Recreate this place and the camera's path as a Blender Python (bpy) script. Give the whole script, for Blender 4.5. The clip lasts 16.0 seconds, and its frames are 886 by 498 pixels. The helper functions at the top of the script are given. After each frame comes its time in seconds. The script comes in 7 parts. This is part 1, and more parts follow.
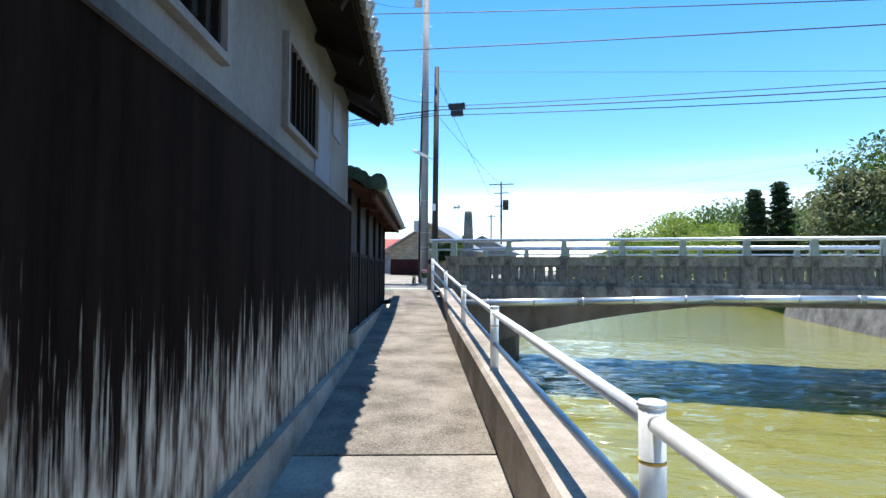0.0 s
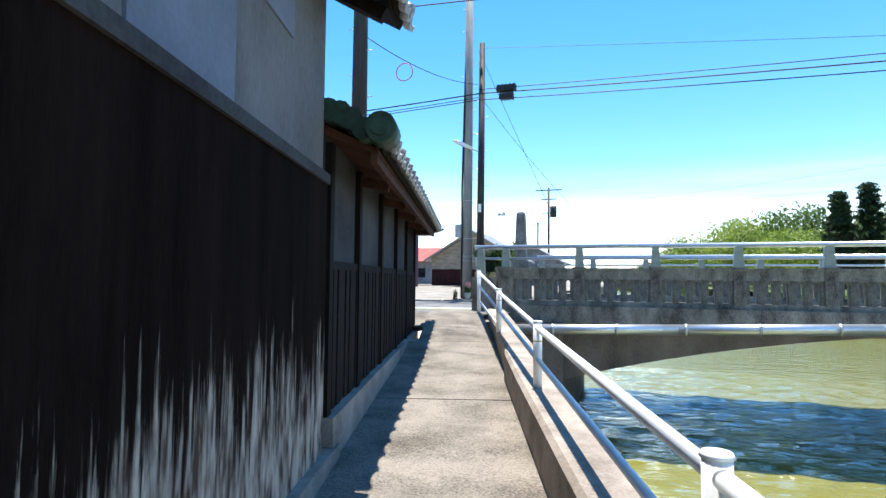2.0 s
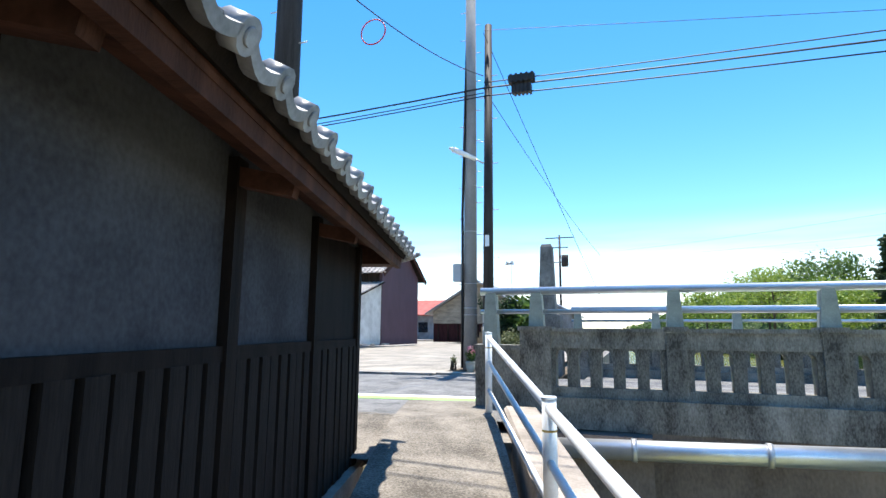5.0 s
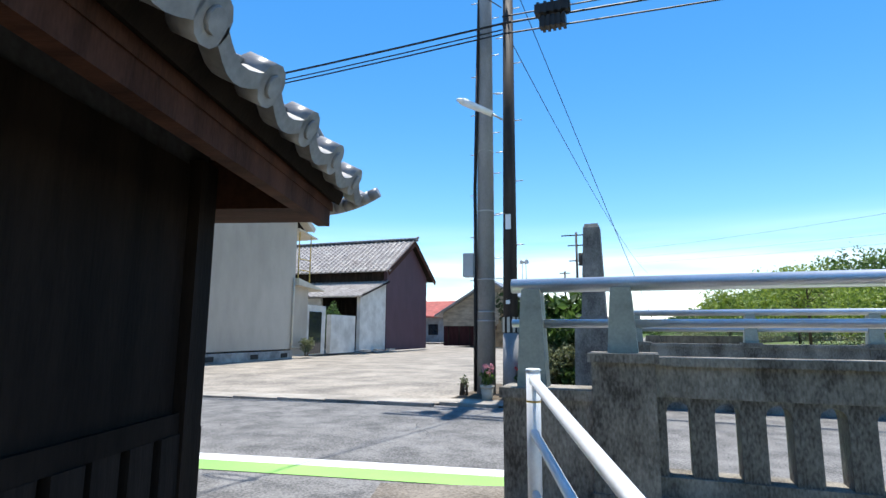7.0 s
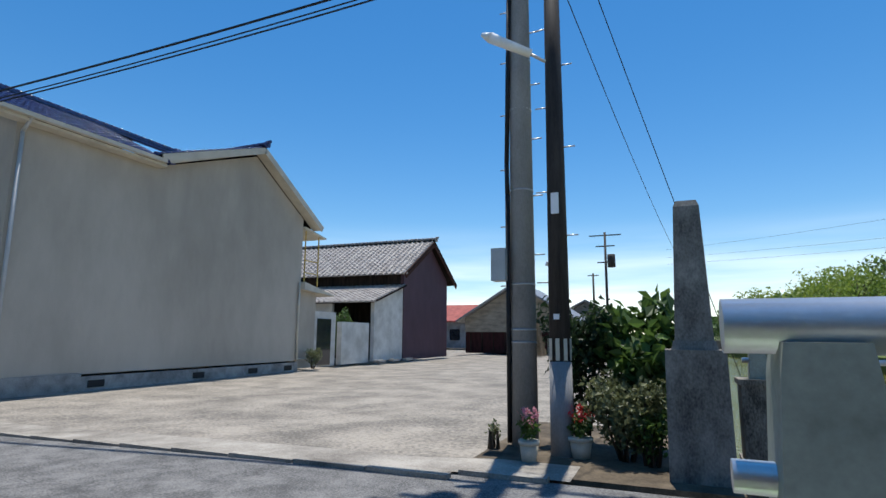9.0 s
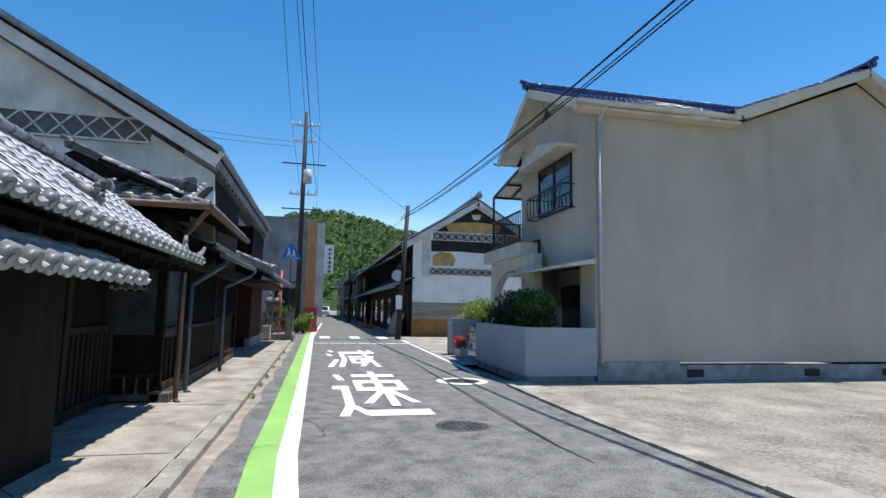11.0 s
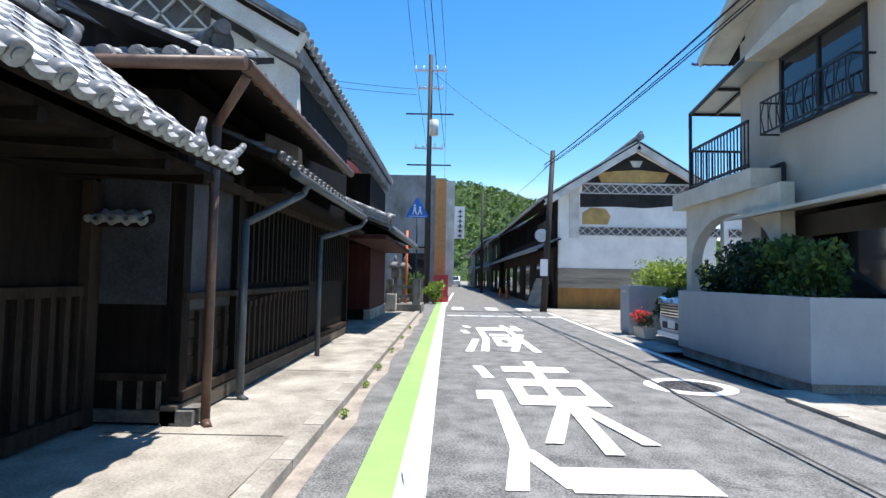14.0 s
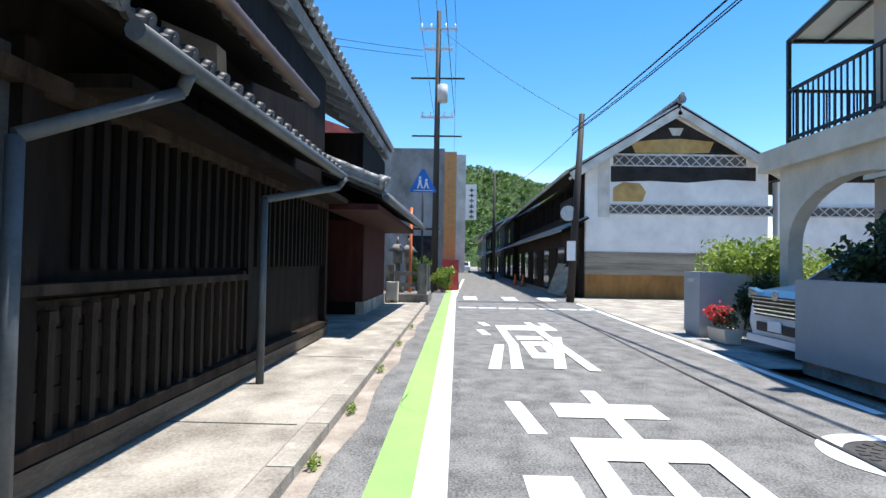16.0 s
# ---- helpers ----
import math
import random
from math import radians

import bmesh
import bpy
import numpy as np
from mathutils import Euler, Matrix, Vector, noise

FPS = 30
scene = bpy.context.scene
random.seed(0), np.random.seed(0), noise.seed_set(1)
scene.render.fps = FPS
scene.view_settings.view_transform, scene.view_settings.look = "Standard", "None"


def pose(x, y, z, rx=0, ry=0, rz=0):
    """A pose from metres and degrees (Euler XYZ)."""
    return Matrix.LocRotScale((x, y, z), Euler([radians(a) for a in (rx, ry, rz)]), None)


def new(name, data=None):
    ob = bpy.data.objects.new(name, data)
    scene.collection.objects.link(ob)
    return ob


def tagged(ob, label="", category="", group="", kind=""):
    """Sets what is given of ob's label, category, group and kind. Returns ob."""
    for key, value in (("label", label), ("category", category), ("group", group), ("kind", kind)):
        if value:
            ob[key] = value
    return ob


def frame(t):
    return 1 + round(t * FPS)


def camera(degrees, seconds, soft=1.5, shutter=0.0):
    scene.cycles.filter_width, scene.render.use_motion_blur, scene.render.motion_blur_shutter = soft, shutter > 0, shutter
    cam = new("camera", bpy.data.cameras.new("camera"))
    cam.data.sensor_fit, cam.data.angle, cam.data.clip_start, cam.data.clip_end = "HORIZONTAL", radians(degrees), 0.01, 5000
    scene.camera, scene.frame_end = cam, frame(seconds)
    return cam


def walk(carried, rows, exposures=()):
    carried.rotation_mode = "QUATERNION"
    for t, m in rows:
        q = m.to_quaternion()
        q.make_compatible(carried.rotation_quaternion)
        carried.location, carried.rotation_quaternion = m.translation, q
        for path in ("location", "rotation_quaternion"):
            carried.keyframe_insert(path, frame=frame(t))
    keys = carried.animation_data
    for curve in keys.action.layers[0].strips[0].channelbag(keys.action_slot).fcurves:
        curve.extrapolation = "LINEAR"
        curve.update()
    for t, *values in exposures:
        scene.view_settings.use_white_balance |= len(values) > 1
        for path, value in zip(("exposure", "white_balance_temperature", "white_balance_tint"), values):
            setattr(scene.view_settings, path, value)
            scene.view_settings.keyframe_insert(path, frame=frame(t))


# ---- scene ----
cam = camera(77.9, 16.0)
METRES, EYE, TILT, LEAN, TURN = 24.0, 0.70, 0.0, 0.0, 13.8
ROWS = [
    (0.0, 0.0, 0.0, 0.0, -0.01, 2.12, -0.37),
    (0.5, -0.0017, 0.0333, 0.0003, 1.19, 2.02, -0.53),
    (1.0, -0.0016, 0.0676, 0.0011, 2.5, 2.08, -0.35),
    (1.5, -0.0026, 0.1007, 0.0034, 3.8, 2.27, -0.54),
    (2.0, -0.0051, 0.1348, 0.0044, 4.48, 3.07, -0.54),
    (2.5, -0.0088, 0.1676, 0.0058, 4.81, 4.05, -0.6),
    (3.0, -0.0126, 0.2025, 0.0067, 5.09, 5.11, -0.55),
    (3.5, -0.0118, 0.2355, 0.009, 5.13, 6.2, -0.53),
    (4.0, -0.0114, 0.2702, 0.0099, 4.87, 7.39, -0.38),
    (6.5, -0.0124, 0.4319, 0.017, 5.99, 8.94, -0.34),
    (7.0, -0.0167, 0.4626, 0.0192, 6.35, 8.67, -0.35),
    (7.5, -0.0148, 0.4917, 0.0219, 6.56, 8.67, -0.17),
    (8.0, -0.0176, 0.5206, 0.0262, 7.1, 8.52, -0.34),
    (8.5, -0.0185, 0.547, 0.0302, 7.34, 8.53, -0.22),
    (9.0, -0.0279, 0.5688, 0.0307, 8.63, 8.94, -0.39),
    (9.5, -0.0424, 0.5893, 0.033, 23.26, 8.65, -0.63),
    (10.0, -0.0589, 0.609, 0.0357, 41.09, 8.07, -0.72),
    (12.5, -0.19, 0.662, 0.0336, 74.57, 3.77, -1.2),
    (13.0, -0.222, 0.6687, 0.0307, 75.67, 3.64, -1.08),
    (13.5, -0.2539, 0.6753, 0.029, 76.42, 3.25, -1.14),
    (14.0, -0.2873, 0.6805, 0.0272, 76.76, 2.99, -1.04),
    (14.5, -0.3191, 0.6866, 0.0257, 77.06, 2.82, -1.09),
    (15.0, -0.3533, 0.6944, 0.0244, 77.3, 2.14, -0.99),
    (15.5, -0.3847, 0.7022, 0.0245, 77.51, 1.87, -1.04),
    (16.0, -0.418, 0.7092, 0.0262, 77.7, 1.48, -0.99),
]
walk(cam, [(t, pose(0, 0, EYE, TILT, LEAN, TURN) @ pose(METRES * x, METRES * y, METRES * z, 90 + pitch, roll, yaw)) for t, x, y, z, yaw, pitch, roll in ROWS],
     [(0, 1.05), (2, 1.2), (4, 1.3), (6.5, 0.85), (8.5, 0.35), (9, 0.15), (10.2, 0.2), (12.5, 0.85), (16, 0.95)])
# ---------------------------------------------------------------- world, sun
SUN = Vector((-0.03, 0.25, 1.0)).normalized()
sun = new("sun", bpy.data.lights.new("sun", "SUN"))
sun.data.energy, sun.data.angle, sun.data.color = 4.4, radians(0.53), (1.0, 0.96, 0.9)
sun.matrix_world = Matrix.Translation((0, 0, 60)) @ SUN.to_track_quat("Z", "Y").to_matrix().to_4x4()
world = bpy.data.worlds.new("world")
scene.world = world
world.use_nodes = True
wn, wl = world.node_tree.nodes, world.node_tree.links
wn.clear()
sky = wn.new("ShaderNodeTexSky")
sky.sky_type, sky.sun_disc = "NISHITA", False
sky.sun_elevation, sky.sun_rotation = math.asin(SUN.z), math.atan2(SUN.x, SUN.y)
sky.air_density, sky.dust_density, sky.ozone_density = 1.0, 0.1, 1.5
wtc, wmap, wcl = wn.new("ShaderNodeTexCoord"), wn.new("ShaderNodeMapping"), wn.new("ShaderNodeTexNoise")
wmap.inputs["Scale"].default_value = (1.2, 1.2, 14.0)
wcl.inputs["Scale"].default_value, wcl.inputs["Detail"].default_value = 1.6, 7
wramp = wn.new("ShaderNodeValToRGB")
wramp.color_ramp.elements[0].position, wramp.color_ramp.elements[1].position = 0.36, 0.72
wsep, wlow = wn.new("ShaderNodeSeparateXYZ"), wn.new("ShaderNodeMapRange")
wlow.inputs["From Min"].default_value, wlow.inputs["From Max"].default_value = 0.21, 0.0
wlow.interpolation_type = "SMOOTHSTEP"
wmul, wmix, wbg, wout = wn.new("ShaderNodeMath"), wn.new("ShaderNodeMix"), wn.new("ShaderNodeBackground"), wn.new("ShaderNodeOutputWorld")
wmul.operation, wmix.data_type = "MULTIPLY", "RGBA"
wl.new(wtc.outputs["Generated"], wmap.inputs[0])
wl.new(wmap.outputs[0], wcl.inputs["Vector"])
wl.new(wcl.outputs["Fac"], wramp.inputs[0])
wl.new(wtc.outputs["Generated"], wsep.inputs[0])
wl.new(wsep.outputs["Z"], wlow.inputs["Value"])
wl.new(wramp.outputs[0], wmul.inputs[0])
wl.new(wlow.outputs[0], wmul.inputs[1])
wl.new(wmul.outputs[0], wmix.inputs["Factor"])
whue = wn.new("ShaderNodeHueSaturation")
whue.inputs["Hue"].default_value, whue.inputs["Saturation"].default_value = 0.499, 1.38
wl.new(sky.outputs[0], whue.inputs["Color"])
wl.new(whue.outputs[0], wmix.inputs[6])
wmix.inputs[7].default_value = (11, 11.3, 11.6, 1)
wl.new(wmix.outputs[2], wbg.inputs["Color"])
wbg.inputs["Strength"].default_value = 0.128
wl.new(wbg.outputs[0], wout.inputs[0])

# ---------------------------------------------------------------- materials
def mat(name, col, rough=0.8, var=0.25, scale=3.0, fine=60.0, bump=0.3, metal=0.0, dark=None, stretch=(1, 1, 1), spec=0.3, depth=0.01, rand=0.0, grain=0.35):
    """Surface with variation at two sizes, fine relief and, where rand is given, a shade of its own for each piece."""
    m = bpy.data.materials.new(name)
    m.use_nodes = True
    nt = m.node_tree
    n, l = nt.nodes, nt.links
    b = n["Principled BSDF"]
    b.inputs["Roughness"].default_value, b.inputs["Metallic"].default_value = rough, metal
    b.inputs["Specular IOR Level"].default_value = spec
    tc, mp = n.new("ShaderNodeTexCoord"), n.new("ShaderNodeMapping")
    mp.inputs["Scale"].default_value = stretch
    l.new(tc.outputs["Object"], mp.inputs[0])
    big, small = n.new("ShaderNodeTexNoise"), n.new("ShaderNodeTexNoise")
    big.inputs["Scale"].default_value, big.inputs["Detail"].default_value, big.inputs["Roughness"].default_value = scale, 10, 0.62
    small.inputs["Scale"].default_value, small.inputs["Detail"].default_value = fine, 4
    l.new(mp.outputs[0], big.inputs["Vector"])
    l.new(mp.outputs[0], small.inputs["Vector"])
    r = n.new("ShaderNodeValToRGB")
    d = dark or tuple(c * (1 - var) ** 2 for c in col)
    r.color_ramp.elements[0].color, r.color_ramp.elements[1].color = (*d, 1), (*[min(1, c * (1 + var * 0.5)) for c in col], 1)
    r.color_ramp.elements[0].position, r.color_ramp.elements[1].position = 0.3, 0.68
    add = n.new("ShaderNodeMath")
    add.operation = "MULTIPLY_ADD"
    add.inputs[1].default_value = grain
    l.new(small.outputs["Fac"], add.inputs[0])
    sub = n.new("ShaderNodeMath")
    sub.operation = "SUBTRACT"
    sub.inputs[1].default_value = grain / 2
    l.new(big.outputs["Fac"], sub.inputs[0])
    l.new(sub.outputs[0], add.inputs[2])
    last = add
    if rand:
        oi, ma = n.new("ShaderNodeObjectInfo"), n.new("ShaderNodeMath")
        ma.operation = "MULTIPLY_ADD"
        ma.inputs[1].default_value = rand
        l.new(oi.outputs["Random"], ma.inputs[0])
        l.new(add.outputs[0], ma.inputs[2])
        last = ma
    l.new(last.outputs[0], r.inputs[0])
    l.new(r.outputs[0], b.inputs["Base Color"])
    if bump:
        bp = n.new("ShaderNodeBump")
        bp.inputs["Strength"].default_value, bp.inputs["Distance"].default_value = bump, depth
        l.new(add.outputs[0], bp.inputs["Height"])
        l.new(bp.outputs[0], b.inputs["Normal"])
    return m


def stained_wall(name):
    """Black tarred plaster that has weathered in upright streaks to pale grey low down."""
    m = mat(name, (0.0135, 0.0085, 0.007), 0.85, 0.45, 1.5, 30, 0.4, spec=0.02, stretch=(5, 5, 0.5))
    n, l = m.node_tree.nodes, m.node_tree.links
    b = n["Principled BSDF"]
    base = b.inputs["Base Color"].links[0].from_socket
    tc, mp, st = n.new("ShaderNodeTexCoord"), n.new("ShaderNodeMapping"), n.new("ShaderNodeTexNoise")
    mp.inputs["Scale"].default_value = (24, 24, 1.1)
    st.inputs["Scale"].default_value, st.inputs["Detail"].default_value, st.inputs["Roughness"].default_value = 1.0, 9, 0.74
    l.new(tc.outputs["Object"], mp.inputs[0])
    l.new(mp.outputs[0], st.inputs["Vector"])
    sp, hr, ad = n.new("ShaderNodeSeparateXYZ"), n.new("ShaderNodeMapRange"), n.new("ShaderNodeMath")
    l.new(tc.outputs["Object"], sp.inputs[0])
    l.new(sp.outputs["Z"], hr.inputs["Value"])
    hr.inputs["From Min"].default_value, hr.inputs["From Max"].default_value = 0.2, 1.5
    hr.inputs["To Min"].default_value, hr.inputs["To Max"].default_value = 0.32, -0.24
    hr.clamp = False
    ad.operation = "ADD"
    l.new(hr.outputs[0], ad.inputs[0])
    l.new(st.outputs["Fac"], ad.inputs[1])
    rp = n.new("ShaderNodeValToRGB")
    rp.color_ramp.elements[0].position, rp.color_ramp.elements[1].position = 0.605, 0.72
    patch, pm, pa = n.new("ShaderNodeTexNoise"), n.new("ShaderNodeMapping"), n.new("ShaderNodeMath")
    pm.inputs["Scale"].default_value = (3.5, 3.5, 0.3)
    patch.inputs["Scale"].default_value, patch.inputs["Detail"].default_value = 1.0, 3
    l.new(tc.outputs["Object"], pm.inputs[0])
    l.new(pm.outputs[0], patch.inputs["Vector"])
    pa.operation = "MULTIPLY_ADD"
    pa.inputs[1].default_value = 0.25
    l.new(patch.outputs["Fac"], pa.inputs[0])
    l.new(ad.outputs[0], pa.inputs[2])
    l.new(pa.outputs[0], rp.inputs[0])
    wear, wr = n.new("ShaderNodeTexNoise"), n.new("ShaderNodeValToRGB")
    wm = n.new("ShaderNodeMapping")
    wm.inputs["Scale"].default_value = (9, 9, 2.2)
    wear.inputs["Scale"].default_value, wear.inputs["Detail"].default_value = 2.2, 9
    l.new(tc.outputs["Object"], wm.inputs[0])
    l.new(wm.outputs[0], wear.inputs["Vector"])
    l.new(wear.outputs["Fac"], wr.inputs[0])
    wr.color_ramp.elements[0].color, wr.color_ramp.elements[1].color = (0.085, 0.058, 0.042, 1), (0.48, 0.42, 0.34, 1)
    wr.color_ramp.elements[0].position, wr.color_ramp.elements[1].position = 0.35, 0.62
    mx = n.new("ShaderNodeMix")
    mx.data_type = "RGBA"
    l.new(rp.outputs[0], mx.inputs["Factor"])
    l.new(base, mx.inputs[6])
    l.new(wr.outputs[0], mx.inputs[7])
    l.new(mx.outputs[2], b.inputs["Base Color"])
    return m


M_ASPH = mat("asphalt", (0.215, 0.21, 0.20), 0.9, 0.2, 3.0, 55, 0.8, depth=0.007, dark=(0.083, 0.082, 0.08), grain=1.1)
M_LANE = mat("lane_concrete", (0.235, 0.207, 0.17), 0.92, 0.35, 2.0, 60, 0.9, dark=(0.085, 0.073, 0.058), grain=0.8)
M_GRAVEL = mat("gravel_lot", (0.33, 0.295, 0.245), 0.95, 0.3, 0.9, 22, 0.9, dark=(0.15, 0.137, 0.117), depth=0.015, grain=0.9)
M_SIDE = mat("sidewalk_concrete", (0.38, 0.35, 0.30), 0.9, 0.3, 1.6, 50, 0.5, dark=(0.17, 0.15, 0.125), grain=0.45)
M_KERB = mat("kerb_concrete", (0.36, 0.31, 0.26), 0.9, 0.35, 2.5, 60, 0.5, dark=(0.18, 0.15, 0.12))
M_BRIDGE = mat("old_concrete", (0.27, 0.25, 0.21), 0.9, 0.4, 2.2, 50, 0.7, dark=(0.06, 0.053, 0.043), stretch=(1.6, 1.6, 0.7), grain=0.5)
M_BEAM = mat("river_beam_concrete", (0.20, 0.16, 0.135), 0.9, 0.4, 1.2, 40, 0.5, dark=(0.07, 0.055, 0.045), stretch=(1, 1, 0.5))
M_RAILP = mat("grey_green_paint", (0.34, 0.36, 0.30), 0.6, 0.2, 5, 50, 0.15)
M_ALU = mat("aluminium_tube", (0.75, 0.76, 0.77), 0.38, 0.08, 4, 80, 0.05, metal=0.85)
M_WRAIL = mat("white_rail_paint", (0.80, 0.82, 0.82), 0.35, 0.1, 3, 60, 0.06, spec=0.5)
M_RUST = mat("rust_yellow_band", (0.60, 0.40, 0.10), 0.7, 0.3, 9, 60, 0.2)
M_TILE = mat("grey_roof_tile", (0.25, 0.255, 0.265), 0.42, 0.3, 3.5, 35, 0.25, dark=(0.085, 0.087, 0.09), spec=0.5, rand=0.12)
# Paler copy of the grey tile; the sun's glare is in its colour.
M_TILES = mat("silver_glare_tile", (0.62, 0.62, 0.63), 0.4, 0.2, 3.5, 35, 0.2, dark=(0.38, 0.38, 0.39), spec=0.6)
# Darker copy of the grey tile; shadow from the roofs above is coloured in.
M_TILED = mat("shadowed_dark_tile", (0.10, 0.10, 0.105), 0.5, 0.3, 4, 35, 0.2, dark=(0.035, 0.035, 0.037), spec=0.4)
M_TILEL = mat("pale_roof_tile", (0.40, 0.37, 0.34), 0.6, 0.3, 2.0, 30, 0.2, dark=(0.22, 0.2, 0.185))
M_TILEB = mat("blue_glazed_tile", (0.035, 0.055, 0.16), 0.16, 0.3, 4, 30, 0.1, spec=0.6)
M_TILEG = mat("mossy_tile", (0.03, 0.07, 0.05), 0.5, 0.5, 6, 40, 0.3, dark=(0.012, 0.02, 0.016))
M_PLAST = mat("white_plaster", (0.66, 0.645, 0.60), 0.85, 0.14, 1.3, 40, 0.12, dark=(0.42, 0.40, 0.36))
M_PLASTG = mat("grey_old_plaster", (0.26, 0.27, 0.285), 0.85, 0.25, 1.2, 40, 0.2, dark=(0.12, 0.12, 0.115), stretch=(1, 1, 0.6))
# White plaster of the lane storehouse; the dark grey paints in eave shade.
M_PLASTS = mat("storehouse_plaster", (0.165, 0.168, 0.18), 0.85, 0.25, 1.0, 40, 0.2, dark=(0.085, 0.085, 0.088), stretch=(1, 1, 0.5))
M_HOUSE = mat("cream_sprayed_wall", (0.48, 0.43, 0.36), 0.9, 0.10, 0.6, 90, 0.5, dark=(0.35, 0.31, 0.255), stretch=(1, 1, 0.4), depth=0.008)
M_TRIM = mat("cream_trim", (0.60, 0.55, 0.45), 0.7, 0.12, 2, 50, 0.1)
M_PLANTER = mat("pale_blue_wall", (0.36, 0.39, 0.41), 0.8, 0.08, 1.5, 60, 0.15)
M_FOUND = mat("foundation_concrete", (0.35, 0.34, 0.32), 0.9, 0.3, 2.5, 40, 0.4, dark=(0.16, 0.15, 0.14))
M_LBOARD = mat("weathered_board", (0.022, 0.0175, 0.015), 0.8, 0.4, 2.0, 40, 0.5, dark=(0.006, 0.005, 0.0045), stretch=(4, 4, 0.4), spec=0.08)
M_BLACK = stained_wall("tarred_wall")
M_DPLAST = mat("dark_grey_plaster", (0.075, 0.078, 0.085), 0.8, 0.3, 1.3, 40, 0.25, dark=(0.03, 0.03, 0.034), spec=0.1)
M_DWOOD = mat("charred_wood", (0.016, 0.0115, 0.0092), 0.75, 0.45, 2.2, 40, 0.4, dark=(0.005, 0.004, 0.0035), stretch=(3, 3, 0.4), spec=0.08)
M_BWOOD = mat("weathered_brown_wood", (0.044, 0.031, 0.023), 0.8, 0.4, 2.0, 40, 0.4, dark=(0.010, 0.007, 0.0055), stretch=(3, 3, 0.5), spec=0.1)
M_SILL = mat("grey_weathered_sill", (0.15, 0.125, 0.095), 0.85, 0.4, 1.6, 40, 0.5, dark=(0.045, 0.036, 0.028), stretch=(0.5, 3, 3), spec=0.1)
M_RWOOD = mat("red_brown_soffit", (0.085, 0.038, 0.026), 0.75, 0.35, 2.0, 40, 0.3, dark=(0.03, 0.014, 0.01), stretch=(1, 4, 1), spec=0.1)
M_RED = mat("oxblood_wood", (0.05, 0.014, 0.014), 0.65, 0.3, 2.0, 40, 0.2, stretch=(3, 3, 0.5), spec=0.15)
M_PURP = mat("purple_brown_cladding", (0.10, 0.055, 0.068), 0.7, 0.12, 1.2, 40, 0.15, stretch=(1, 1, 0.5))
M_GUTTER = mat("brown_gutter", (0.13, 0.075, 0.055), 0.45, 0.25, 4, 40, 0.1)
M_GUTG = mat("grey_gutter", (0.085, 0.095, 0.105), 0.5, 0.2, 4, 40, 0.1)
M_PGREY = mat("grey_pole_concrete", (0.30, 0.305, 0.31), 0.75, 0.2, 2, 60, 0.25, stretch=(1, 1, 0.4))
M_PDARK = mat("creosoted_pole", (0.045, 0.038, 0.034), 0.7, 0.4, 3, 50, 0.4, stretch=(4, 4, 0.3))
M_STEEL = mat("galvanised_steel", (0.55, 0.56, 0.57), 0.45, 0.12, 6, 60, 0.08, metal=0.7)
M_WIRE = mat("black_cable", (0.015, 0.015, 0.017), 0.6, 0.1, 5, 50, 0)
M_BMETAL = mat("black_metal", (0.02, 0.021, 0.023), 0.5, 0.2, 6, 60, 0.05)
M_GREEN = mat("green_road_paint", (0.27, 0.50, 0.13), 0.8, 0.2, 1.2, 80, 0.35, dark=(0.22, 0.40, 0.12))
M_WHITE = mat("white_road_paint", (0.84, 0.84, 0.83), 0.75, 0.12, 3, 90, 0.35, dark=(0.62, 0.62, 0.61))
M_IRON = mat("cast_iron", (0.10, 0.095, 0.09), 0.55, 0.3, 5, 60, 0.3, metal=0.3)
M_STONE = mat("granite", (0.24, 0.225, 0.20), 0.85, 0.4, 3, 60, 0.5, dark=(0.05, 0.045, 0.04), stretch=(1, 1, 0.6))
M_RIVERWALL = mat("river_wall_stone", (0.24, 0.22, 0.19), 0.9, 0.4, 1.5, 20, 0.8, dark=(0.09, 0.08, 0.07), depth=0.04)
M_GLASS = mat("dark_window_glass", (0.02, 0.024, 0.03), 0.06, 0.1, 2, 20, 0, spec=0.8)
M_ORANGE = mat("orange_tin", (0.42, 0.20, 0.055), 0.7, 0.3, 1.5, 40, 0.2, stretch=(1, 1, 0.4))
M_OCHRE = mat("ochre_mud_plaster", (0.52, 0.34, 0.13), 0.9, 0.2, 2, 40, 0.4)
M_GBOARD = mat("grey_boards", (0.36, 0.31, 0.24), 0.85, 0.3, 1.2, 40, 0.3, stretch=(1, 0.3, 3))
M_BRICK = mat("orange_brick_tile", (0.50, 0.24, 0.09), 0.8, 0.25, 8, 40, 0.3, rand=0.3)
M_REDROOF = mat("red_roof", (0.42, 0.10, 0.08), 0.7, 0.25, 2, 40, 0.2)
M_SIGNB = mat("sign_blue", (0.02, 0.16, 0.55), 0.4, 0.05, 3, 30, 0)
M_SIGNW = mat("sign_white", (0.85, 0.85, 0.85), 0.4, 0.03, 3, 30, 0)
M_SIGNO = mat("orange_banner_paint", (0.70, 0.17, 0.05), 0.5, 0.1, 3, 30, 0)
M_REDP = mat("red_paint", (0.55, 0.06, 0.06), 0.5, 0.15, 3, 30, 0.1)
M_SOIL = mat("soil", (0.14, 0.11, 0.075), 0.95, 0.4, 3, 40, 0.7)
M_BANK = mat("grassy_bank", (0.12, 0.16, 0.045), 0.95, 0.4, 0.5, 12, 0.9, dark=(0.05, 0.07, 0.02), depth=0.05)
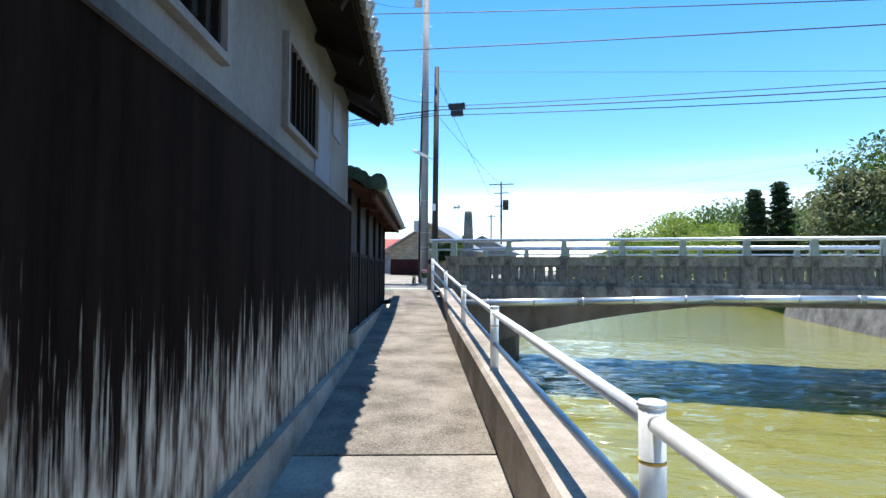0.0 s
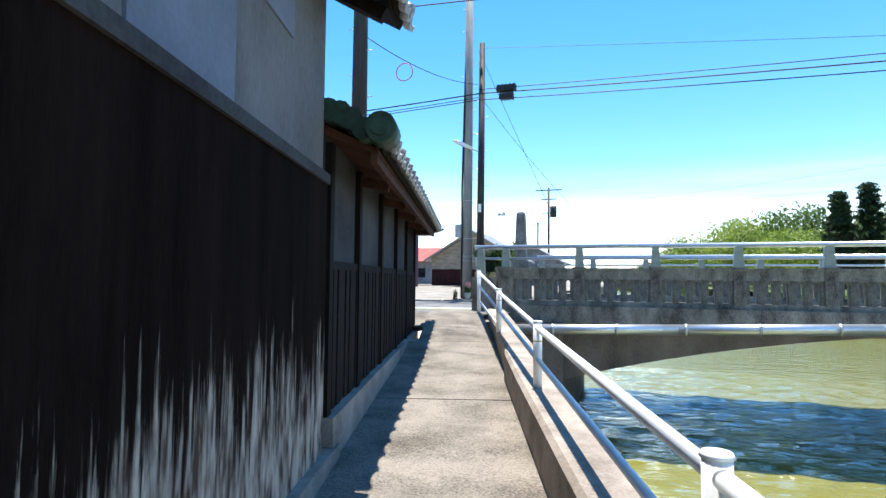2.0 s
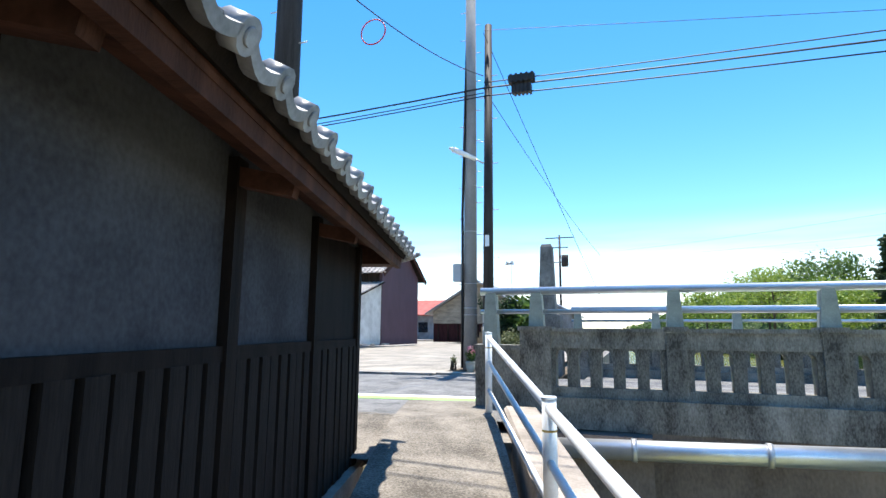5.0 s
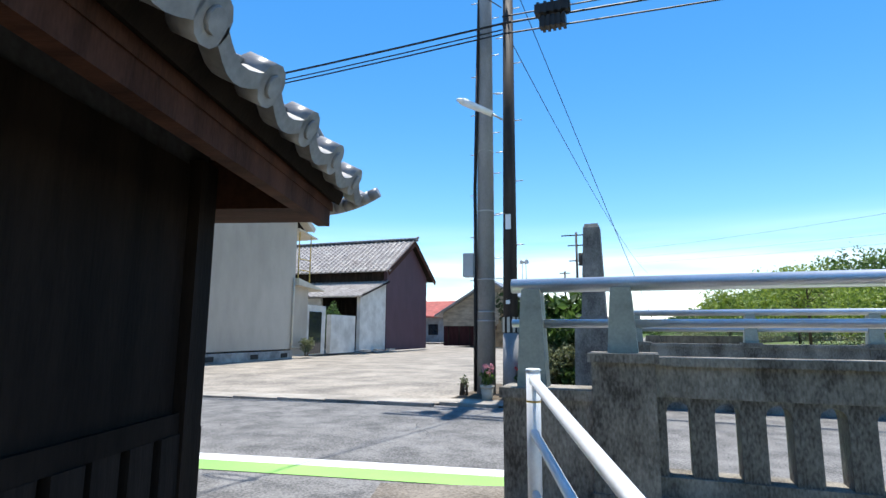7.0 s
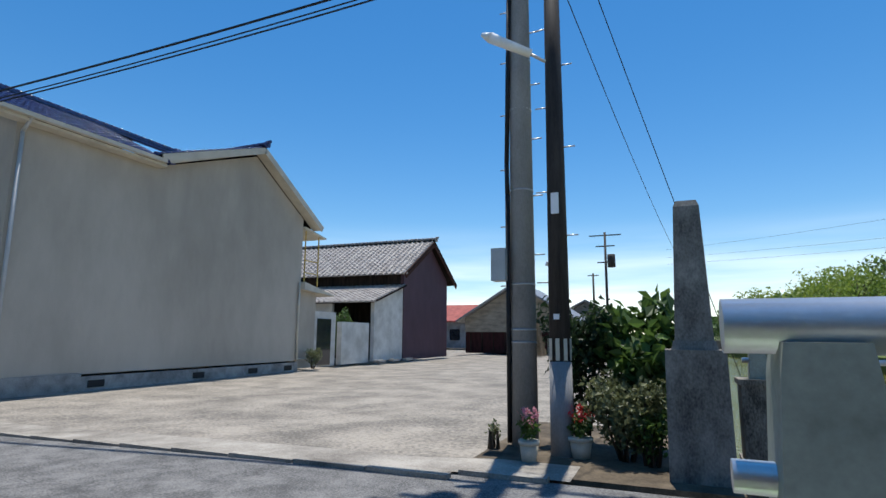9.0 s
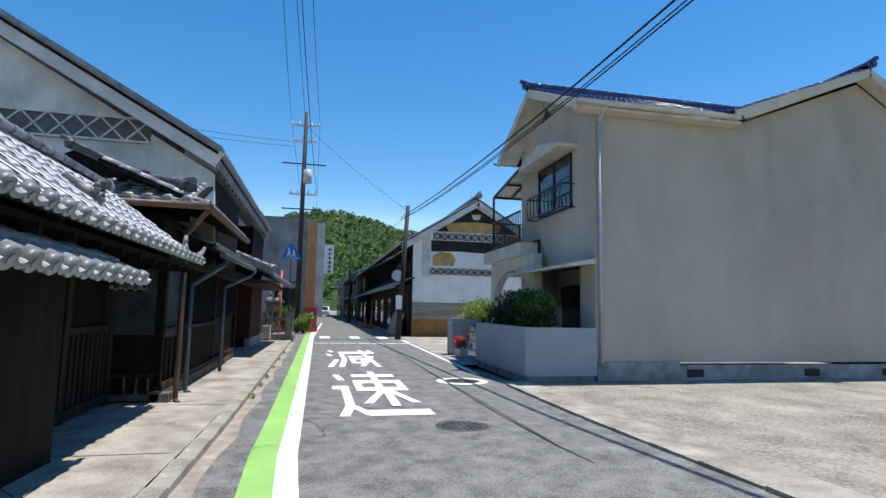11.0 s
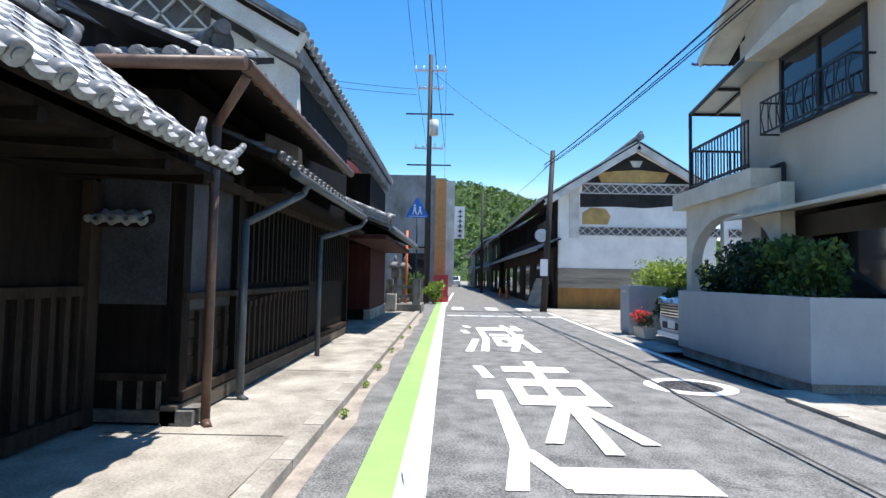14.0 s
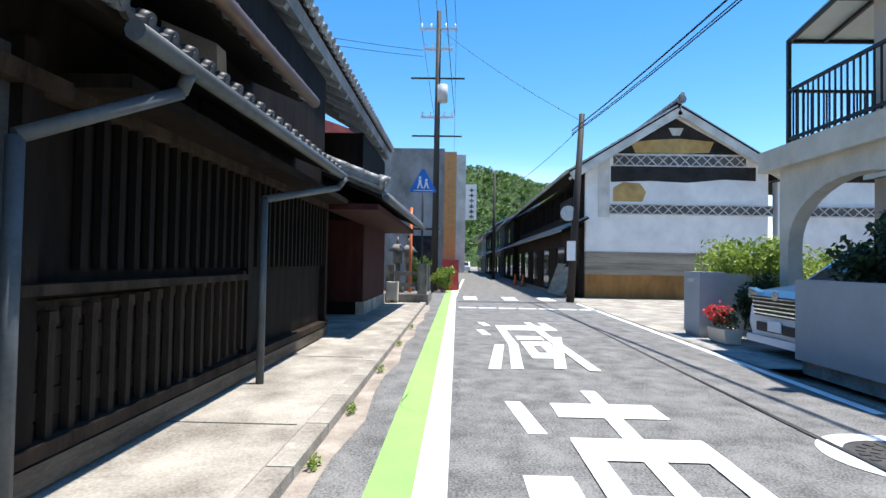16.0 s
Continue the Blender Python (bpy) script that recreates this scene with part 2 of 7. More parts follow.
M_HILL = mat("forest_hill", (0.075, 0.12, 0.035), 0.95, 0.5, 0.12, 0.9, 1.0, dark=(0.022, 0.042, 0.014), depth=3.0)
M_CARW = mat("white_car_paint", (0.80, 0.81, 0.83), 0.2, 0.03, 2, 30, 0, spec=0.6)
M_RUBBER = mat("tyre_rubber", (0.02, 0.02, 0.02), 0.8, 0.2, 5, 60, 0.2)
M_CHROME = mat("chrome", (0.8, 0.8, 0.82), 0.12, 0.03, 3, 30, 0, metal=1.0)
M_PLASTIC = mat("grey_plastic", (0.46, 0.47, 0.47), 0.5, 0.1, 4, 40, 0.05)
M_CANOPY = mat("tinted_polycarbonate", (0.42, 0.47, 0.46), 0.3, 0.1, 1, 30, 0)
M_KURA = mat("bright_storehouse_plaster", (0.82, 0.81, 0.78), 0.85, 0.08, 1.0, 40, 0.12, dark=(0.66, 0.65, 0.62))
M_SOOT = mat("soot_black_plaster", (0.03, 0.028, 0.027), 0.85, 0.4, 1.5, 40, 0.3, dark=(0.012, 0.011, 0.011))
M_LATT = mat("lattice_plaster", (0.66, 0.64, 0.60), 0.85, 0.2, 4, 50, 0.1)
M_SLATE = mat("namako_slate", (0.13, 0.125, 0.12), 0.7, 0.3, 3, 40, 0.2)
M_TAR = mat("old_tar", (0.045, 0.045, 0.046), 0.85, 0.2, 6, 60, 0.2)
M_TARP = mat("brown_tarp", (0.27, 0.19, 0.11), 0.8, 0.35, 2, 20, 0.5)


def leaf_mat(name, a, b):
    m = bpy.data.materials.new(name)
    m.use_nodes = True
    n, l = m.node_tree.nodes, m.node_tree.links
    g, r, p = n.new("ShaderNodeNewGeometry"), n.new("ShaderNodeValToRGB"), n["Principled BSDF"]
    r.color_ramp.elements[0].color, r.color_ramp.elements[1].color = (*a, 1), (*b, 1)
    l.new(g.outputs["Random Per Island"], r.inputs[0])
    l.new(r.outputs[0], p.inputs["Base Color"])
    p.inputs["Roughness"].default_value = 0.55
    t, mx = n.new("ShaderNodeBsdfTranslucent"), n.new("ShaderNodeMixShader")
    l.new(r.outputs[0], t.inputs["Color"])
    mx.inputs[0].default_value = 0.35
    l.new(p.outputs[0], mx.inputs[1])
    l.new(t.outputs[0], mx.inputs[2])
    l.new(mx.outputs[0], n["Material Output"].inputs["Surface"])
    return m


M_LEAF = leaf_mat("leaf", (0.035, 0.075, 0.018), (0.13, 0.22, 0.045))
M_LEAFD = leaf_mat("dark_leaf", (0.012, 0.03, 0.012), (0.05, 0.09, 0.03))
M_LEAFY = leaf_mat("yellow_green_leaf", (0.12, 0.2, 0.03), (0.30, 0.38, 0.06))
M_LEAFO = leaf_mat("olive_leaf", (0.09, 0.11, 0.05), (0.22, 0.24, 0.11))
M_FLOWER = leaf_mat("red_petal", (0.45, 0.02, 0.03), (0.75, 0.08, 0.07))
M_FLOWERP = leaf_mat("pink_petal", (0.6, 0.2, 0.25), (0.8, 0.45, 0.5))
M_BARK = mat("bark", (0.10, 0.075, 0.055), 0.9, 0.4, 4, 40, 0.7)


def water_mat():
    m = bpy.data.materials.new("river_water")
    m.use_nodes = True
    n, l = m.node_tree.nodes, m.node_tree.links
    p = n["Principled BSDF"]
    p.inputs["Base Color"].default_value = (0.16, 0.17, 0.045, 1)
    p.inputs["Roughness"].default_value, p.inputs["IOR"].default_value = 0.04, 2.1
    tc, mp = n.new("ShaderNodeTexCoord"), n.new("ShaderNodeMapping")
    mp.inputs["Scale"].default_value = (0.6, 1.5, 1)
    a, c, ad, bp = n.new("ShaderNodeTexNoise"), n.new("ShaderNodeTexNoise"), n.new("ShaderNodeMath"), n.new("ShaderNodeBump")
    a.inputs["Scale"].default_value, a.inputs["Detail"].default_value = 1.7, 6
    c.inputs["Scale"].default_value, c.inputs["Detail"].default_value = 6.0, 3
    l.new(tc.outputs["Object"], mp.inputs[0])
    l.new(mp.outputs[0], a.inputs["Vector"])
    l.new(mp.outputs[0], c.inputs["Vector"])
    ad.operation = "MULTIPLY_ADD"
    ad.inputs[1].default_value = 0.3
    l.new(c.outputs["Fac"], ad.inputs[0])
    l.new(a.outputs["Fac"], ad.inputs[2])
    bp.inputs["Strength"].default_value, bp.inputs["Distance"].default_value = 0.8, 0.2
    l.new(ad.outputs[0], bp.inputs["Height"])
    l.new(bp.outputs[0], p.inputs["Normal"])
    mud, mr = n.new("ShaderNodeTexNoise"), n.new("ShaderNodeValToRGB")
    mud.inputs["Scale"].default_value = 0.12
    l.new(tc.outputs["Object"], mud.inputs["Vector"])
    l.new(mud.outputs["Fac"], mr.inputs[0])
    mr.color_ramp.elements[0].color, mr.color_ramp.elements[1].color = (0.165, 0.165, 0.035, 1), (0.23, 0.215, 0.06, 1)
    l.new(mr.outputs[0], p.inputs["Base Color"])
    return m


M_WATER = water_mat()

# ---------------------------------------------------------------- mesh helpers
LANE = pose(0, 0, 0, 0, 0, 15.8)
EYE4 = Matrix.Identity(4)
BASE = {}


def B():
    return bmesh.new()


def face(bm, pts):
    return bm.faces.new([bm.verts.new(p) for p in pts])


def box(bm, x0, y0, z0, x1, y1, z1, m=None):
    vs = [bm.verts.new(p) for p in ((x0, y0, z0), (x1, y0, z0), (x1, y1, z0), (x0, y1, z0), (x0, y0, z1), (x1, y0, z1), (x1, y1, z1), (x0, y1, z1))]
    if m is not None:
        for v in vs:
            v.co = m @ v.co
    for f in ((3, 2, 1, 0), (4, 5, 6, 7), (0, 1, 5, 4), (1, 2, 6, 5), (2, 3, 7, 6), (3, 0, 4, 7)):
        bm.faces.new([vs[i] for i in f])
    return vs


def beam(bm, a, b, w, h):
    """A bar of section w by h from a to b."""
    a, b = Vector(a), Vector(b)
    d = b - a
    return box(bm, -w / 2, -h / 2, 0, w / 2, h / 2, d.length, Matrix.Translation(a) @ d.to_track_quat("Z", "Y").to_matrix().to_4x4())


def cyl(bm, a, b, r0, r1=None, seg=10, caps=True):
    a, b = Vector(a), Vector(b)
    r1 = r0 if r1 is None else r1
    q = (b - a).to_track_quat("Z", "Y").to_matrix()
    rings = []
    for c, r in ((a, r0), (b, r1)):
        rings.append([bm.verts.new(c + q @ Vector((r * math.cos(i * math.tau / seg), r * math.sin(i * math.tau / seg), 0))) for i in range(seg)])
    for i in range(seg):
        f = bm.faces.new((rings[0][i], rings[0][(i + 1) % seg], rings[1][(i + 1) % seg], rings[1][i]))
        f.smooth = True
    if caps:
        bm.faces.new(rings[0][::-1])
        bm.faces.new(rings[1])


def pipe_run(bm, pts, r, seg=8):
    for a, b in zip(pts, pts[1:]):
        cyl(bm, a, b, r, seg=seg)


def prism(bm, poly, a, b, axis):
    """A closed outline in two axes, drawn out along the third from a to b."""
    def at(p, v):
        return {"x": (v, p[0], p[1]), "y": (p[0], v, p[1]), "z": (p[0], p[1], v)}[axis]
    lo, hi = [bm.verts.new(at(p, a)) for p in poly], [bm.verts.new(at(p, b)) for p in poly]
    k = len(poly)
    bm.faces.new(lo[::-1])
    bm.faces.new(hi)
    for i in range(k):
        bm.faces.new((lo[i], lo[(i + 1) % k], hi[(i + 1) % k], hi[i]))


def root_of(ob):
    while ob.parent:
        ob = ob.parent
    return ob


def mesh_of(name, bm, material, shift=None, bevel=0.0):
    if bevel:
        bmesh.ops.bevel(bm, geom=[e for e in bm.edges if e.is_manifold and e.calc_face_angle(0) > 0.5], offset=bevel, segments=1, affect="EDGES")
    bmesh.ops.recalc_face_normals(bm, faces=bm.faces)
    if shift:
        bmesh.ops.translate(bm, vec=-Vector(shift), verts=bm.verts)
    me = bpy.data.meshes.new(name)
    bm.to_mesh(me)
    bm.free()
    me.materials.append(material)
    return me


def part(name, bm, material, parent, label="", bevel=0.0, kind=""):
    ob = new(name, mesh_of(name, bm, material, BASE.get(root_of(parent).name), bevel))
    ob.parent = parent
    return tagged(ob, label, kind=kind)


def thing(name, label, category, at=(0, 0, 0), frame_m=EYE4, group="", kind=""):
    """An Empty at the thing's base; its parts are given in frame_m's axes."""
    e = new(name)
    e.matrix_world = frame_m @ Matrix.Translation(at)
    e.empty_display_size = 0.2
    BASE[e.name] = tuple(at)
    return tagged(e, label, category, group, kind)


def solid(name, bm, material, label="", category="", group="", kind="", frame_m=EYE4, bevel=0.0, at=None):
    """One mesh as a thing of its own."""
    ob = new(name, mesh_of(name, bm, material, at, bevel))
    ob.matrix_world = frame_m @ Matrix.Translation(at or (0, 0, 0))
    BASE[ob.name] = tuple(at or (0, 0, 0))
    return tagged(ob, label, category, group, kind)


def piece(name, mesh, parent, m):
    ob = new(name, mesh)
    ob.parent = parent
    ob.matrix_local = m
    return ob


def gz(x):
    """Height of the street: it climbs a little to the bridge."""
    f = min(1, max(0, (x + 15) / 9))
    return 0.15 * f * f * (3 - 2 * f)


def lz(y):
    """Height of the lane, along it."""
    if y < 10.5:
        return -0.66 + 0.04 * y
    return -0.24 + min(1, (y - 10.5) / 2.9) * 0.395


def tile_roof(parent, a, b, up, pitch=0.26, row=0.24, r=0.055, material=None, lip=True, thick=0.06, roll=1.0, field=None):
    """Japanese tiles: eave from a to b, slope by the vector up. Field in one part, the round eave tiles one by one."""
    material = material or M_TILE
    a, b, up = Vector(a), Vector(b), Vector(up)
    off = Vector(BASE[root_of(parent).name])
    u, w = (b - a).normalized(), up.normalized()
    nrm = u.cross(w).normalized()
    if nrm.z < 0:
        nrm = -nrm
    length, rise = (b - a).length, up.length
    cols, rows = max(1, round(length / pitch)), max(1, round(rise / row))
    p, q = length / cols, rise / rows
    bm = B()
    # boarding under the tiles
    for (d0, d1) in ((0.0, -thick),):
        vs = [bm.verts.new(c + nrm * d) for d in (d0, d1) for c in (a, b, b + up, a + up)]
        for f in ((0, 1, 2, 3), (7, 6, 5, 4), (0, 4, 5, 1), (1, 5, 6, 2), (2, 6, 7, 3), (3, 7, 4, 0)):
            bm.faces.new([vs[i] for i in f])
    board = new("boarding", mesh_of("boarding", bm, M_DWOOD, off))
    board.parent = parent
    bm = B()
    segs = 5
    for c in range(cols):
        o = a + u * (p * (c + 0.5))
        for k in range(rows):
            s0, s1 = q * k - (0.03 if k else 0.0), q * (k + 1)
            h0, h1 = 0.022, 0.004
            jit = random.uniform(-0.006, 0.006)
            ring = []
            for s, h in ((s0, h0), (s1, h1)):
                ring.append([bm.verts.new(o + w * s + u * (r * math.cos(math.pi * i / segs) + jit) + nrm * (h + r * roll * math.sin(math.pi * i / segs))) for i in range(segs + 1)])
            for i in range(segs):
                bm.faces.new((ring[0][i], ring[0][i + 1], ring[1][i + 1], ring[1][i])).smooth = True
            bm.faces.new(ring[0])
            # hollow tile between two round ones
            e0, e1 = o + u * (r * 0.8), o + u * (p - r * 0.8)
            mid = (e0 + e1) / 2
            g = []
            for s, h in ((s0, 0.03), (s1, 0.006)):
                g.append([bm.verts.new(e0 + w * s + nrm * (h + 0.02)), bm.verts.new(mid + w * s + nrm * h), bm.verts.new(e1 + w * s + nrm * (h + 0.02))])
            if c < cols - 1:
                for i in range(2):
                    bm.faces.new((g[0][i], g[0][i + 1], g[1][i + 1], g[1][i]))
                lo = [bm.verts.new(v.co - nrm * 0.025) for v in g[0]]
                for i in range(2):
                    bm.faces.new((g[0][i], lo[i], lo[i + 1], g[0][i + 1]))
    roof = new("roof_tiles", mesh_of("roof_tiles", bm, field or material, off))
    roof.parent = parent
    tagged(roof, kind="stuff")
    if lip:
        eb = B()
        cyl(eb, (0, 0, 0), (0, 0.07, 0), r * 1.12, seg=12)
        cyl(eb, (0, -0.008, 0), (0, 0.0, 0), r * 0.55, r * 0.6, seg=10)
        arc = [(r * 0.9 + (p - 1.8 * r) * i / 6, -0.03 * math.sin(math.pi * i / 6)) for i in range(7)]
        prism(eb, [(x, z + 0.012) for x, z in arc] + [(x, z - 0.028) for x, z in arc[::-1]], 0.0, 0.05, "y")
        em = mesh_of("eave_tile", eb, material)
        rot = Matrix((u, w, nrm)).transposed().to_4x4()
        for c in range(cols):
            piece("eave_tile", em, parent, Matrix.Translation(a + u * (p * (c + 0.5)) - w * 0.06 + nrm * 0.03 - off) @ rot)
    return nrm


def ridge(parent, a, b, w=0.22, h=0.24, courses=3, material=None, cap=True):
    """Stacked ridge tiles with a round cap row and end tiles."""
    material = material or M_TILE
    bm = B()
    a, b = Vector(a), Vector(b)
    for i in range(courses):
        z = h * 0.72 * i / courses
        ww = w * (1 - 0.06 * i) + (0.02 if i % 2 else 0)
        beam(bm, a + Vector((0, 0, z + 0.02)), b + Vector((0, 0, z + 0.02)), ww if abs(b.x - a.x) < abs(b.y - a.y) else h * 0.72 / courses * 0.8, h * 0.72 / courses * 0.8 if abs(b.x - a.x) < abs(b.y - a.y) else ww)
    n = max(1, round((b - a).length / 0.28))
    for i in range(n):
        cyl(bm, a.lerp(b, i / n) + Vector((0, 0, h * 0.78)), a.lerp(b, (i + 0.97) / n) + Vector((0, 0, h * 0.78)), w * 0.34, w * 0.31, 8)
    part("ridge", bm, material, parent)
    if cap:
        for e, o in ((a, (a - b).normalized()), (b, (b - a).normalized())):
            eb = B()
            cyl(eb, e + Vector((0, 0, h * 0.55)), e + o * 0.10 + Vector((0, 0, h * 0.55)), w * 0.62, seg=14)
            cyl(eb, e + o * 0.10 + Vector((0, 0, h * 0.55)), e + o * 0.13 + Vector((0, 0, h * 0.55)), w * 0.36, seg=12)
            cyl(eb, e + Vector((0, 0, h * 0.95)), e + o * 0.2 + Vector((0, 0, h * 1.05)), w * 0.3, seg=10)
            part("ridge_end_tile", eb, material, parent)


def leaves(bm, centre, radii, n, size):
    """Leaf blades scattered through an uneven crown."""
    c = Vector(centre)
    for _ in range(n):
        d = Vector((random.gauss(0, 1), random.gauss(0, 1), random.gauss(0, 1))).normalized()
        f = random.random() ** 0.4 * (0.75 + 0.35 * noise.noise(d * 1.7 + c))
        p = c + Vector((d.x * radii[0] * f, d.y * radii[1] * f, d.z * radii[2] * f))
        s = size * random.uniform(0.6, 1.3)
        e = Euler((random.uniform(-1.2, 1.2), random.uniform(-1.2, 1.2), random.uniform(0, 6.3))).to_matrix()
        face(bm, [p + e @ Vector(v) * s for v in ((-0.5, 0, 0), (-0.1, -0.28, 0.06), (0.5, 0, -0.08), (-0.1, 0.28, 0.06))])


def tree(name, label, at, height, spread, leaf, n=2600, size=0.35, clumps=14, trunk_r=0.16, category="tree", conical=False):
    t = thing(name, label, category, at)
    at = Vector(at)
    tb = B()
    cyl(tb, at, at + Vector((0.1, 0, height * 0.5)), trunk_r, trunk_r * 0.6, 8)
    cyl(tb, at + Vector((0.1, 0, height * 0.5)), at + Vector((0, 0.1, height * 0.9)), trunk_r * 0.6, trunk_r * 0.15, 6)
    cb = B()
    for i in range(clumps):
        an, f = i * 2.4, (i + 0.5) / clumps
        if conical:
            hh, rr = height * (0.12 + 0.86 * f), spread * (1.15 - f) * random.uniform(0.3, 1.25)
        else:
            hh, rr = height * (0.36 + 0.56 * f), spread * (0.45 + 0.6 * math.sin(math.pi * min(1, 0.25 + 0.7 * f))) * random.uniform(0.45, 1.0)
        c = at + Vector((math.cos(an) * rr * 0.75, math.sin(an) * rr * 0.75, hh))
        cyl(tb, at + Vector((0.08, 0, hh * 0.72)), c, trunk_r * 0.3, trunk_r * 0.08, 5)
        k = spread * (0.24 if conical else random.uniform(0.34, 0.58))
        leaves(cb, c, (k * 1.2, k * 1.2, k * (0.55 if conical else 0.8)), n // clumps, size)
    part("trunk", tb, M_BARK, t)
    part("crown", cb, leaf, t, kind="stuff")
    return t


def wire(name, a, b, sag, r=0.012, label="black overhead power cable strung between poles"):
    bm = B()
    a, b = Vector(a), Vector(b)
    pts = [a.lerp(b, i / 16) - Vector((0, 0, sag * 4 * (i / 16) * (1 - i / 16))) for i in range(17)]
    side = (b - a).cross(Vector((0, 0, 1))).normalized()
    upw = Vector((0, 0, 1))
    rings = [[bm.verts.new(p + side * r * math.cos(k * math.tau / 5) + upw * r * math.sin(k * math.tau / 5)) for k in range(5)] for p in pts]
    for p, q in zip(rings, rings[1:]):
        for k in range(5):
            bm.faces.new((p[k], p[(k + 1) % 5], q[(k + 1) % 5], q[k]))
    return solid(name, bm, M_WIRE, label, "cable", "overhead cables")

# ---------------------------------------------------------------- ground, road, river
def strip(name, xs, edges, material, label, category, lift=0.0, height=None, kind="structure"):
    """A sheet between two edges y0(x), y1(x), following the street's height."""
    bm = B()
    rows = []
    for x in xs:
        y0, y1 = edges(x)
        z = (height or gz)(x) + lift
        rows.append([bm.verts.new((x, y0 + (y1 - y0) * k / 3, z)) for k in range(4)])
    for r, s in zip(rows, rows[1:]):
        for i in range(3):
            bm.faces.new((r[i], r[i + 1], s[i + 1], s[i]))
    return solid(name, bm, material, label, category, kind=kind)


def street_n(x):
    """Far kerb of the street."""
    return 18.0 + 0.02 * (-x - 8) if x < -6 else 18.2


XS = [-140 + 4 * i for i in range(28)] + [-28 + 1.0 * i for i in range(26)]
strip("road", XS, lambda x: (13.05, street_n(x)), M_ASPH, "worn grey asphalt village street", "road")
strip("ground", [-900, -400, -200, -100, -40, -20, -4.3], lambda x: (-300, 900), M_GRAVEL, "pale ground that reaches to the horizon", "ground", lift=0.0, height=lambda x: -0.12)
strip("gravel_lot", [-17.6 + 0.8 * i for i in range(18)], lambda x: (street_n(x) + 0.5, 75), M_GRAVEL, "open gravel parking lot beside the street", "ground", lift=0.01)
strip("concrete_apron", [-17.6 + 0.8 * i for i in range(17)], lambda x: (street_n(x), street_n(x) + 0.62), M_SIDE, "pale concrete apron along the street edge", "pavement", lift=0.025)
bm = B()
for k in range(14):
    x = -17 + k * 0.86
    box(bm, x, street_n(x) - 0.07, gz(x) - 0.05, x + 0.83, street_n(x) + 0.05, gz(x) + 0.045)
solid("kerb_1", bm, M_SIDE, "low pale concrete kerb line", "kerb", kind="structure", bevel=0.01)

# lane floor: three slabs, lying along the lane
def lane_slab(y0, y1, x0, x1, z=0.0):
    bm = B()
    n = max(1, int((y1 - y0) / 0.7))
    pts = [(y0 + (y1 - y0) * i / n) for i in range(n + 1)]
    top = [[bm.verts.new((x, y, lz(y) + z)) for x in (x0(y), x1(y))] for y in pts]
    bot = [[bm.verts.new((x, y, lz(y) - 0.3)) for x in (x0(y), x1(y))] for y in pts]
    for i in range(n):
        bm.faces.new((top[i][0], top[i][1], top[i + 1][1], top[i + 1][0]))
        bm.faces.new((top[i][1], bot[i][1], bot[i + 1][1], top[i + 1][1]))
        bm.faces.new((top[i][0], top[i + 1][0], bot[i + 1][0], bot[i][0]))
    for i in (0, n):
        bm.faces.new((top[i][0], bot[i][0], bot[i][1], top[i][1]))
    return bm


KX = lambda y: 0.50 - 0.016 * max(0, y - 3)
floor = solid("lane_floor", lane_slab(-6, 3.62, lambda y: -0.95, lambda y: KX(y) + 0.02), M_SIDE, "pale concrete lane slab", "floor", kind="structure", frame_m=LANE)
part("slab", lane_slab(3.64, 8.4, lambda y: -0.95, lambda y: KX(y) + 0.02, 0.004), M_LANE, floor)
part("slab", lane_slab(8.42, 11.35, lambda y: -0.95, lambda y: KX(y) + 0.06, 0.006), M_LANE, floor)
part("slab", lane_slab(11.37, 14.95, lambda y: -0.72, lambda y: 0.36 - 0.05 * max(0, y - 12), 0.004), M_LANE, floor)
part("joint_bed", lane_slab(3.5, 11.6, lambda y: -0.94, lambda y: KX(y) + 0.01, -0.02), M_KERB, floor)
bm = B()
for i in range(8):
    x, xx = -8 + i * 0.5, -7.5 + i * 0.5
    face(bm, [(x, 11.9, -0.02), (xx, 11.9, -0.02), (xx, 13.1, gz(xx) + 0.004), (x, 13.1, gz(x) + 0.004)])
solid("lane_mouth", bm, M_LANE, "patched rough asphalt where the lane meets the street", "pavement", kind="structure")

# kerb between lane and river, its sloping top carrying the railing
bm = B()
def kerb_top(y):
    return -0.22 + 0.022 * y if y < 8 else -0.044 + 0.045 * (y - 8)
n = 34
secs = []
for i in range(n + 1):
    y = -6 + 20.0 * i / n
    h = kerb_top(y)
    inner = KX(y) + (0.0 if y < 9.4 else 0.05)
    secs.append([bm.verts.new(p) for p in ((inner, y, lz(y) - 0.3), (inner + 0.01, y, max(h - 0.03, lz(y) + 0.0)), (inner + 0.04, y, max(h, lz(y) + 0.01)), (inner + 0.34, y, max(h, lz(y) + 0.01) - 0.01), (inner + 0.36, y, h - 0.05), (inner + 0.36, y, -3.6))])
for s, t in zip(secs, secs[1:]):
    for i in range(5):
        bm.faces.new((s[i], s[i + 1], t[i + 1], t[i]))
solid("lane_kerb", bm, M_KERB, "worn concrete kerb and retaining wall above the river", "kerb", kind="structure", frame_m=LANE)

# river
bm = B()
def ripple(x, y):
    """Height of the small wind waves, dying out at the rim of the near reach."""
    e = min(1, (x + 3.4) / 1.0, (16 - x) / 2.0, (y + 4) / 2.0, (24 - y) / 2.0)
    return -2.2 + max(0, e) * (0.07 * noise.noise((x * 0.8, y * 1.9, 1.3)) + 0.04 * noise.noise((x * 2.1 + 7, y * 4.3, 4.1)))


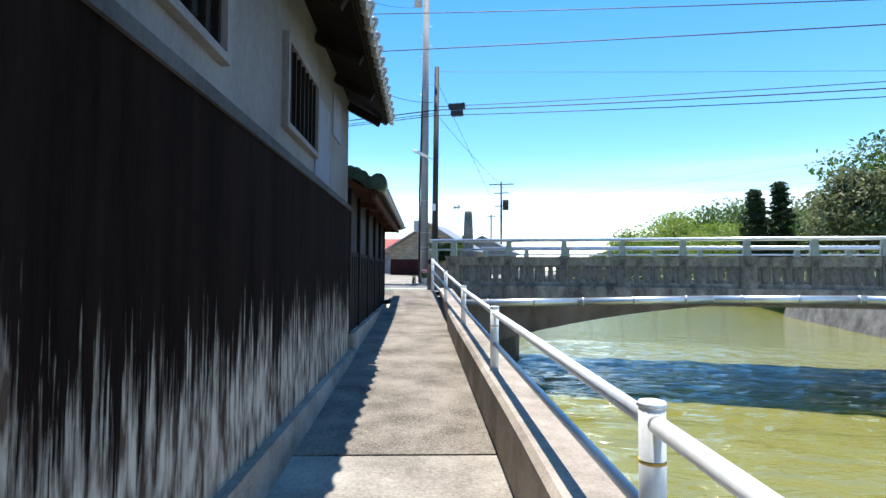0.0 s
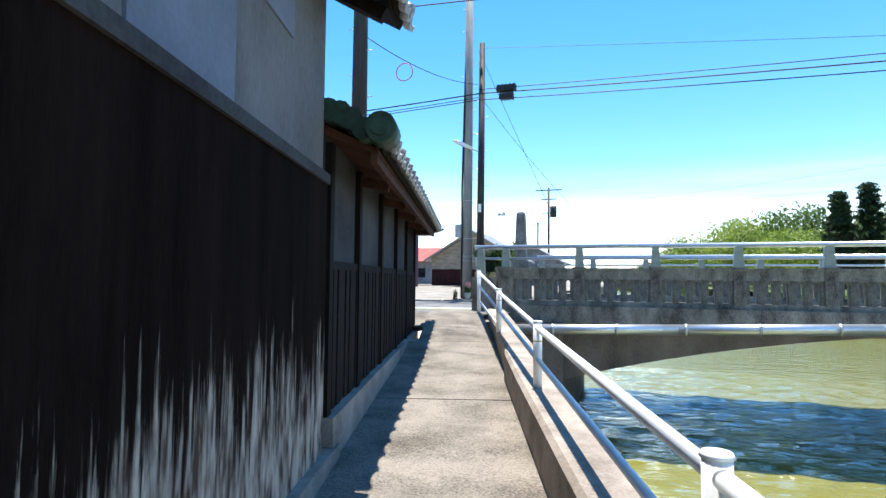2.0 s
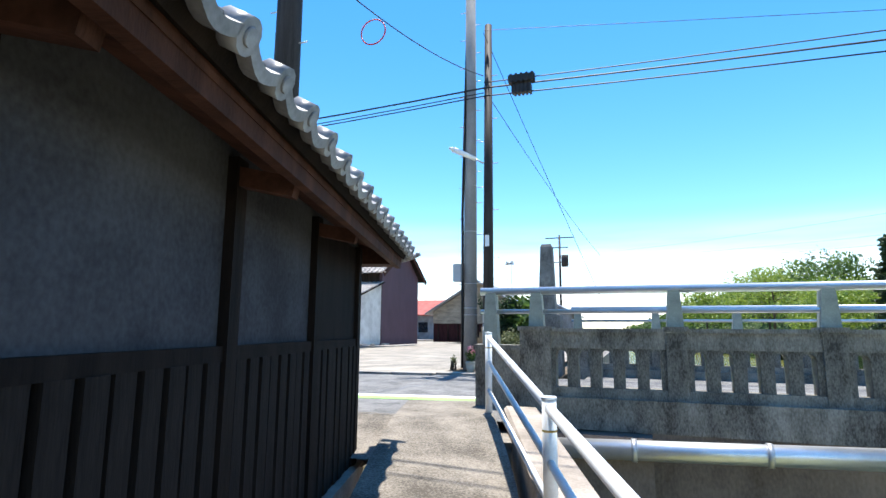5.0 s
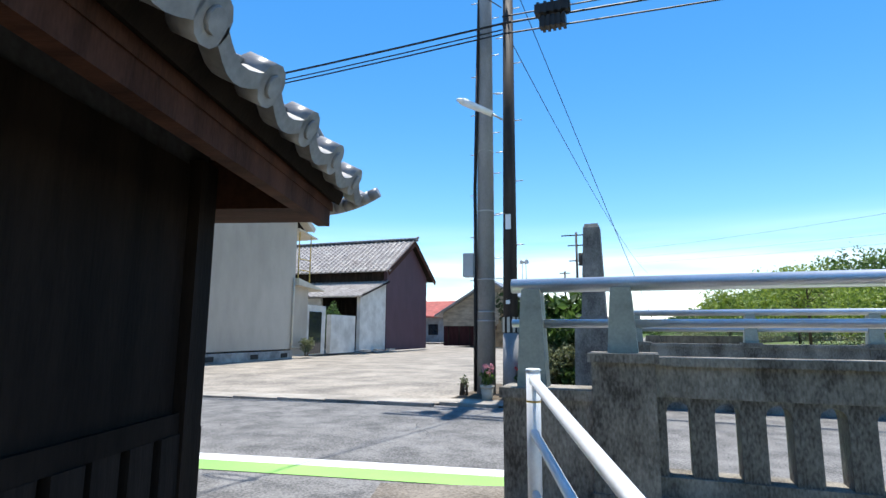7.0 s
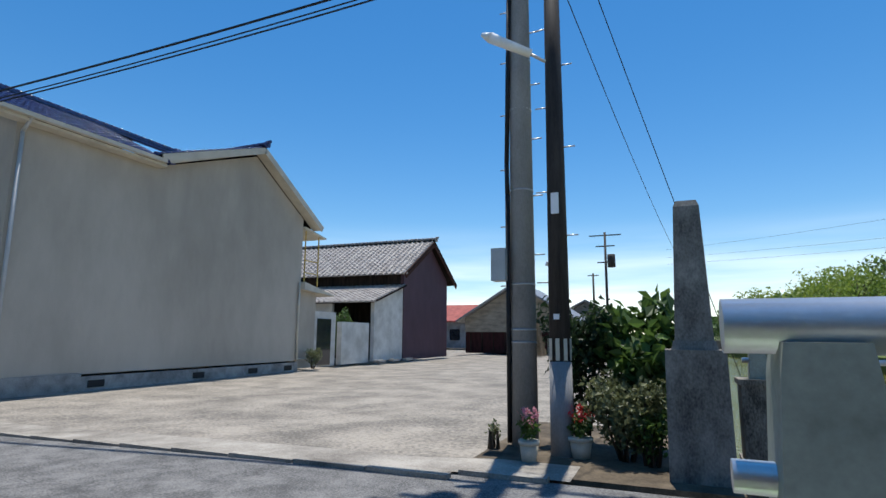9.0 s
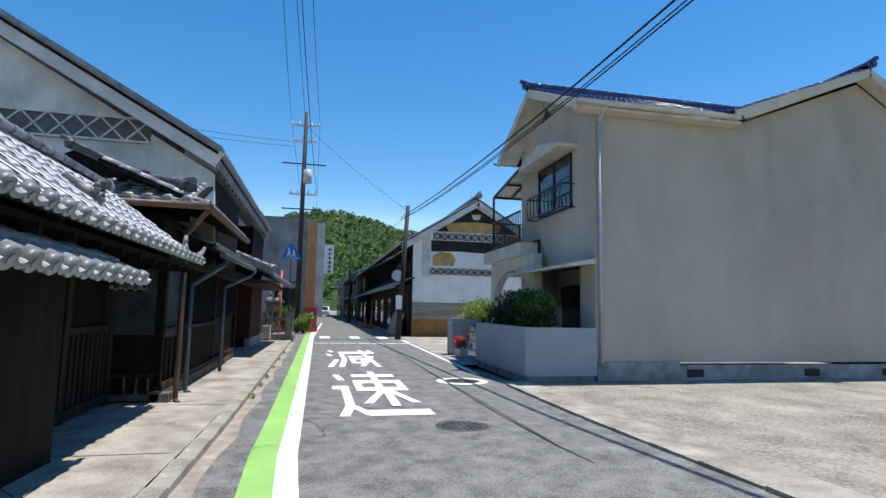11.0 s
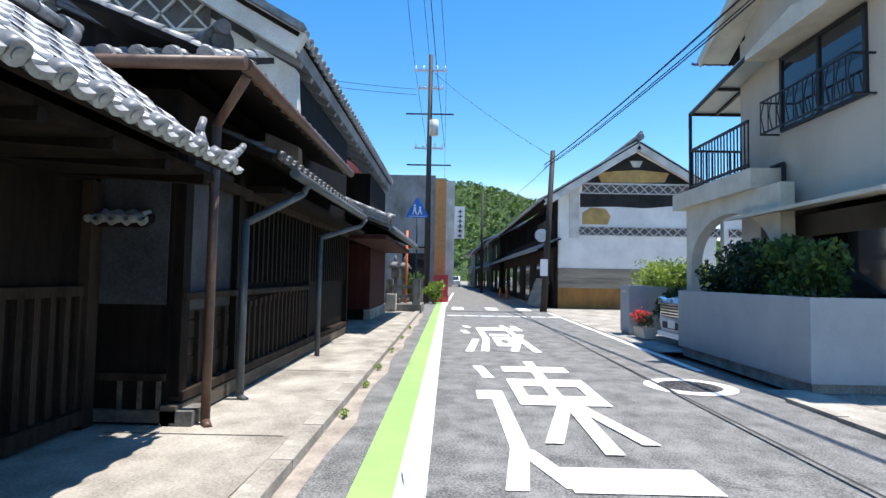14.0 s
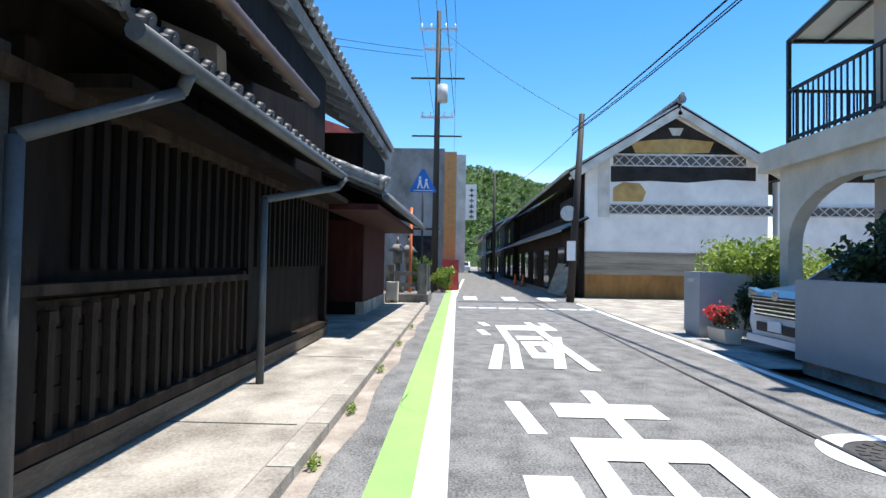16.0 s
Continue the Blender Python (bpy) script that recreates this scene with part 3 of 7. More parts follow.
nx, ny = 130, 230
grid = [[bm.verts.new((-3.4 + 19.4 * i / nx, -4 + 28 * j / ny, ripple(-3.4 + 19.4 * i / nx, -4 + 28 * j / ny))) for j in range(ny + 1)] for i in range(nx + 1)]
for c0, c1 in zip(grid, grid[1:]):
    for j in range(ny):
        bm.faces.new((c0[j], c1[j], c1[j + 1], c0[j + 1])).smooth = True
for x0, y0, x1, y1 in ((-3.4, -60, 300, -4), (16, -4, 300, 24), (-3.4, 24, 300, 500)):
    face(bm, [(x0, y0, -2.2), (x1, y0, -2.2), (x1, y1, -2.2), (x0, y1, -2.2)])
solid("water", bm, M_WATER, "rippled olive-green river water", "water", kind="structure")
bm = B()
box(bm, -4.4, 19.6, -3.4, -3.3, 200, 0.02)
box(bm, -3.6, 12.6, -3.4, -3.1, 14.2, 0.05)
solid("river_wall_1", bm, M_RIVERWALL, "stone-faced river bank wall by the lot", "wall", kind="structure")
bm = B()
prism(bm, [(12.6, -3.6), (13.4, -0.6), (60, -0.3), (60, -3.6)], 20.5, 40, "y")
solid("river_wall_2", bm, M_RIVERWALL, "rough stone river wall on the far bank", "wall", kind="structure")
bm = B()
g = []
for i in range(25):
    row = []
    for j in range(13):
        y = 20 + i * 11
        x = 13.5 + j * 9 + max(0, y - 42) * 0.08 - max(0, y - 80) * 0.3
        row.append(bm.verts.new((x, y, -0.5 + 0.9 * (1 - math.exp(-j)) + 1.0 * noise.noise((x * 0.05, y * 0.05, 0)) * min(1, j))))
    g.append(row)
for a, b in zip(g, g[1:]):
    for i in range(12):
        bm.faces.new((a[i], a[i + 1], b[i + 1], b[i]))
solid("far_bank", bm, M_BANK, "grassy far bank of the river", "ground", kind="structure")
bm = B()
box(bm, 13.2, -60, -3.5, 60, 20.5, 0.15)
solid("east_bank", bm, M_RIVERWALL, "stone river bank below the bridge end", "ground", kind="structure")

# ---------------------------------------------------------------- hills
def hill(name, label, at, length, depth, h, yaw, seed):
    bm = B()
    m = Matrix.Translation(at) @ Matrix.Rotation(radians(yaw), 4, "Z")
    nu, nv = 90, 26
    g = []
    for i in range(nu + 1):
        row = []
        for j in range(nv + 1):
            u, v = i / nu, j / nv
            e = math.sin(math.pi * u) ** 0.7 * math.sin(math.pi * v) ** 0.8
            z = h * e * (0.72 + 0.35 * noise.noise((u * 3.3 + seed, v * 1.5, seed))) + 2.4 * noise.noise((u * length / 9, v * depth / 9, seed)) + 1.6 * noise.noise((u * length / 4, v * depth / 4, seed + 5))
            row.append(bm.verts.new(m @ Vector(((u - 0.5) * length, (v - 0.5) * depth, z - 3))))
        g.append(row)
    for a, b in zip(g, g[1:]):
        for j in range(nv):
            bm.faces.new((a[j], a[j + 1], b[j + 1], b[j]))
    top = [(v.co.copy()) for row in g for v in row[2:16]]
    random.Random(seed).shuffle(top)
    cb = B()
    for p in top[:1100]:
        s = random.uniform(2.2, 4.2)
        for _ in range(7):
            q = p + Vector((random.uniform(-2.5, 2.5), random.uniform(-2.5, 2.5), random.uniform(0, 2.2)))
            leaves(cb, q, (s * 0.6, s * 0.6, s * 0.5), 5, s * 0.55)
    ob = solid(name, bm, M_HILL, label, "hill", kind="structure")
    part("canopy", cb, M_LEAF, ob, kind="stuff")


hill("backdrop_1", "wooded green hill at the end of the street", (-330, 34, 0), 340, 130, 71, 90, 3)
hill("backdrop_2", "low wooded hills beyond the river", (135, 330, 0), 300, 90, 44, -25, 9)

# ---------------------------------------------------------------- bridge
bridge = thing("bridge", "old concrete bridge with pierced balustrades and tube rails", "bridge", (-3.2, 16.6, 0.15))
bm = B()
box(bm, -3.0, 14.02, -0.12, 20, 19.4, 0.15)
part("deck", bm, M_ASPH, bridge, "grey asphalt deck")
for y0, y1 in ((13.93, 14.35), (18.95, 19.5)):
    bm = B()
    box(bm, -3.35, y0, -0.02, 20, y1, 0.30)
    part("edge_slab", bm, M_BRIDGE, bridge, "moss-streaked concrete edge", bevel=0.015)
for y0, y1 in ((13.95, 14.5), (16.4, 16.9), (18.8, 19.3)):
    bm = B()
    cx, half = 5.6, 7.7
    low = [(cx - half + 2 * half * i / 24, 0.02 - 1.15 * (abs(i / 12 - 1)) ** 2.0) for i in range(25)]
    prism(bm, [(cx - half, -0.02)] + low + [(cx + half, -0.02)], y0, y1, "y")
    part("arched_girder", bm, M_BEAM, bridge, "stained brown concrete girder")
bm = B()
box(bm, -3.4, 13.7, -3.6, -2.0, 19.5, -0.03)
part("abutment", bm, M_BEAM, bridge)
bm = B()
box(bm, 13.2, 13.7, -3.6, 14.6, 19.5, -0.03)
part("abutment", bm, M_BEAM, bridge)
# balustrade pieces
PX = [-3.17] + [-1.72 + 1.39 * i for i in range(15)]
def baluster_mesh(width, pitch):
    bm = B()
    pts = [(-width / 2, 0.395), (width / 2, 0.395), (width / 2, 0.735)]
    g = (pitch - width) / 2
    pts += [(pitch / 2 - g * math.cos(a), 0.735 + g * math.sin(a)) for a in (0.4, 0.8, 1.2, 1.57)] + [(pitch / 2, 0.818)]
    pts += [(-x, z) for x, z in pts[:2:-1]] + [(-width / 2, 0.735)]
    prism(bm, pts, -0.09, 0.09, "y")
    return mesh_of("baluster", bm, M_BRIDGE)
def pilaster_mesh(w, d):
    bm = B()
    box(bm, -w / 2, -d / 2, 0.30, w / 2, d / 2, 1.035)
    box(bm, -w / 2 - 0.02, -d / 2 - 0.02, 1.0, w / 2 + 0.02, d / 2 + 0.02, 1.05)
    return mesh_of("pilaster", bm, M_BRIDGE, bevel=0.012)
def rail_post_mesh():
    bm = B()
    pts = [(-0.085, 1.05), (0.085, 1.05), (0.062, 1.38), (0.055, 1.43), (-0.055, 1.43), (-0.062, 1.38)]
    prism(bm, pts, -0.075, 0.075, "y")
    return mesh_of("rail_post", bm, M_RAILP, bevel=0.012)
PM, PMW, RPM, BM5 = pilaster_mesh(0.2, 0.24), pilaster_mesh(0.34, 0.34), rail_post_mesh(), baluster_mesh(0.12, 0.24)
for yb, sx in ((14.12, 1), (19.15, 1)):
    for z0, z1, t in ((0.30, 0.40, 0.11), (0.815, 1.0, 0.10), (0.985, 1.03, 0.125)):
        bm = B()
        box(bm, -3.2, yb - t, z0, 20, yb + t, z1)
        part("balustrade_course", bm, M_BRIDGE, bridge, bevel=0.01)
    for k, x in enumerate(PX):
        wide = k in (0, 5, 10)
        piece("pilaster", PMW if wide else PM, bridge, Matrix.Translation((x + 3.2, yb - 16.6, -0.15)))
        piece("rail_post", RPM, bridge, Matrix.Translation((x + 3.2, yb - 16.6, -0.15)))
        if k + 1 < len(PX):
            mid = (x + PX[k + 1]) / 2 + (0.03 if wide else 0)
            for i in range(6):
                piece("baluster", BM5, bridge, Matrix.Translation((mid + (i - 2.5) * 0.24 + 3.2, yb - 16.6, -0.15)))
    for z, r in ((1.455, 0.045), (1.22, 0.026)):
        bm = B()
        cyl(bm, (-3.83 if yb < 15 else -3.3, yb, z), (20, yb, z), r, seg=14)
        part("rail_tube", bm, M_ALU, bridge, "silver aluminium tube")
# short wing where the balustrade meets the lane
bm = B()
box(bm, -3.86, 13.98, 0.0, -3.32, 14.26, 0.80)
box(bm, -3.88, 13.96, 0.78, -3.32, 14.28, 0.84)
part("wing_wall", bm, M_BRIDGE, bridge, bevel=0.015)
bm = B()
prism(bm, [(-0.09, 0.84), (0.09, 0.84), (0.062, 1.38), (0.055, 1.43), (-0.055, 1.43), (-0.062, 1.38)], -0.07, 0.07, "y")
wp = mesh_of("rail_post", bm, M_RAILP, bevel=0.012)
piece("rail_post", wp, bridge, Matrix.Translation((-3.70 + 3.2, 14.12 - 16.6, -0.15)))
# service pipe hung on the river side
pipe = thing("service_pipe", "blue-white insulated water pipe on the bridge side", "pipe", (-2.9, 13.62, -0.16))
bm = B()
pts = [(-3.0, 13.62, -0.16), (0, 13.62, -0.06), (3, 13.62, 0.05), (6, 13.62, 0.10), (9, 13.62, 0.02), (13.2, 13.62, -0.5)]
bm.free()
for p, q in zip(pts, pts[1:]):
    bm = B()
    cyl(bm, p, q, 0.095, seg=14)
    part("pipe_section", bm, M_ALU, pipe)
for i in range(12):
    x = -2.2 + i * 1.15
    z = np.interp(x, [p[0] for p in pts], [p[2] for p in pts])
    bm = B()
    cyl(bm, (x, 13.62, z), (x + 0.05, 13.62, z), 0.108, seg=14)
    box(bm, x, 13.62, z - 0.02, x + 0.05, 13.96, z + 0.02)
    part("bracket", bm, M_STEEL, pipe)
# stone gate pillar of the bridge
for px in (-3.72,):
    ob = thing("stone_pillar", "weathered tapered stone pillar at the bridge end", "pillar", (px, 18.85, 0.13))
    bm = B()
    def frustum(z0, z1, a, b):
        lo = [bm.verts.new((px + s * a, 18.85 + t * a, z0)) for s, t in ((-1, -1), (1, -1), (1, 1), (-1, 1))]
        hi = [bm.verts.new((px + s * b, 18.85 + t * b, z1)) for s, t in ((-1, -1), (1, -1), (1, 1), (-1, 1))]
        bm.faces.new(lo[::-1]), bm.faces.new(hi)
        for i in range(4):
            bm.faces.new((lo[i], lo[(i + 1) % 4], hi[(i + 1) % 4], hi[i]))
    frustum(0.1, 1.32, 0.275, 0.255)
    part("base", bm, M_STONE, ob, bevel=0.015)
    bm = B()
    frustum(1.32, 1.40, 0.2, 0.18)
    frustum(1.40, 2.68, 0.165, 0.115)
    frustum(2.68, 2.74, 0.115, 0.09)
    part("shaft", bm, M_STONE, ob, "mottled lichen-dark stone shaft", bevel=0.012)

# ---------------------------------------------------------------- lane railing
rail = thing("handrail", "white-painted pipe handrail along the river kerb", "railing", (0.6, 1.5, -0.2), LANE)
POSTS = [(0.66, -4.8), (0.65, -1.65), (0.63, 1.5), (0.60, 4.62), (0.565, 7.72), (0.44, 10.9), (0.23, 14.0)]
TOPS = [0.2, 0.26, 0.33, 0.38, 0.46, 0.66, 0.97]
for k, ((x, y), z) in enumerate(zip(POSTS, TOPS)):
    bm = B()
    foot = min(kerb_top(y), z - 0.5) - 0.02 if k < 6 else 0.1
    cyl(bm, (x, y, foot), (x, y, z), 0.036, seg=14)
    cyl(bm, (x, y, z), (x, y, z + 0.012), 0.042, 0.036, seg=14)
    p = part("post", bm, M_WRAIL, rail)
    bm = B()
    cyl(bm, (x, y, z - 0.155), (x, y, z - 0.145), 0.0375, seg=14)
    part("rust_ring", bm, M_RUST, p, "rusty yellow ring")
for (a, za), (b, zb) in zip(zip(POSTS, TOPS), zip(POSTS[1:], TOPS[1:])):
    for dz, r in ((-0.045, 0.026), (-0.30, 0.021)):
        bm = B()
        cyl(bm, (a[0], a[1] + 0.03, za + dz), (b[0], b[1] - 0.03, zb + dz), r, seg=12)
        part("rail_tube", bm, M_WRAIL, rail)
bm = B()
cyl(bm, (0.46, 11.0, 0.12), (0.23, 13.97, 0.38), 0.021, seg=12)
part("rail_tube", bm, M_WRAIL, rail)

# ---------------------------------------------------------------- lane buildings
WX = -0.9
store = thing("storehouse", "white-plastered storehouse with black tarred lower wall", "building", (-3, 2, -0.6), LANE)
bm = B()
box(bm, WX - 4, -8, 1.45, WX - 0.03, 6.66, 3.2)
part("upper_wall", bm, M_PLASTS, store, "weathered white plaster, coloured grey for the eave shade")
bm = B()
box(bm, WX - 4, -8, -0.3, WX, 6.67, 1.40)
part("lower_wall", bm, M_BLACK, store, "black tarred wall streaked pale below")
bm = B()
box(bm, WX - 0.05, -8, 1.395, WX + 0.02, 6.66, 1.455)
part("ledge", bm, M_DPLAST, store, bevel=0.012)
bm = B()
box(bm, WX - 4, -8, -1.2, WX + 0.06, 6.9, -0.29)
part("plinth", bm, M_KERB, store, "stained concrete plinth", bevel=0.01)
for y0, y1 in ((3.6, 4.55), (1.5, 2.45), (-0.6, 0.35)):
    bm = B()
    box(bm, WX - 0.06, y0, 1.66, WX - 0.026, y1, 2.2)
    w = part("window", bm, M_GLASS, store)
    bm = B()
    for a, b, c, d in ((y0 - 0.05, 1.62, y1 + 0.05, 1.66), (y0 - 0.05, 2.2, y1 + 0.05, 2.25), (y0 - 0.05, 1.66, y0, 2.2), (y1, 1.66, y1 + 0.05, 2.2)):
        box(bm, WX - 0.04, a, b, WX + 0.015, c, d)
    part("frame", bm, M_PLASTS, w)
    for i in range(7):
        bm = B()
        y = y0 + (y1 - y0) * (i + 0.5) / 7
        box(bm, WX - 0.024, y - 0.014, 1.66, WX + 0.004, y + 0.014, 2.2)
        part("bar", bm, M_DWOOD, w)
bm = B()
box(bm, WX - 0.03, 4.62, 1.47, WX - 0.018, 5.3, 2.2)
box(bm, WX - 0.03, 5.5, 2.05, WX - 0.018, 6.0, 2.5)
part("patch", bm, mat("blue_grey_patch", (0.17, 0.20, 0.27), 0.8, 0.15, 2, 40, 0.1), store, "blue-grey repaired plaster")
EZ = 2.58
bm = B()
prism(bm, [(WX - 0.1, 2.85), (-0.5, EZ - 0.08), (-0.5, EZ - 0.03), (WX - 0.1, 2.95)], -8, 6.85, "y")
part("soffit", bm, M_DWOOD, store)
tile_roof(store, (-0.46, -8, EZ), (-0.46, 6.95, EZ), (-2.3, 0, 1.15), lip=True)
for k in range(13):
    y = -5.4 + k * 1.0
    bm = B()
    beam(bm, (-0.54, y, EZ - 0.12), (WX - 0.02, y, EZ + 0.08), 0.07, 0.09)
    part("rafter", bm, M_DWOOD, store)

low = thing("lane_wall_house", "low black-panelled lean-to wall under tiled eaves", "building", (-2, 9.8, -0.4), LANE)
X2, Y0, Y1 = -0.95, 6.78, 12.85
bm = B()
box(bm, X2 - 0.35, Y0, 0.86, X2, Y1, 1.75)
part("plaster_wall", bm, M_DPLAST, low, "dark grey plaster panels")
bm = B()
box(bm, X2 - 0.01, 11.56, 0.92, X2 + 0.012, 12.72, 1.68)
part("boarded_panel", bm, M_DWOOD, low, "black boarded end panel")
bm = B()
box(bm, X2 - 0.35, Y0, -0.12, X2 - 0.01, Y1, 0.86)
part("lower_wall", bm, M_BLACK, low)
bm = B()
box(bm, X2 - 0.35, Y0, -0.9, X2 + 0.09, Y1 + 0.04, -0.10)
part("plinth", bm, M_KERB, low, bevel=0.01)
for y in (6.84, 7.83, 9.05, 10.3, 11.5, 12.78):
    bm = B()
    box(bm, X2 - 0.02, y - 0.05, -0.1, X2 + 0.045, y + 0.05, 1.70)
    part("post", bm, M_DWOOD, low, bevel=0.006)
bm = B()
box(bm, X2 - 0.02, Y0, 0.86, X2 + 0.03, Y1, 0.92)
part("rail", bm, M_DWOOD, low)
bat = B()
box(bat, 0, -0.05, 0, 0.028, 0.05, 0.95)
bat = mesh_of("board", bat, M_LBOARD)
for i in range(46):
    y = Y0 + 0.1 + i * 0.132
    piece("board", bat, low, Matrix.Translation((X2 + 2 + 0.004 * (i % 3), y - 9.8, -0.09 + 0.4)))
Z2 = 1.72
bm = B()
prism(bm, [(X2 - 0.4, 1.9), (-0.6, Z2 - 0.10), (-0.6, Z2 - 0.065), (X2 - 0.4, 2.0)], Y0 + 0.02, 13.15, "y")
part("soffit", bm, M_RWOOD, low, "red-brown boarded soffit")
bm = B()
box(bm, -0.65, Y0 + 0.02, Z2 - 0.16, -0.605, 13.13, Z2 - 0.05)
part("fascia", bm, M_RWOOD, low, bevel=0.006)
bm = B()
box(bm, -1.6, Y1 + 0.01, 1.57, -0.66, 13.1, 1.74)
part("end_boarding", bm, M_RWOOD, low)
for y in (7.83, 9.05, 10.3, 11.5):
    bm = B()
    beam(bm, (X2, y, 1.63), (-0.67, y, 1.57), 0.07, 0.08)
    part("bracket", bm, M_RWOOD, low, bevel=0.008)
tile_roof(low, (-0.55, Y0 + 0.05, Z2 - 0.02), (-0.55, 13.15, Z2 - 0.02), (-1.0, 0, 0.50), r=0.046)
ridge(low, (-1.5, Y0 + 0.1, 2.14), (-1.5, 12.9, 2.14), 0.2, 0.18, 3)
bm = B()
cyl(bm, (-0.56, Y0 + 0.1, 1.76), (-0.56, Y0 - 0.16, 1.76), 0.10, seg=16)
cyl(bm, (-0.56, Y0 - 0.16, 1.76), (-0.56, Y0 - 0.18, 1.76), 0.06, seg=16)
for i in range(7):
    cyl(bm, (-0.68 - i * 0.075, Y0 + 0.05, 1.76 + 0.04 * i + 0.03 * math.sin(i)), (-0.68 - i * 0.075, Y0 - 0.12, 1.76 + 0.04 * i + 0.03 * math.sin(i)), 0.075, seg=12)
part("ridge_end_tile", bm, M_TILEG, low, "green mossy scrolled end tiles")
bm = B()
horn = [(LANE.inverted() @ Vector((-4.22 + 0.035 * i, 12.56 + 0.004 * i, 1.66 + 0.0014 * i * i)), 0.034 - 0.0022 * i) for i in range(7)]
for (p0, r0), (p1, r1) in zip(horn, horn[1:]):
    cyl(bm, p0, p1, r0, r1, 12)
stack = LANE.inverted() @ Vector((-4.27, 12.55, 1.86))
for k in range(3):
    cyl(bm, stack + Vector((0, -0.14, 0.045 * k)), stack + Vector((0, 0.10 - 0.02 * k, 0.045 * k - 0.03)), 0.045 - 0.006 * k, seg=12)
part("corner_tile", bm, M_TILE, low, "upturned corner tile")
bm = B()
prism(bm, [(X2 + 0.0, -0.2), (X2, 1.7), (-2.0, 1.7), (-2.0, -0.2)], Y1 - 0.02, Y1 + 0.06, "y")
part("end_wall", bm, M_DWOOD, low)
# ---------------------------------------------------------------- cream house beside the lot
HX, HY = -17.5, 20.4
house = thing("house", "cream rendered two-storey house with blue glazed tile roof", "house", (-19.7, 25, 0.0))
bm = B()
prism(bm, [(20.4, 0.42), (31.1, 0.42), (31.1, 6.05), (28.2, 7.8), (24.3, 6.3), (20.4, 6.3)], HX - 0.2, HX, "x")
part("side_wall", bm, M_HOUSE, house, "cream sprayed render, faintly stained")
bm = B()
prism(bm, [(HX - 0.2, 2.75), (HX - 0.2, 6.45), (-20.2, 7.85), (-22.0, 6.9), (-22.0, 2.75)], HY, HY + 0.2, "y")
part("front_wall", bm, M_HOUSE, house)
bm = B()
box(bm, -22.0, HY + 1.0, 0, HX - 0.2, HY + 1.2, 2.75)
box(bm, HX - 0.75, HY, 0, HX - 0.2, HY + 0.2, 2.75)
box(bm, -22.0, HY, 0, -21.5, HY + 0.2, 2.75)
part("ground_floor_wall", bm, M_HOUSE, house)
bm = B()
box(bm, -22.2, HY, 0, -22.0, 31.1, 6.5)
box(bm, -22.0, 30.9, 0, HX - 0.2, 31.1, 6.0)
part("back_wall", bm, M_HOUSE, house)
bm = B()
box(bm, HX - 0.2, HY + 0.01, -0.1, HX + 0.05, HY + 2.1, 0.44)
box(bm, HX - 0.2, HY + 2.1, -0.1, HX + 0.02, 31.1, 0.36)
part("foundation", bm, M_FOUND, house, "grey stained concrete footing", bevel=0.01)
for y in (22.7, 26.0, 28.4, 30.3):
    bm = B()
    box(bm, HX + 0.0, y, 0.08, HX + 0.03, y + 0.45, 0.26)
    part("vent", bm, M_BMETAL, house)
APX = -20.2
tile_roof(house, (HX + 0.35, HY - 0.6, 6.34), (HX + 0.35, 24.3, 6.34), (APX - HX - 0.35, 0, 1.5), 0.3, 0.28, 0.05, M_TILEB)
tile_roof(house, (-22.9, 25.3, 6.34), (-22.9, HY - 0.6, 6.34), (APX + 22.9, 0, 1.5), 0.3, 0.28, 0.05, M_TILEB)
ridge(house, (APX, HY - 0.62, 7.82), (APX, 27, 7.82), 0.2, 0.2, 2, M_TILEB)
tile_roof(house, (HX + 0.4, 31.9, 5.86), (-22.9, 31.9, 5.86), (0, -3.7, 2.22), 0.3, 0.28, 0.05, M_TILEB)
tile_roof(house, (-22.9, 23.9, 6.5), (HX + 0.4, 23.9, 6.5), (0, 4.3, 1.58), 0.3, 0.28, 0.05, M_TILEB)
ridge(house, (HX + 0.4, 28.2, 8.08), (-22.9, 28.2, 8.08), 0.2, 0.2, 2, M_TILEB)
for pts in ([(HX + 0.38, 31.9, 5.74), (HX + 0.38, 28.2, 7.97)], [(HX + 0.38, 28.2, 7.97), (HX + 0.38, 24.0, 6.41)], [(HX + 0.3, HY - 0.58, 6.3), (APX, HY - 0.58, 7.70)], [(APX, HY - 0.58, 7.70), (-22.85, HY - 0.58, 6.3)]):
    bm = B()
    beam(bm, *pts, 0.05, 0.22)
    part("verge_board", bm, M_TRIM, house)
bm = B()
prism(bm, [(31.9, 5.74), (28.2, 7.98), (24.1, 6.42), (24.3, 6.34), (28.2, 7.88), (31.8, 5.68)], HX - 0.02, HX + 0.37, "x")
prism(bm, [(HX + 0.3, 6.36), (APX, 7.72), (-22.85, 6.36), (-22.8, 6.28), (APX, 7.62), (HX + 0.3, 6.2)], HY - 0.55, HY + 0.05, "y")
part("soffit", bm, M_TRIM, house)
bm = B()
box(bm, HX + 0.005, HY - 0.53, 6.2, HX + 0.33, 24.2, 6.27)
part("soffit", bm, M_TRIM, house)
bm = B()
box(bm, HX - 2.2, 23.6, 6.2, HX - 0.22, 25.4, 6.5)
part("roof_valley", bm, M_TILEB, house)
bm = B()
box(bm, HX + 0.34, HY - 0.6, 6.28, HX + 0.46, 24.1, 6.38)
part("gutter", bm, M_TRIM, house, bevel=0.02)
bm = B()
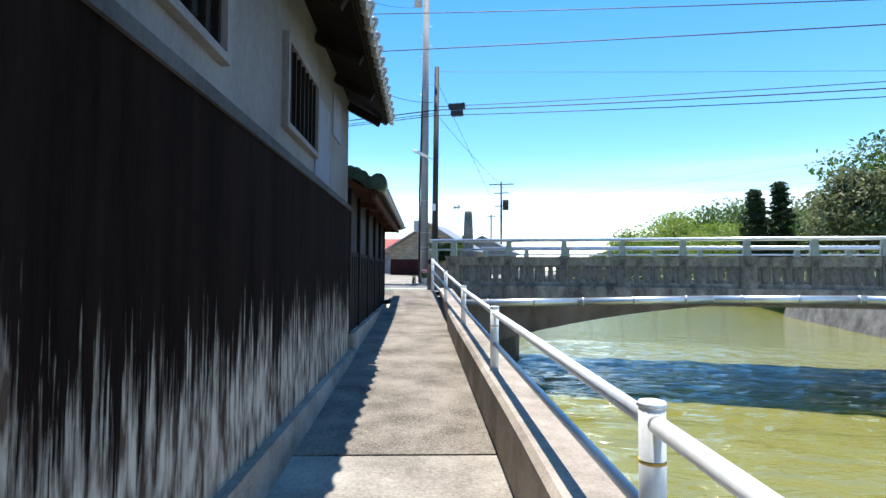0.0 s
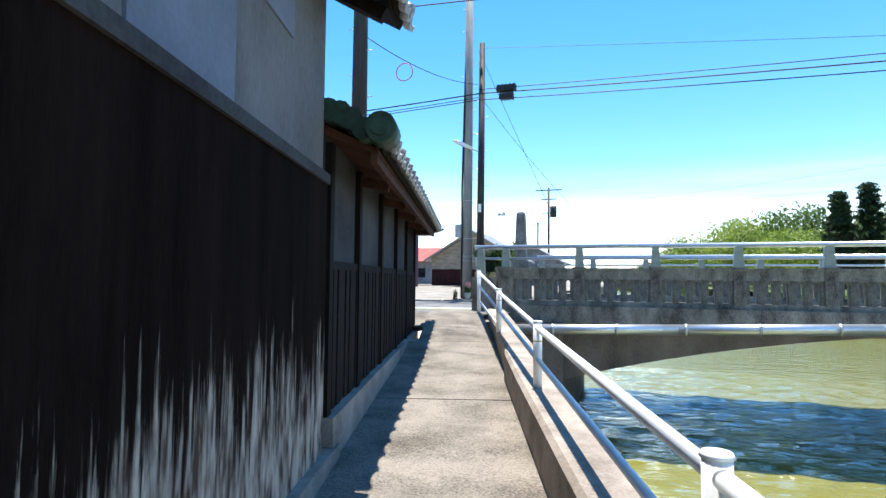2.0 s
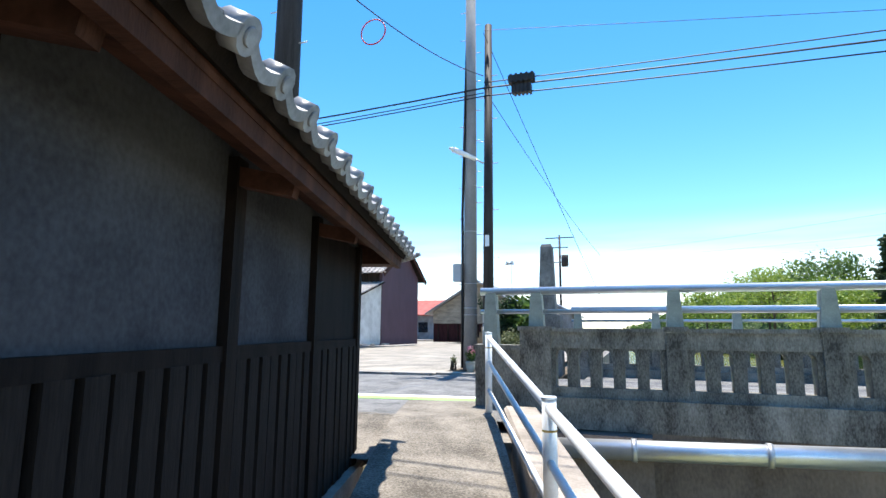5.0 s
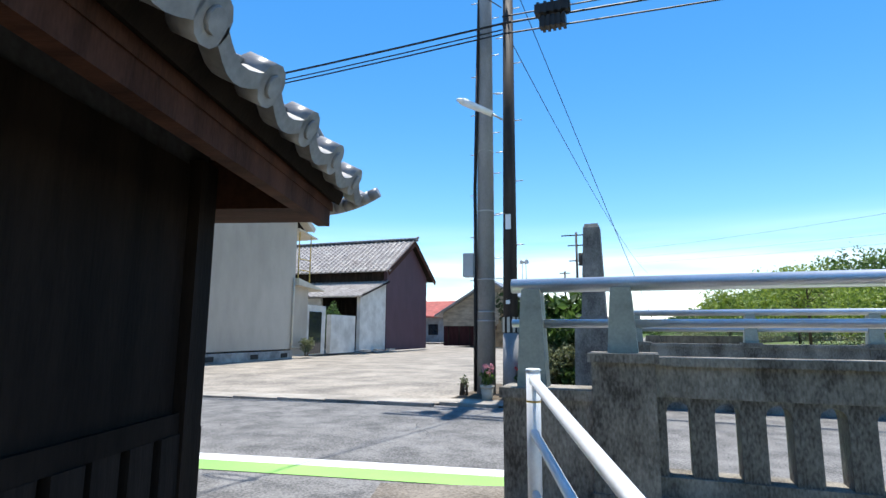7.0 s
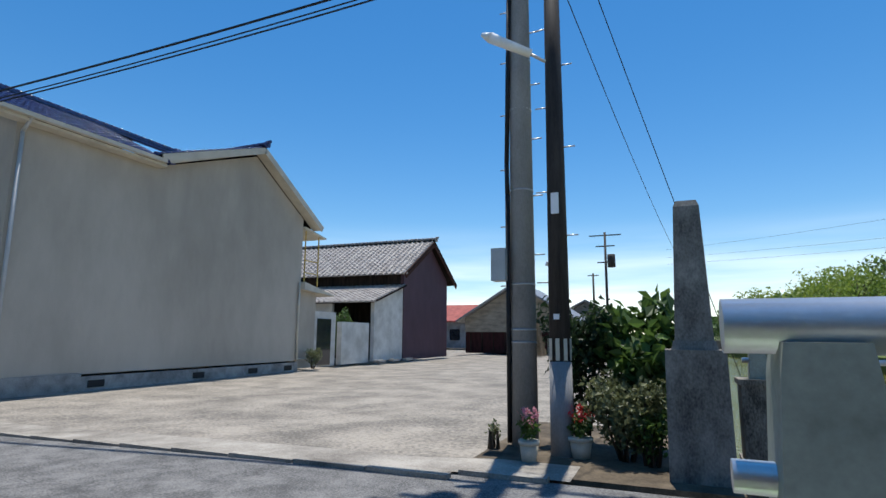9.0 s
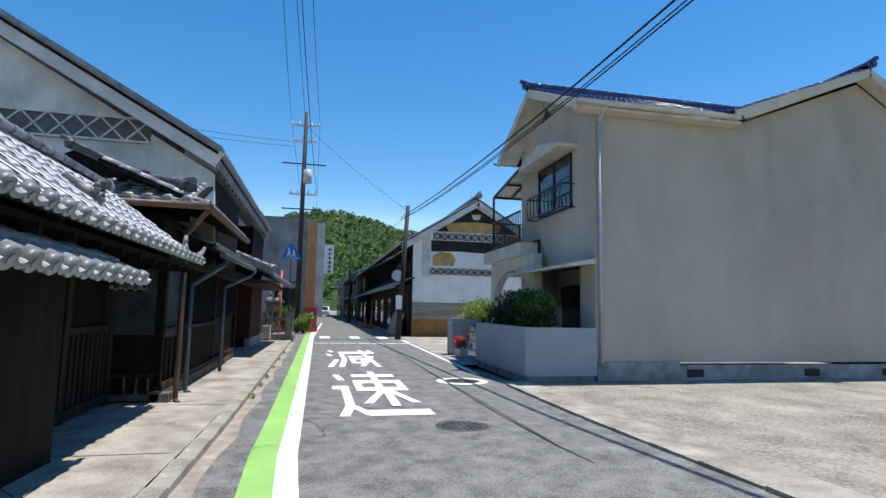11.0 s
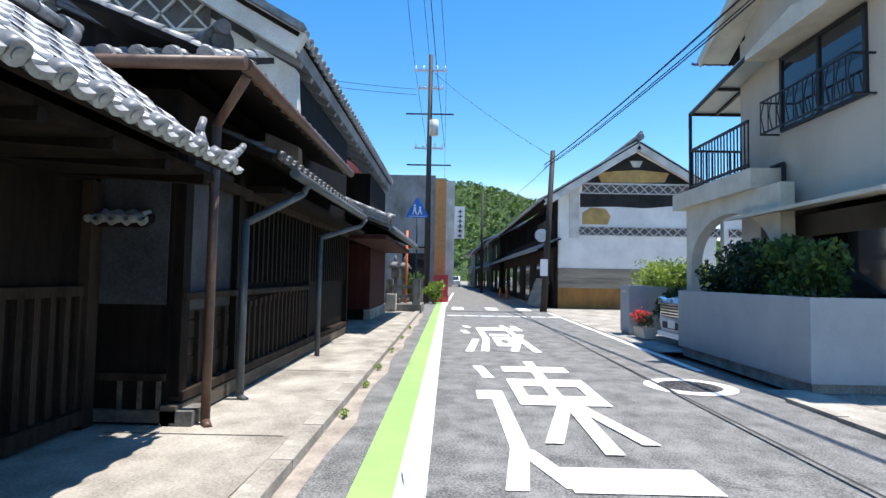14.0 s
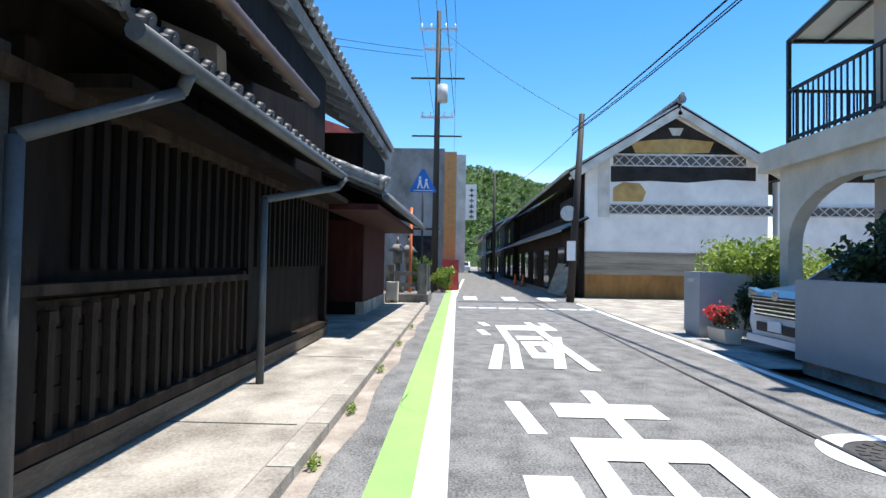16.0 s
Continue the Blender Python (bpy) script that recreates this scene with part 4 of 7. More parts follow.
pipe_run(bm, [(HX + 0.36, HY + 0.1, 6.3), (HX + 0.08, HY + 0.1, 6.0), (HX + 0.08, HY + 0.1, 0.4)], 0.045)
part("downpipe", bm, M_PLASTIC, house)
bm = B()
pipe_run(bm, [(HX + 0.07, 30.95, 3.5), (HX + 0.07, 30.95, 0.5), (HX + 0.07, 31.5, 0.45)], 0.04)
part("downpipe", bm, M_TRIM, house)
bm = B()
prism(bm, [(-20.5, 7.0), (-20.2, 7.3), (-19.9, 7.0)], HY - 0.03, HY + 0.02, "y")
part("gable_vent", bm, M_BMETAL, house)
# upper window with hood and railing
bm = B()
box(bm, -20.7, HY - 0.02, 4.22, -18.68, HY + 0.04, 5.55)
win = part("window", bm, M_GLASS, house)
bm = B()
for a, b, c, d in ((-20.75, 4.17, -18.63, 4.23), (-20.75, 5.52, -18.63, 5.58), (-20.75, 4.2, -20.69, 5.55), (-18.69, 4.2, -18.63, 5.55), (-19.72, 4.2, -19.66, 5.55)):
    box(bm, a, HY - 0.05, b, c, HY + 0.02, d)
part("window_frame", bm, M_BMETAL, win)
bm = B()
prism(bm, [(-21.0, 5.62), (-18.3, 5.62), (-18.3, 5.72), (-19.6, 6.0), (-21.0, 5.72)], HY - 0.55, HY + 0.01, "y")
part("window_hood", bm, M_TRIM, house, bevel=0.02)
wr = B()
for z in (4.15, 4.75):
    beam(wr, (-20.85, HY - 0.35, z), (-18.5, HY - 0.35, z), 0.03, 0.03)
    for x in (-20.85, -18.5):
        beam(wr, (x, HY - 0.35, z), (x, HY, z), 0.03, 0.03)
for i in range(20):
    x = -20.85 + i * 0.1237
    beam(wr, (x, HY - 0.35, 4.15), (x, HY - 0.35 - 0.06 * (i % 2), 4.45), 0.014, 0.014)
    beam(wr, (x, HY - 0.35 - 0.06 * (i % 2), 4.45), (x, HY - 0.35, 4.75), 0.014, 0.014)
part("window_railing", wr, M_BMETAL, win, "black ironwork railing")
bm = B()
prism(bm, [(HY - 0.75, 2.62), (HY + 0.02, 2.78), (HY + 0.02, 2.66), (HY - 0.75, 2.56)], -21.4, HX + 0.02, "x")
part("canopy", bm, M_TRIM, house)
bm = B()
box(bm, -21.4, HY + 0.96, 0.4, HX - 0.8, HY + 0.995, 2.3)
part("ground_window", bm, M_GLASS, house)
# balcony, arch and canopy
bm = B()
box(bm, -24.3, HY - 0.6, 3.12, -20.75, HY + 3.0, 3.5)
part("balcony", bm, M_TRIM, house, bevel=0.03)
bal = B()
for a, b in (((-23.5, HY - 0.5), (-21.0, HY - 0.5)), ((-23.5, HY - 0.5), (-23.5, HY + 2.9))):
    for z in (3.6, 4.45):
        beam(bal, (*a, z), (*b, z), 0.05, 0.05)
    num = int((Vector(a) - Vector(b)).length / 0.13)
    for i in range(num + 1):
        p = Vector(a).lerp(Vector(b), i / num)
        beam(bal, (p.x, p.y, 3.5), (p.x, p.y, 4.45), 0.022, 0.022)
for x, y in ((-23.5, HY - 0.5), (-23.5, HY + 2.9)):
    beam(bal, (x, y, 3.5), (x, y, 5.36), 0.06, 0.06)
part("balcony_railing", bal, M_BMETAL, house, "black metal balcony railing")
bm = B()
prism(bm, [(-23.5, 5.36), (-21.0, 5.76), (-21.0, 5.78), (-23.5, 5.38)], HY - 0.52, HY + 2.9, "y")
part("balcony_roof", bm, M_CANOPY, house, "tinted corrugated plastic sheet")
bm = B()
for y in (HY - 0.5, HY + 0.1, HY + 1.0, HY + 1.95, HY + 2.9):
    beam(bm, (-23.5, y, 5.32), (-21.0, y, 5.72), 0.05, 0.06)
for x, z in ((-23.5, 5.33), (-22.3, 5.52), (-21.05, 5.72)):
    beam(bm, (x, HY - 0.5, z), (x, HY + 2.9, z), 0.05, 0.06)
part("roof_frame", bm, M_BMETAL, house)
bm = B()
arc = [(-23.6, 0.0)] + [(-21.95 - 1.65 * math.cos(math.pi * i / 16), 1.75 + 1.02 * math.sin(math.pi * i / 16)) for i in range(17)] + [(-20.3, 0.0)]
poly = [(-23.85, 0.0)] + arc + [(-20.1, 0.0), (-20.1, 3.13), (-23.85, 3.13)]
prism(bm, poly, HY - 0.45, HY - 0.2, "y")
part("arch_wall", bm, M_TRIM, house, "cream arched carport front")
bm = B()
box(bm, -24.4, HY + 5.0, 0, -22.2, HY + 5.2, 3.2)
part("carport_back", bm, M_HOUSE, house)
bm = B()
pipe_run(bm, [(-20.95, HY - 0.1, 3.55), (-20.6, HY - 0.08, 3.55), (-20.6, HY - 0.08, 2.75)], 0.04)
part("downpipe", bm, M_BMETAL, house)

planter = thing("planter_wall", "pale blue rendered planter wall beside the street", "planter", (-19.3, 19.5, 0))
bm = B()
box(bm, -21.3, 18.68, 0.13, -17.42, 18.84, 1.19)
box(bm, -17.56, 18.84, 0.13, -17.42, 20.38, 1.19)
box(bm, -21.3, 18.84, 0.13, -21.15, 20.38, 1.19)
part("wall", bm, M_PLANTER, planter, bevel=0.012)
bm = B()
box(bm, -21.24, 18.74, -0.05, -17.5, 20.36, 0.13)
part("footing", bm, M_FOUND, planter)
bm = B()
box(bm, -21.15, 18.84, 0.9, -17.56, 20.36, 1.05)
part("soil", bm, M_SOIL, planter)
for k, (x, s, l) in enumerate(((-20.4, 0.85, M_LEAFD), (-19.6, 0.75, M_LEAFD), (-18.7, 0.72, M_LEAF))):
    sh = thing("shrub", "dense dark green shrub in the planter", "shrub", (x, 19.55, 1.05), group="planter shrubs")
    cb = B()
    for j in range(9):
        leaves(cb, (x + random.uniform(-0.45, 0.45), 19.5 + random.uniform(-0.4, 0.35), 1.45 + random.uniform(-0.2, 0.4)), (s * 0.6, s * 0.6, s * 0.5), 260, 0.11)
    part("foliage", cb, l, sh, kind="stuff")
    sb = B()
    for j in range(5):
        cyl(sb, (x, 19.55, 1.02), (x + random.uniform(-0.4, 0.4), 19.5 + random.uniform(-0.3, 0.3), 1.7), 0.02, 0.008, 5)
    part("stem", sb, M_BARK, sh)

# ---------------------------------------------------------------- barn and far sheds beyond the lot
barn = thing("barn", "purple-brown clad barn with grey tiled roof", "building", (-20, 43.5, 0.1))
bm = B()
prism(bm, [(40.1, 0.1), (46.4, 0.1), (46.4, 4.9), (43.5, 6.9), (40.1, 4.9)], -17.6, -17.4, "x")
part("gable_wall", bm, M_PURP, barn, "purple-brown cladding")
bm = B()
box(bm, -30, 40.1, 0.1, -17.6, 40.3, 4.9)
part("side_wall", bm, M_BWOOD, barn)
tile_roof(barn, (-30, 39.6, 4.75), (-17.0, 39.6, 4.75), (0, 3.9, 2.35), 0.34, 0.3, 0.07, M_TILEL)
tile_roof(barn, (-17.0, 47.2, 4.75), (-30, 47.2, 4.75), (0, -3.7, 2.35), 0.34, 0.3, 0.07, M_TILEL)
ridge(barn, (-30, 43.5, 7.1), (-17.0, 43.5, 7.1), 0.24, 0.22, 2, M_TILE)
for a, b in (((-17.05, 39.6, 4.62), (-17.05, 43.5, 6.95)), ((-17.05, 43.5, 6.95), (-17.05, 47.2, 4.62))):
    bm = B()
    beam(bm, a, b, 0.06, 0.3)
    part("verge_board", bm, M_RWOOD, barn)
lean = thing("lean_to", "white-walled lean-to with pale tiled roof", "building", (-20, 37.6, 0.15))
bm = B()
prism(bm, [(37.0, 0.15), (40.1, 0.15), (40.1, 4.0), (37.0, 3.1)], -17.65, -17.45, "x")
part("wall", bm, M_PLAST, lean)
bm = B()
box(bm, -24, 36.95, 0.15, -19.9, 37.15, 3.0)
part("wall", bm, M_PLAST, lean)
tile_roof(lean, (-24.5, 36.6, 3.05), (-17.2, 36.6, 3.05), (0, 3.5, 1.1), 0.3, 0.28, 0.06, M_TILEL)
bm = B()
box(bm, -17.75, 34.2, 0.12, -17.5, 36.6, 2.0)
part("garden_wall", bm, M_PLAST, lean, "white garden wall")
bm = B()
box(bm, -17.8, 31.9, 0.1, -17.7, 33.9, 2.4)
box(bm, -22, 33.9, 0.1, -17.7, 34.0, 2.4)
part("porch_wall", bm, M_PLAST, lean)
bm = B()
box(bm, -17.72, 32.6, 0.15, -17.66, 33.6, 2.1)
part("glazed_door", bm, M_GLASS, lean)
annex = thing("house_annex", "small cream porch behind the house with iron stair", "building", (-18.5, 31.7, 0.1))
bm = B()
box(bm, -19.5, 31.12, 0.1, -17.6, 32.3, 3.2)
part("wall", bm, M_HOUSE, annex)
bm = B()
prism(bm, [(31.12, 3.5), (33.2, 3.1), (33.2, 3.05), (31.12, 3.2)], -20, -17.3, "x")
prism(bm, [(31.12, 5.75), (32.6, 5.5), (32.6, 5.45), (31.12, 5.65)], -20, -17.4, "x")
part("canopy", bm, M_TRIM, annex)
bm = B()
for y in (31.3, 32.2):
    beam(bm, (-17.5, y, 3.3), (-17.5, y, 5.6), 0.04, 0.04)
for z in (3.9, 4.4):
    beam(bm, (-17.5, 31.3, z), (-17.5, 32.2, z), 0.035, 0.035)
part("iron_frame", bm, M_RUST, annex, "rusty iron frame")

def shed(name, label, x0, x1, y0, y1, h, rise, wall, roof, lower=None):
    s = thing(name, label, "building", ((x0 + x1) / 2, y0, 0.1))
    xm = (x0 + x1) / 2
    bm = B()
    prism(bm, [(x0, 0.1 if not lower else h * 0.62), (x1, 0.1 if not lower else h * 0.62), (x1, h), (xm, h + rise), (x0, h)], y0, y1, "y")
    part("wall", bm, wall, s)
    if lower:
        bm = B()
        box(bm, x0 + 0.02, y0 + 0.02, 0.1, x1 - 0.02, y1 - 0.02, h * 0.62)
        part("lower_wall", bm, lower, s)
        for i in range(9):
            bm = B()
            x = x0 + (x1 - x0) * (i + 0.5) / 9
            box(bm, x - 0.04, y0 - 0.03, 0.1, x + 0.04, y0 + 0.02, h * 0.62)
            part("batten", bm, M_BWOOD, s)
    bm = B()
    for sx in (-1, 1):
        e = xm + sx * ((x1 - x0) / 2 + 0.6)
        k = rise / ((x1 - x0) / 2)
        prism(bm, [(xm, h + rise + 0.05), (e, h - 0.6 * k + 0.05), (e, h - 0.6 * k + 0.2), (xm, h + rise + 0.22)], y0 - 0.6, y1 + 0.3, "y")
    part("roof", bm, roof, s)


shed("shed", "old timber shed with a grey gabled roof", -18.9, -10.6, 54, 62, 2.75, 2.5, M_GBOARD, M_TILE, M_RED)
redh = thing("red_roofed_house", "low house with a red tin roof", "building", (-25, 73, 0.1))
bm = B()
box(bm, -31, 70, 0.05, -19.6, 76, 2.95)
part("wall", bm, M_PLASTG, redh)
bm = B()
prism(bm, [(69.4, 2.85), (73, 4.75), (76.6, 2.85), (76.6, 3.0), (73, 4.92), (69.4, 3.0)], -31.4, -19.2, "x")
part("roof", bm, M_REDROOF, redh, "red tin sheets")
for x in (-29.0, -26.0, -23.0, -20.8):
    bm = B()
    box(bm, x - 0.6, 69.97, 0.9, x + 0.6, 70.02, 2.1)
    part("window", bm, M_GLASS, redh)
shed("far_house", "far grey house with a tiled roof", -14.5, -8, 66, 74, 2.9, 1.7, M_PLASTG, M_TILE)

# ---------------------------------------------------------------- namako-walled storehouse down the street
KXX = -36.5
kura = thing("namako_storehouse", "storehouse with white plaster and diamond lattice bands", "building", (-40, 23, 0))
bm = B()
prism(bm, [(19.4, 1.9), (26.8, 1.9), (26.8, 5.6), (23.05, 7.75), (19.4, 5.6)], KXX - 0.25, KXX, "x")
part("gable_wall", bm, M_KURA, kura, "flaking white plaster")
bm = B()
box(bm, KXX - 0.25, 19.4, 0, KXX + 0.03, 27.2, 0.98)
part("base_sheet", bm, M_ORANGE, kura, "rust-orange tin sheeting")
for i in range(4):
    bm = B()
    box(bm, KXX - 0.25, 19.4, 0.98 + i * 0.235, KXX + 0.02 + 0.01 * (i % 2), 27.2, 1.205 + i * 0.235)
    part("board", bm, M_GBOARD, kura)
bm = B()
prism(bm, [(21.2, 6.45), (22.0, 6.55), (23.2, 6.62), (24.6, 6.5), (24.4, 6.05), (23.2, 5.98), (21.4, 6.0)], KXX, KXX + 0.012, "x")
prism(bm, [(20.5, 4.0), (21.7, 4.0), (21.85, 4.4), (21.6, 4.75), (20.9, 4.8), (20.5, 4.55)], KXX, KXX + 0.012, "x")
part("bared_mud", bm, M_OCHRE, kura, "ochre mud where plaster fell")
bm = B()
prism(bm, [(20.4, 4.8), (22.0, 4.86), (23.5, 4.8), (25.0, 4.95), (26.3, 4.9), (26.3, 5.46), (20.4, 5.46)], KXX, KXX + 0.01, "x")
prism(bm, [(20.4, 5.98), (25.7, 5.98), (23.05, 7.45)], KXX, KXX + 0.008, "x")
part("blackened_plaster", bm, M_SOOT, kura, "blackened plaster")
bm = B()
prism(bm, [(22.75, 7.05), (23.35, 7.05), (23.2, 6.75), (22.9, 6.75)], KXX, KXX + 0.05, "x")
part("gable_crest", bm, M_PLAST, kura)
def lattice(parent, x, y0, y1, z0, z1, num, axis="x", depth=0.035):
    bm = B()
    q = lambda y, z, d: (x + d, y, z)
    box(bm, x, y0, z0, x + depth * 0.3, y1, z1)
    part("slate_band", bm, M_SLATE, parent)
    st = (y1 - y0) / num
    for i in range(num):
        bm = B()
        a = y0 + i * st
        for s, e in (((a, z0), (a + st, z1)), ((a, z1), (a + st, z0))):
            beam(bm, (x + depth * 0.5, *s), (x + depth * 0.5, *e), 0.05, depth)
        part("lattice_strip", bm, M_LATT, parent)
    bm = B()
    for z in (z0, z1):
        beam(bm, (x + depth * 0.6, y0, z), (x + depth * 0.6, y1, z), 0.07, depth * 1.3)
    part("lattice_border", bm, M_LATT, parent)
lattice(kura, KXX, 20.3, 27.0, 3.48, 3.88, 15)
lattice(kura, KXX, 20.5, 25.9, 5.48, 5.92, 12)
lattice(kura, KXX, 27.4, 33, 3.48, 3.88, 12)
bm = B()
box(bm, KXX - 0.4, 27.2, 0, KXX - 0.02, 34, 4.9)
part("side_wing", bm, M_KURA, kura)
tile_roof(kura, (KXX + 0.3, 34, 4.7), (KXX - 7, 34, 4.7), (0, -6, 1.2), 0.34, 0.34, 0.07)
tile_roof(kura, (-60, 18.6, 5.15), (KXX + 0.45, 18.6, 5.15), (0, 4.45, 2.75), 0.34, 0.34, 0.07)
tile_roof(kura, (KXX + 0.45, 27.6, 5.15), (-60, 27.6, 5.15), (0, -4.55, 2.75), 0.34, 0.34, 0.07)
ridge(kura, (-60, 23.05, 7.9), (KXX + 0.5, 23.05, 7.9), 0.3, 0.34, 3)
for a, b in (((KXX + 0.38, 18.7, 5.0), (KXX + 0.38, 23.05, 7.72)), ((KXX + 0.38, 23.05, 7.72), (KXX + 0.38, 27.5, 5.0))):
    bm = B()
    beam(bm, a, b, 0.1, 0.42)
    part("verge_board", bm, M_PLAST, kura)
    bm = B()
    beam(bm, Vector(a) + Vector((-0.22, 0, -0.1)), Vector(b) + Vector((-0.22, 0, -0.1)), 0.34, 0.1)
    part("soffit", bm, M_PLAST, kura)
bm = B()
box(bm, -60, 19.4, 3.2, KXX - 0.25, 19.6, 5.2)
part("street_wall", bm, M_DWOOD, kura)
bm = B()
box(bm, KXX - 0.1, 19.9, 3.35, KXX + 0.05, 20.35, 5.95)
part("corner_pier", bm, M_PLAST, kura)
bm = B()
box(bm, KXX - 3, 18.9, 3.3, KXX - 0.4, 19.4, 4.2)
part("upper_balcony", bm, M_BWOOD, kura)
tile_roof(kura, (-60, 18.35, 2.75), (KXX + 0.3, 18.35, 2.75), (0, 1.1, 0.55), 0.34, 0.3, 0.07)
bm = B()
box(bm, -60, 19.2, 0, KXX - 0.2, 19.42, 2.9)
part("shopfront", bm, M_BWOOD, kura)
for i in range(10):
    bm = B()
    x = -37.5 - i * 2.2
    box(bm, x - 1.6, 19.16, 0.4 if i % 3 else 0.05, x, 19.21, 2.2)
    part("sliding_door", bm, M_GLASS if i % 2 else M_DWOOD, kura)
for i in range(7):
    bm = B()
    x = -38 - i * 3
    box(bm, x - 2.0, 19.3, 3.7, x, 19.39, 4.9)
    w = part("upper_window", bm, M_GLASS, kura)
    bm = B()
    for j in range(9):
        box(bm, x - 2.0 + j * 0.25, 19.24, 3.7, x - 1.96 + j * 0.25, 19.3, 4.9)
    part("lattice", bm, M_DWOOD, w)
for j, (w, h) in enumerate(((1.0, 1.25), (1.0, 1.1), (0.9, 1.4))):
    bm = B()
    beam(bm, (-37.3 - j * 0.9, 18.45, 0.05), (-37.4 - j * 0.9, 18.95, h), w, 0.03)
    solid("leaning_board", bm, M_GBOARD, "grey board leaning against the shopfront", "board", "leaning boards")

def row_house(x0, x1, y0, y1, eave, rise, north=True, wall=None, label="old dark timber townhouse with tiled roof"):
    s = thing("townhouse", label, "house", ((x0 + x1) / 2, (y0 + y1) / 2, 0))
    bm = B()
    box(bm, x0, y0, 0, x1, y1, eave)
    part("wall", bm, wall or M_DWOOD, s)
    ym = (y0 + y1) / 2
    bm = B()
    for e, k in ((y0 - 0.7, 1), (y1 + 0.7, -1)):
        prism(bm, [(e, eave - 0.25), (ym, eave + rise), (ym, eave + rise + 0.2), (e, eave - 0.1)], x0 - 0.3, x1 + 0.3, "x")
    part("roof", bm, M_TILE, s)
    f = y0 if north else y1
    d = -1 if north else 1
    bm = B()
    prism(bm, [(f, 2.9), (f + d * 1.0, 2.5), (f + d * 1.0, 2.6), (f, 3.05)], x0, x1, "x")
    part("pent_roof", bm, M_TILE, s)
    num = max(2, int((x1 - x0) / 2.2))
    for i in range(num):
        for z0, z1 in ((0.3, 2.1), (3.3, eave - 0.6)):
            bm = B()
            xa = x0 + (x1 - x0) * (i + 0.2) / num
            box(bm, xa, f + d * 0.04 - 0.01, z0, xa + (x1 - x0) / num * 0.6, f + d * 0.04 + 0.01, z1)
            part("window", bm, M_GLASS if (i + int(z0)) % 2 else M_BWOOD, s)


for i, (a, b, h, y, w) in enumerate(((-70, -60.5, 5.2, 18.9, M_DWOOD), (-82, -70.4, 5.6, 18.6, M_PLASTG), (-95, -82.4, 5.2, 18.3, M_DWOOD), (-112, -95.4, 5.5, 17.8, M_PLAST))):
    row_house(a, b, y, y + 8, h, 1.9, True, w)
for a, b, h, y, w in ((-66, -53, 6.2, 9.0, M_DWOOD), (-84, -67, 5.4, 8.6, M_PLASTG), (-110, -85, 5.2, 8.0, M_PLAST)):
    row_house(a, b, y - 3, y + 4, h, 1.7, False, w)
# ---------------------------------------------------------------- buildings along the shaded side of the street
FY = 11.85
south = thing("town_house", "long dark-timber merchant house with lattice windows", "house", (-23, 8, 0))
for x0, x1, y1, z1 in ((-18.5, -15.25, FY, 2.95), (-23, -18.56, FY, 4.4), (-26.75, -23, FY - 1.0, 4.4), (-30.6, -26.75, FY, 4.4)):
    bm = B()
    box(bm, x0, 4, 0, x1, y1, z1)
    part("timber_wall", bm, M_DWOOD, south, "blackened timber wall")
bm = B()
prism(bm, [(3.0, 2.8), (12.0, 2.8), (11.9, 4.4), (5.5, 8.2), (3.0, 7.0)], -18.75, -18.55, "x")
part("gable_wall", bm, M_PLAST, south, "white plaster gable")
lattice(south, -18.54, 6.2, 10.6, 4.95, 5.45, 9)
tile_roof(south, (-18.15, 12.05, 4.78), (-30.6, 12.05, 4.78), (0, -7.0, 4.0), 0.27, 0.27, 0.07)
for x in (-18.25,):
    bm = B()
    beam(bm, (x, 12.05, 4.62), (x, 5.0, 8.65), 0.14, 0.34)
    part("verge_board", bm, M_PLAST, south, "pale wide verge board")
    bm = B()
    beam(bm, (x + 0.06, 12.1, 4.84), (x + 0.06, 5.0, 8.9), 0.2, 0.1)
    part("verge_tile", bm, M_TILE, south)
bm = B()
prism(bm, [(12.0, 4.5), (12.02, 4.7), (11.2, 5.15), (11.2, 4.95)], -30.6, -18.2, "x")
part("soffit", bm, M_PLASTG, south, "plastered soffit")
for i in range(20):
    bm = B()
    x = -18.6 - i * 0.62
    beam(bm, (x, 11.98, 4.5), (x, 11.3, 4.82), 0.12, 0.14)
    part("rafter", bm, M_PLASTG, south, bevel=0.02)
bm = B()
box(bm, -18.5, 5.0, 2.95, -16.25, 11.2, 3.5)
part("timber_wall", bm, M_DWOOD, south)
# middle roof with brown gutter
tile_roof(south, (-15.1, 12.42, 3.12), (-19.75, 12.42, 3.12), (0, -1.5, 0.62), 0.27, 0.25, 0.065)
bm = B()
cyl(bm, (-14.95, 12.54, 3.05), (-19.75, 12.54, 3.07), 0.06, seg=10)
part("gutter", bm, M_GUTTER, south, "brown copper gutter")
bm = B()
cyl(bm, (-14.9, 9.2, 3.05), (-14.9, 12.56, 3.05), 0.055, seg=10)
part("gutter", bm, M_GUTTER, south)
tile_roof(south, (-15.0, 9.0, 3.12), (-15.0, 12.35, 3.12), (-1.2, 0, 0.5), 0.27, 0.25, 0.065)
# Dark tile colour here stands for the main roof's shadow.
ridge(south, (-16.15, 11.3, 3.5), (-15.35, 12.1, 3.26), 0.22, 0.26, 3, M_TILED)
ridge(south, (-16.1, 10.15, 4.08), (-16.1, 11.5, 3.5), 0.14, 0.14, 2, M_TILED)
bm = B()
prism(bm, [(8.9, 3.4), (10.15, 4.08), (11.5, 3.5), (11.5, 3.3), (8.9, 3.3)], -18.5, -16.12, "x")
part("small_gable", bm, M_DWOOD, south)
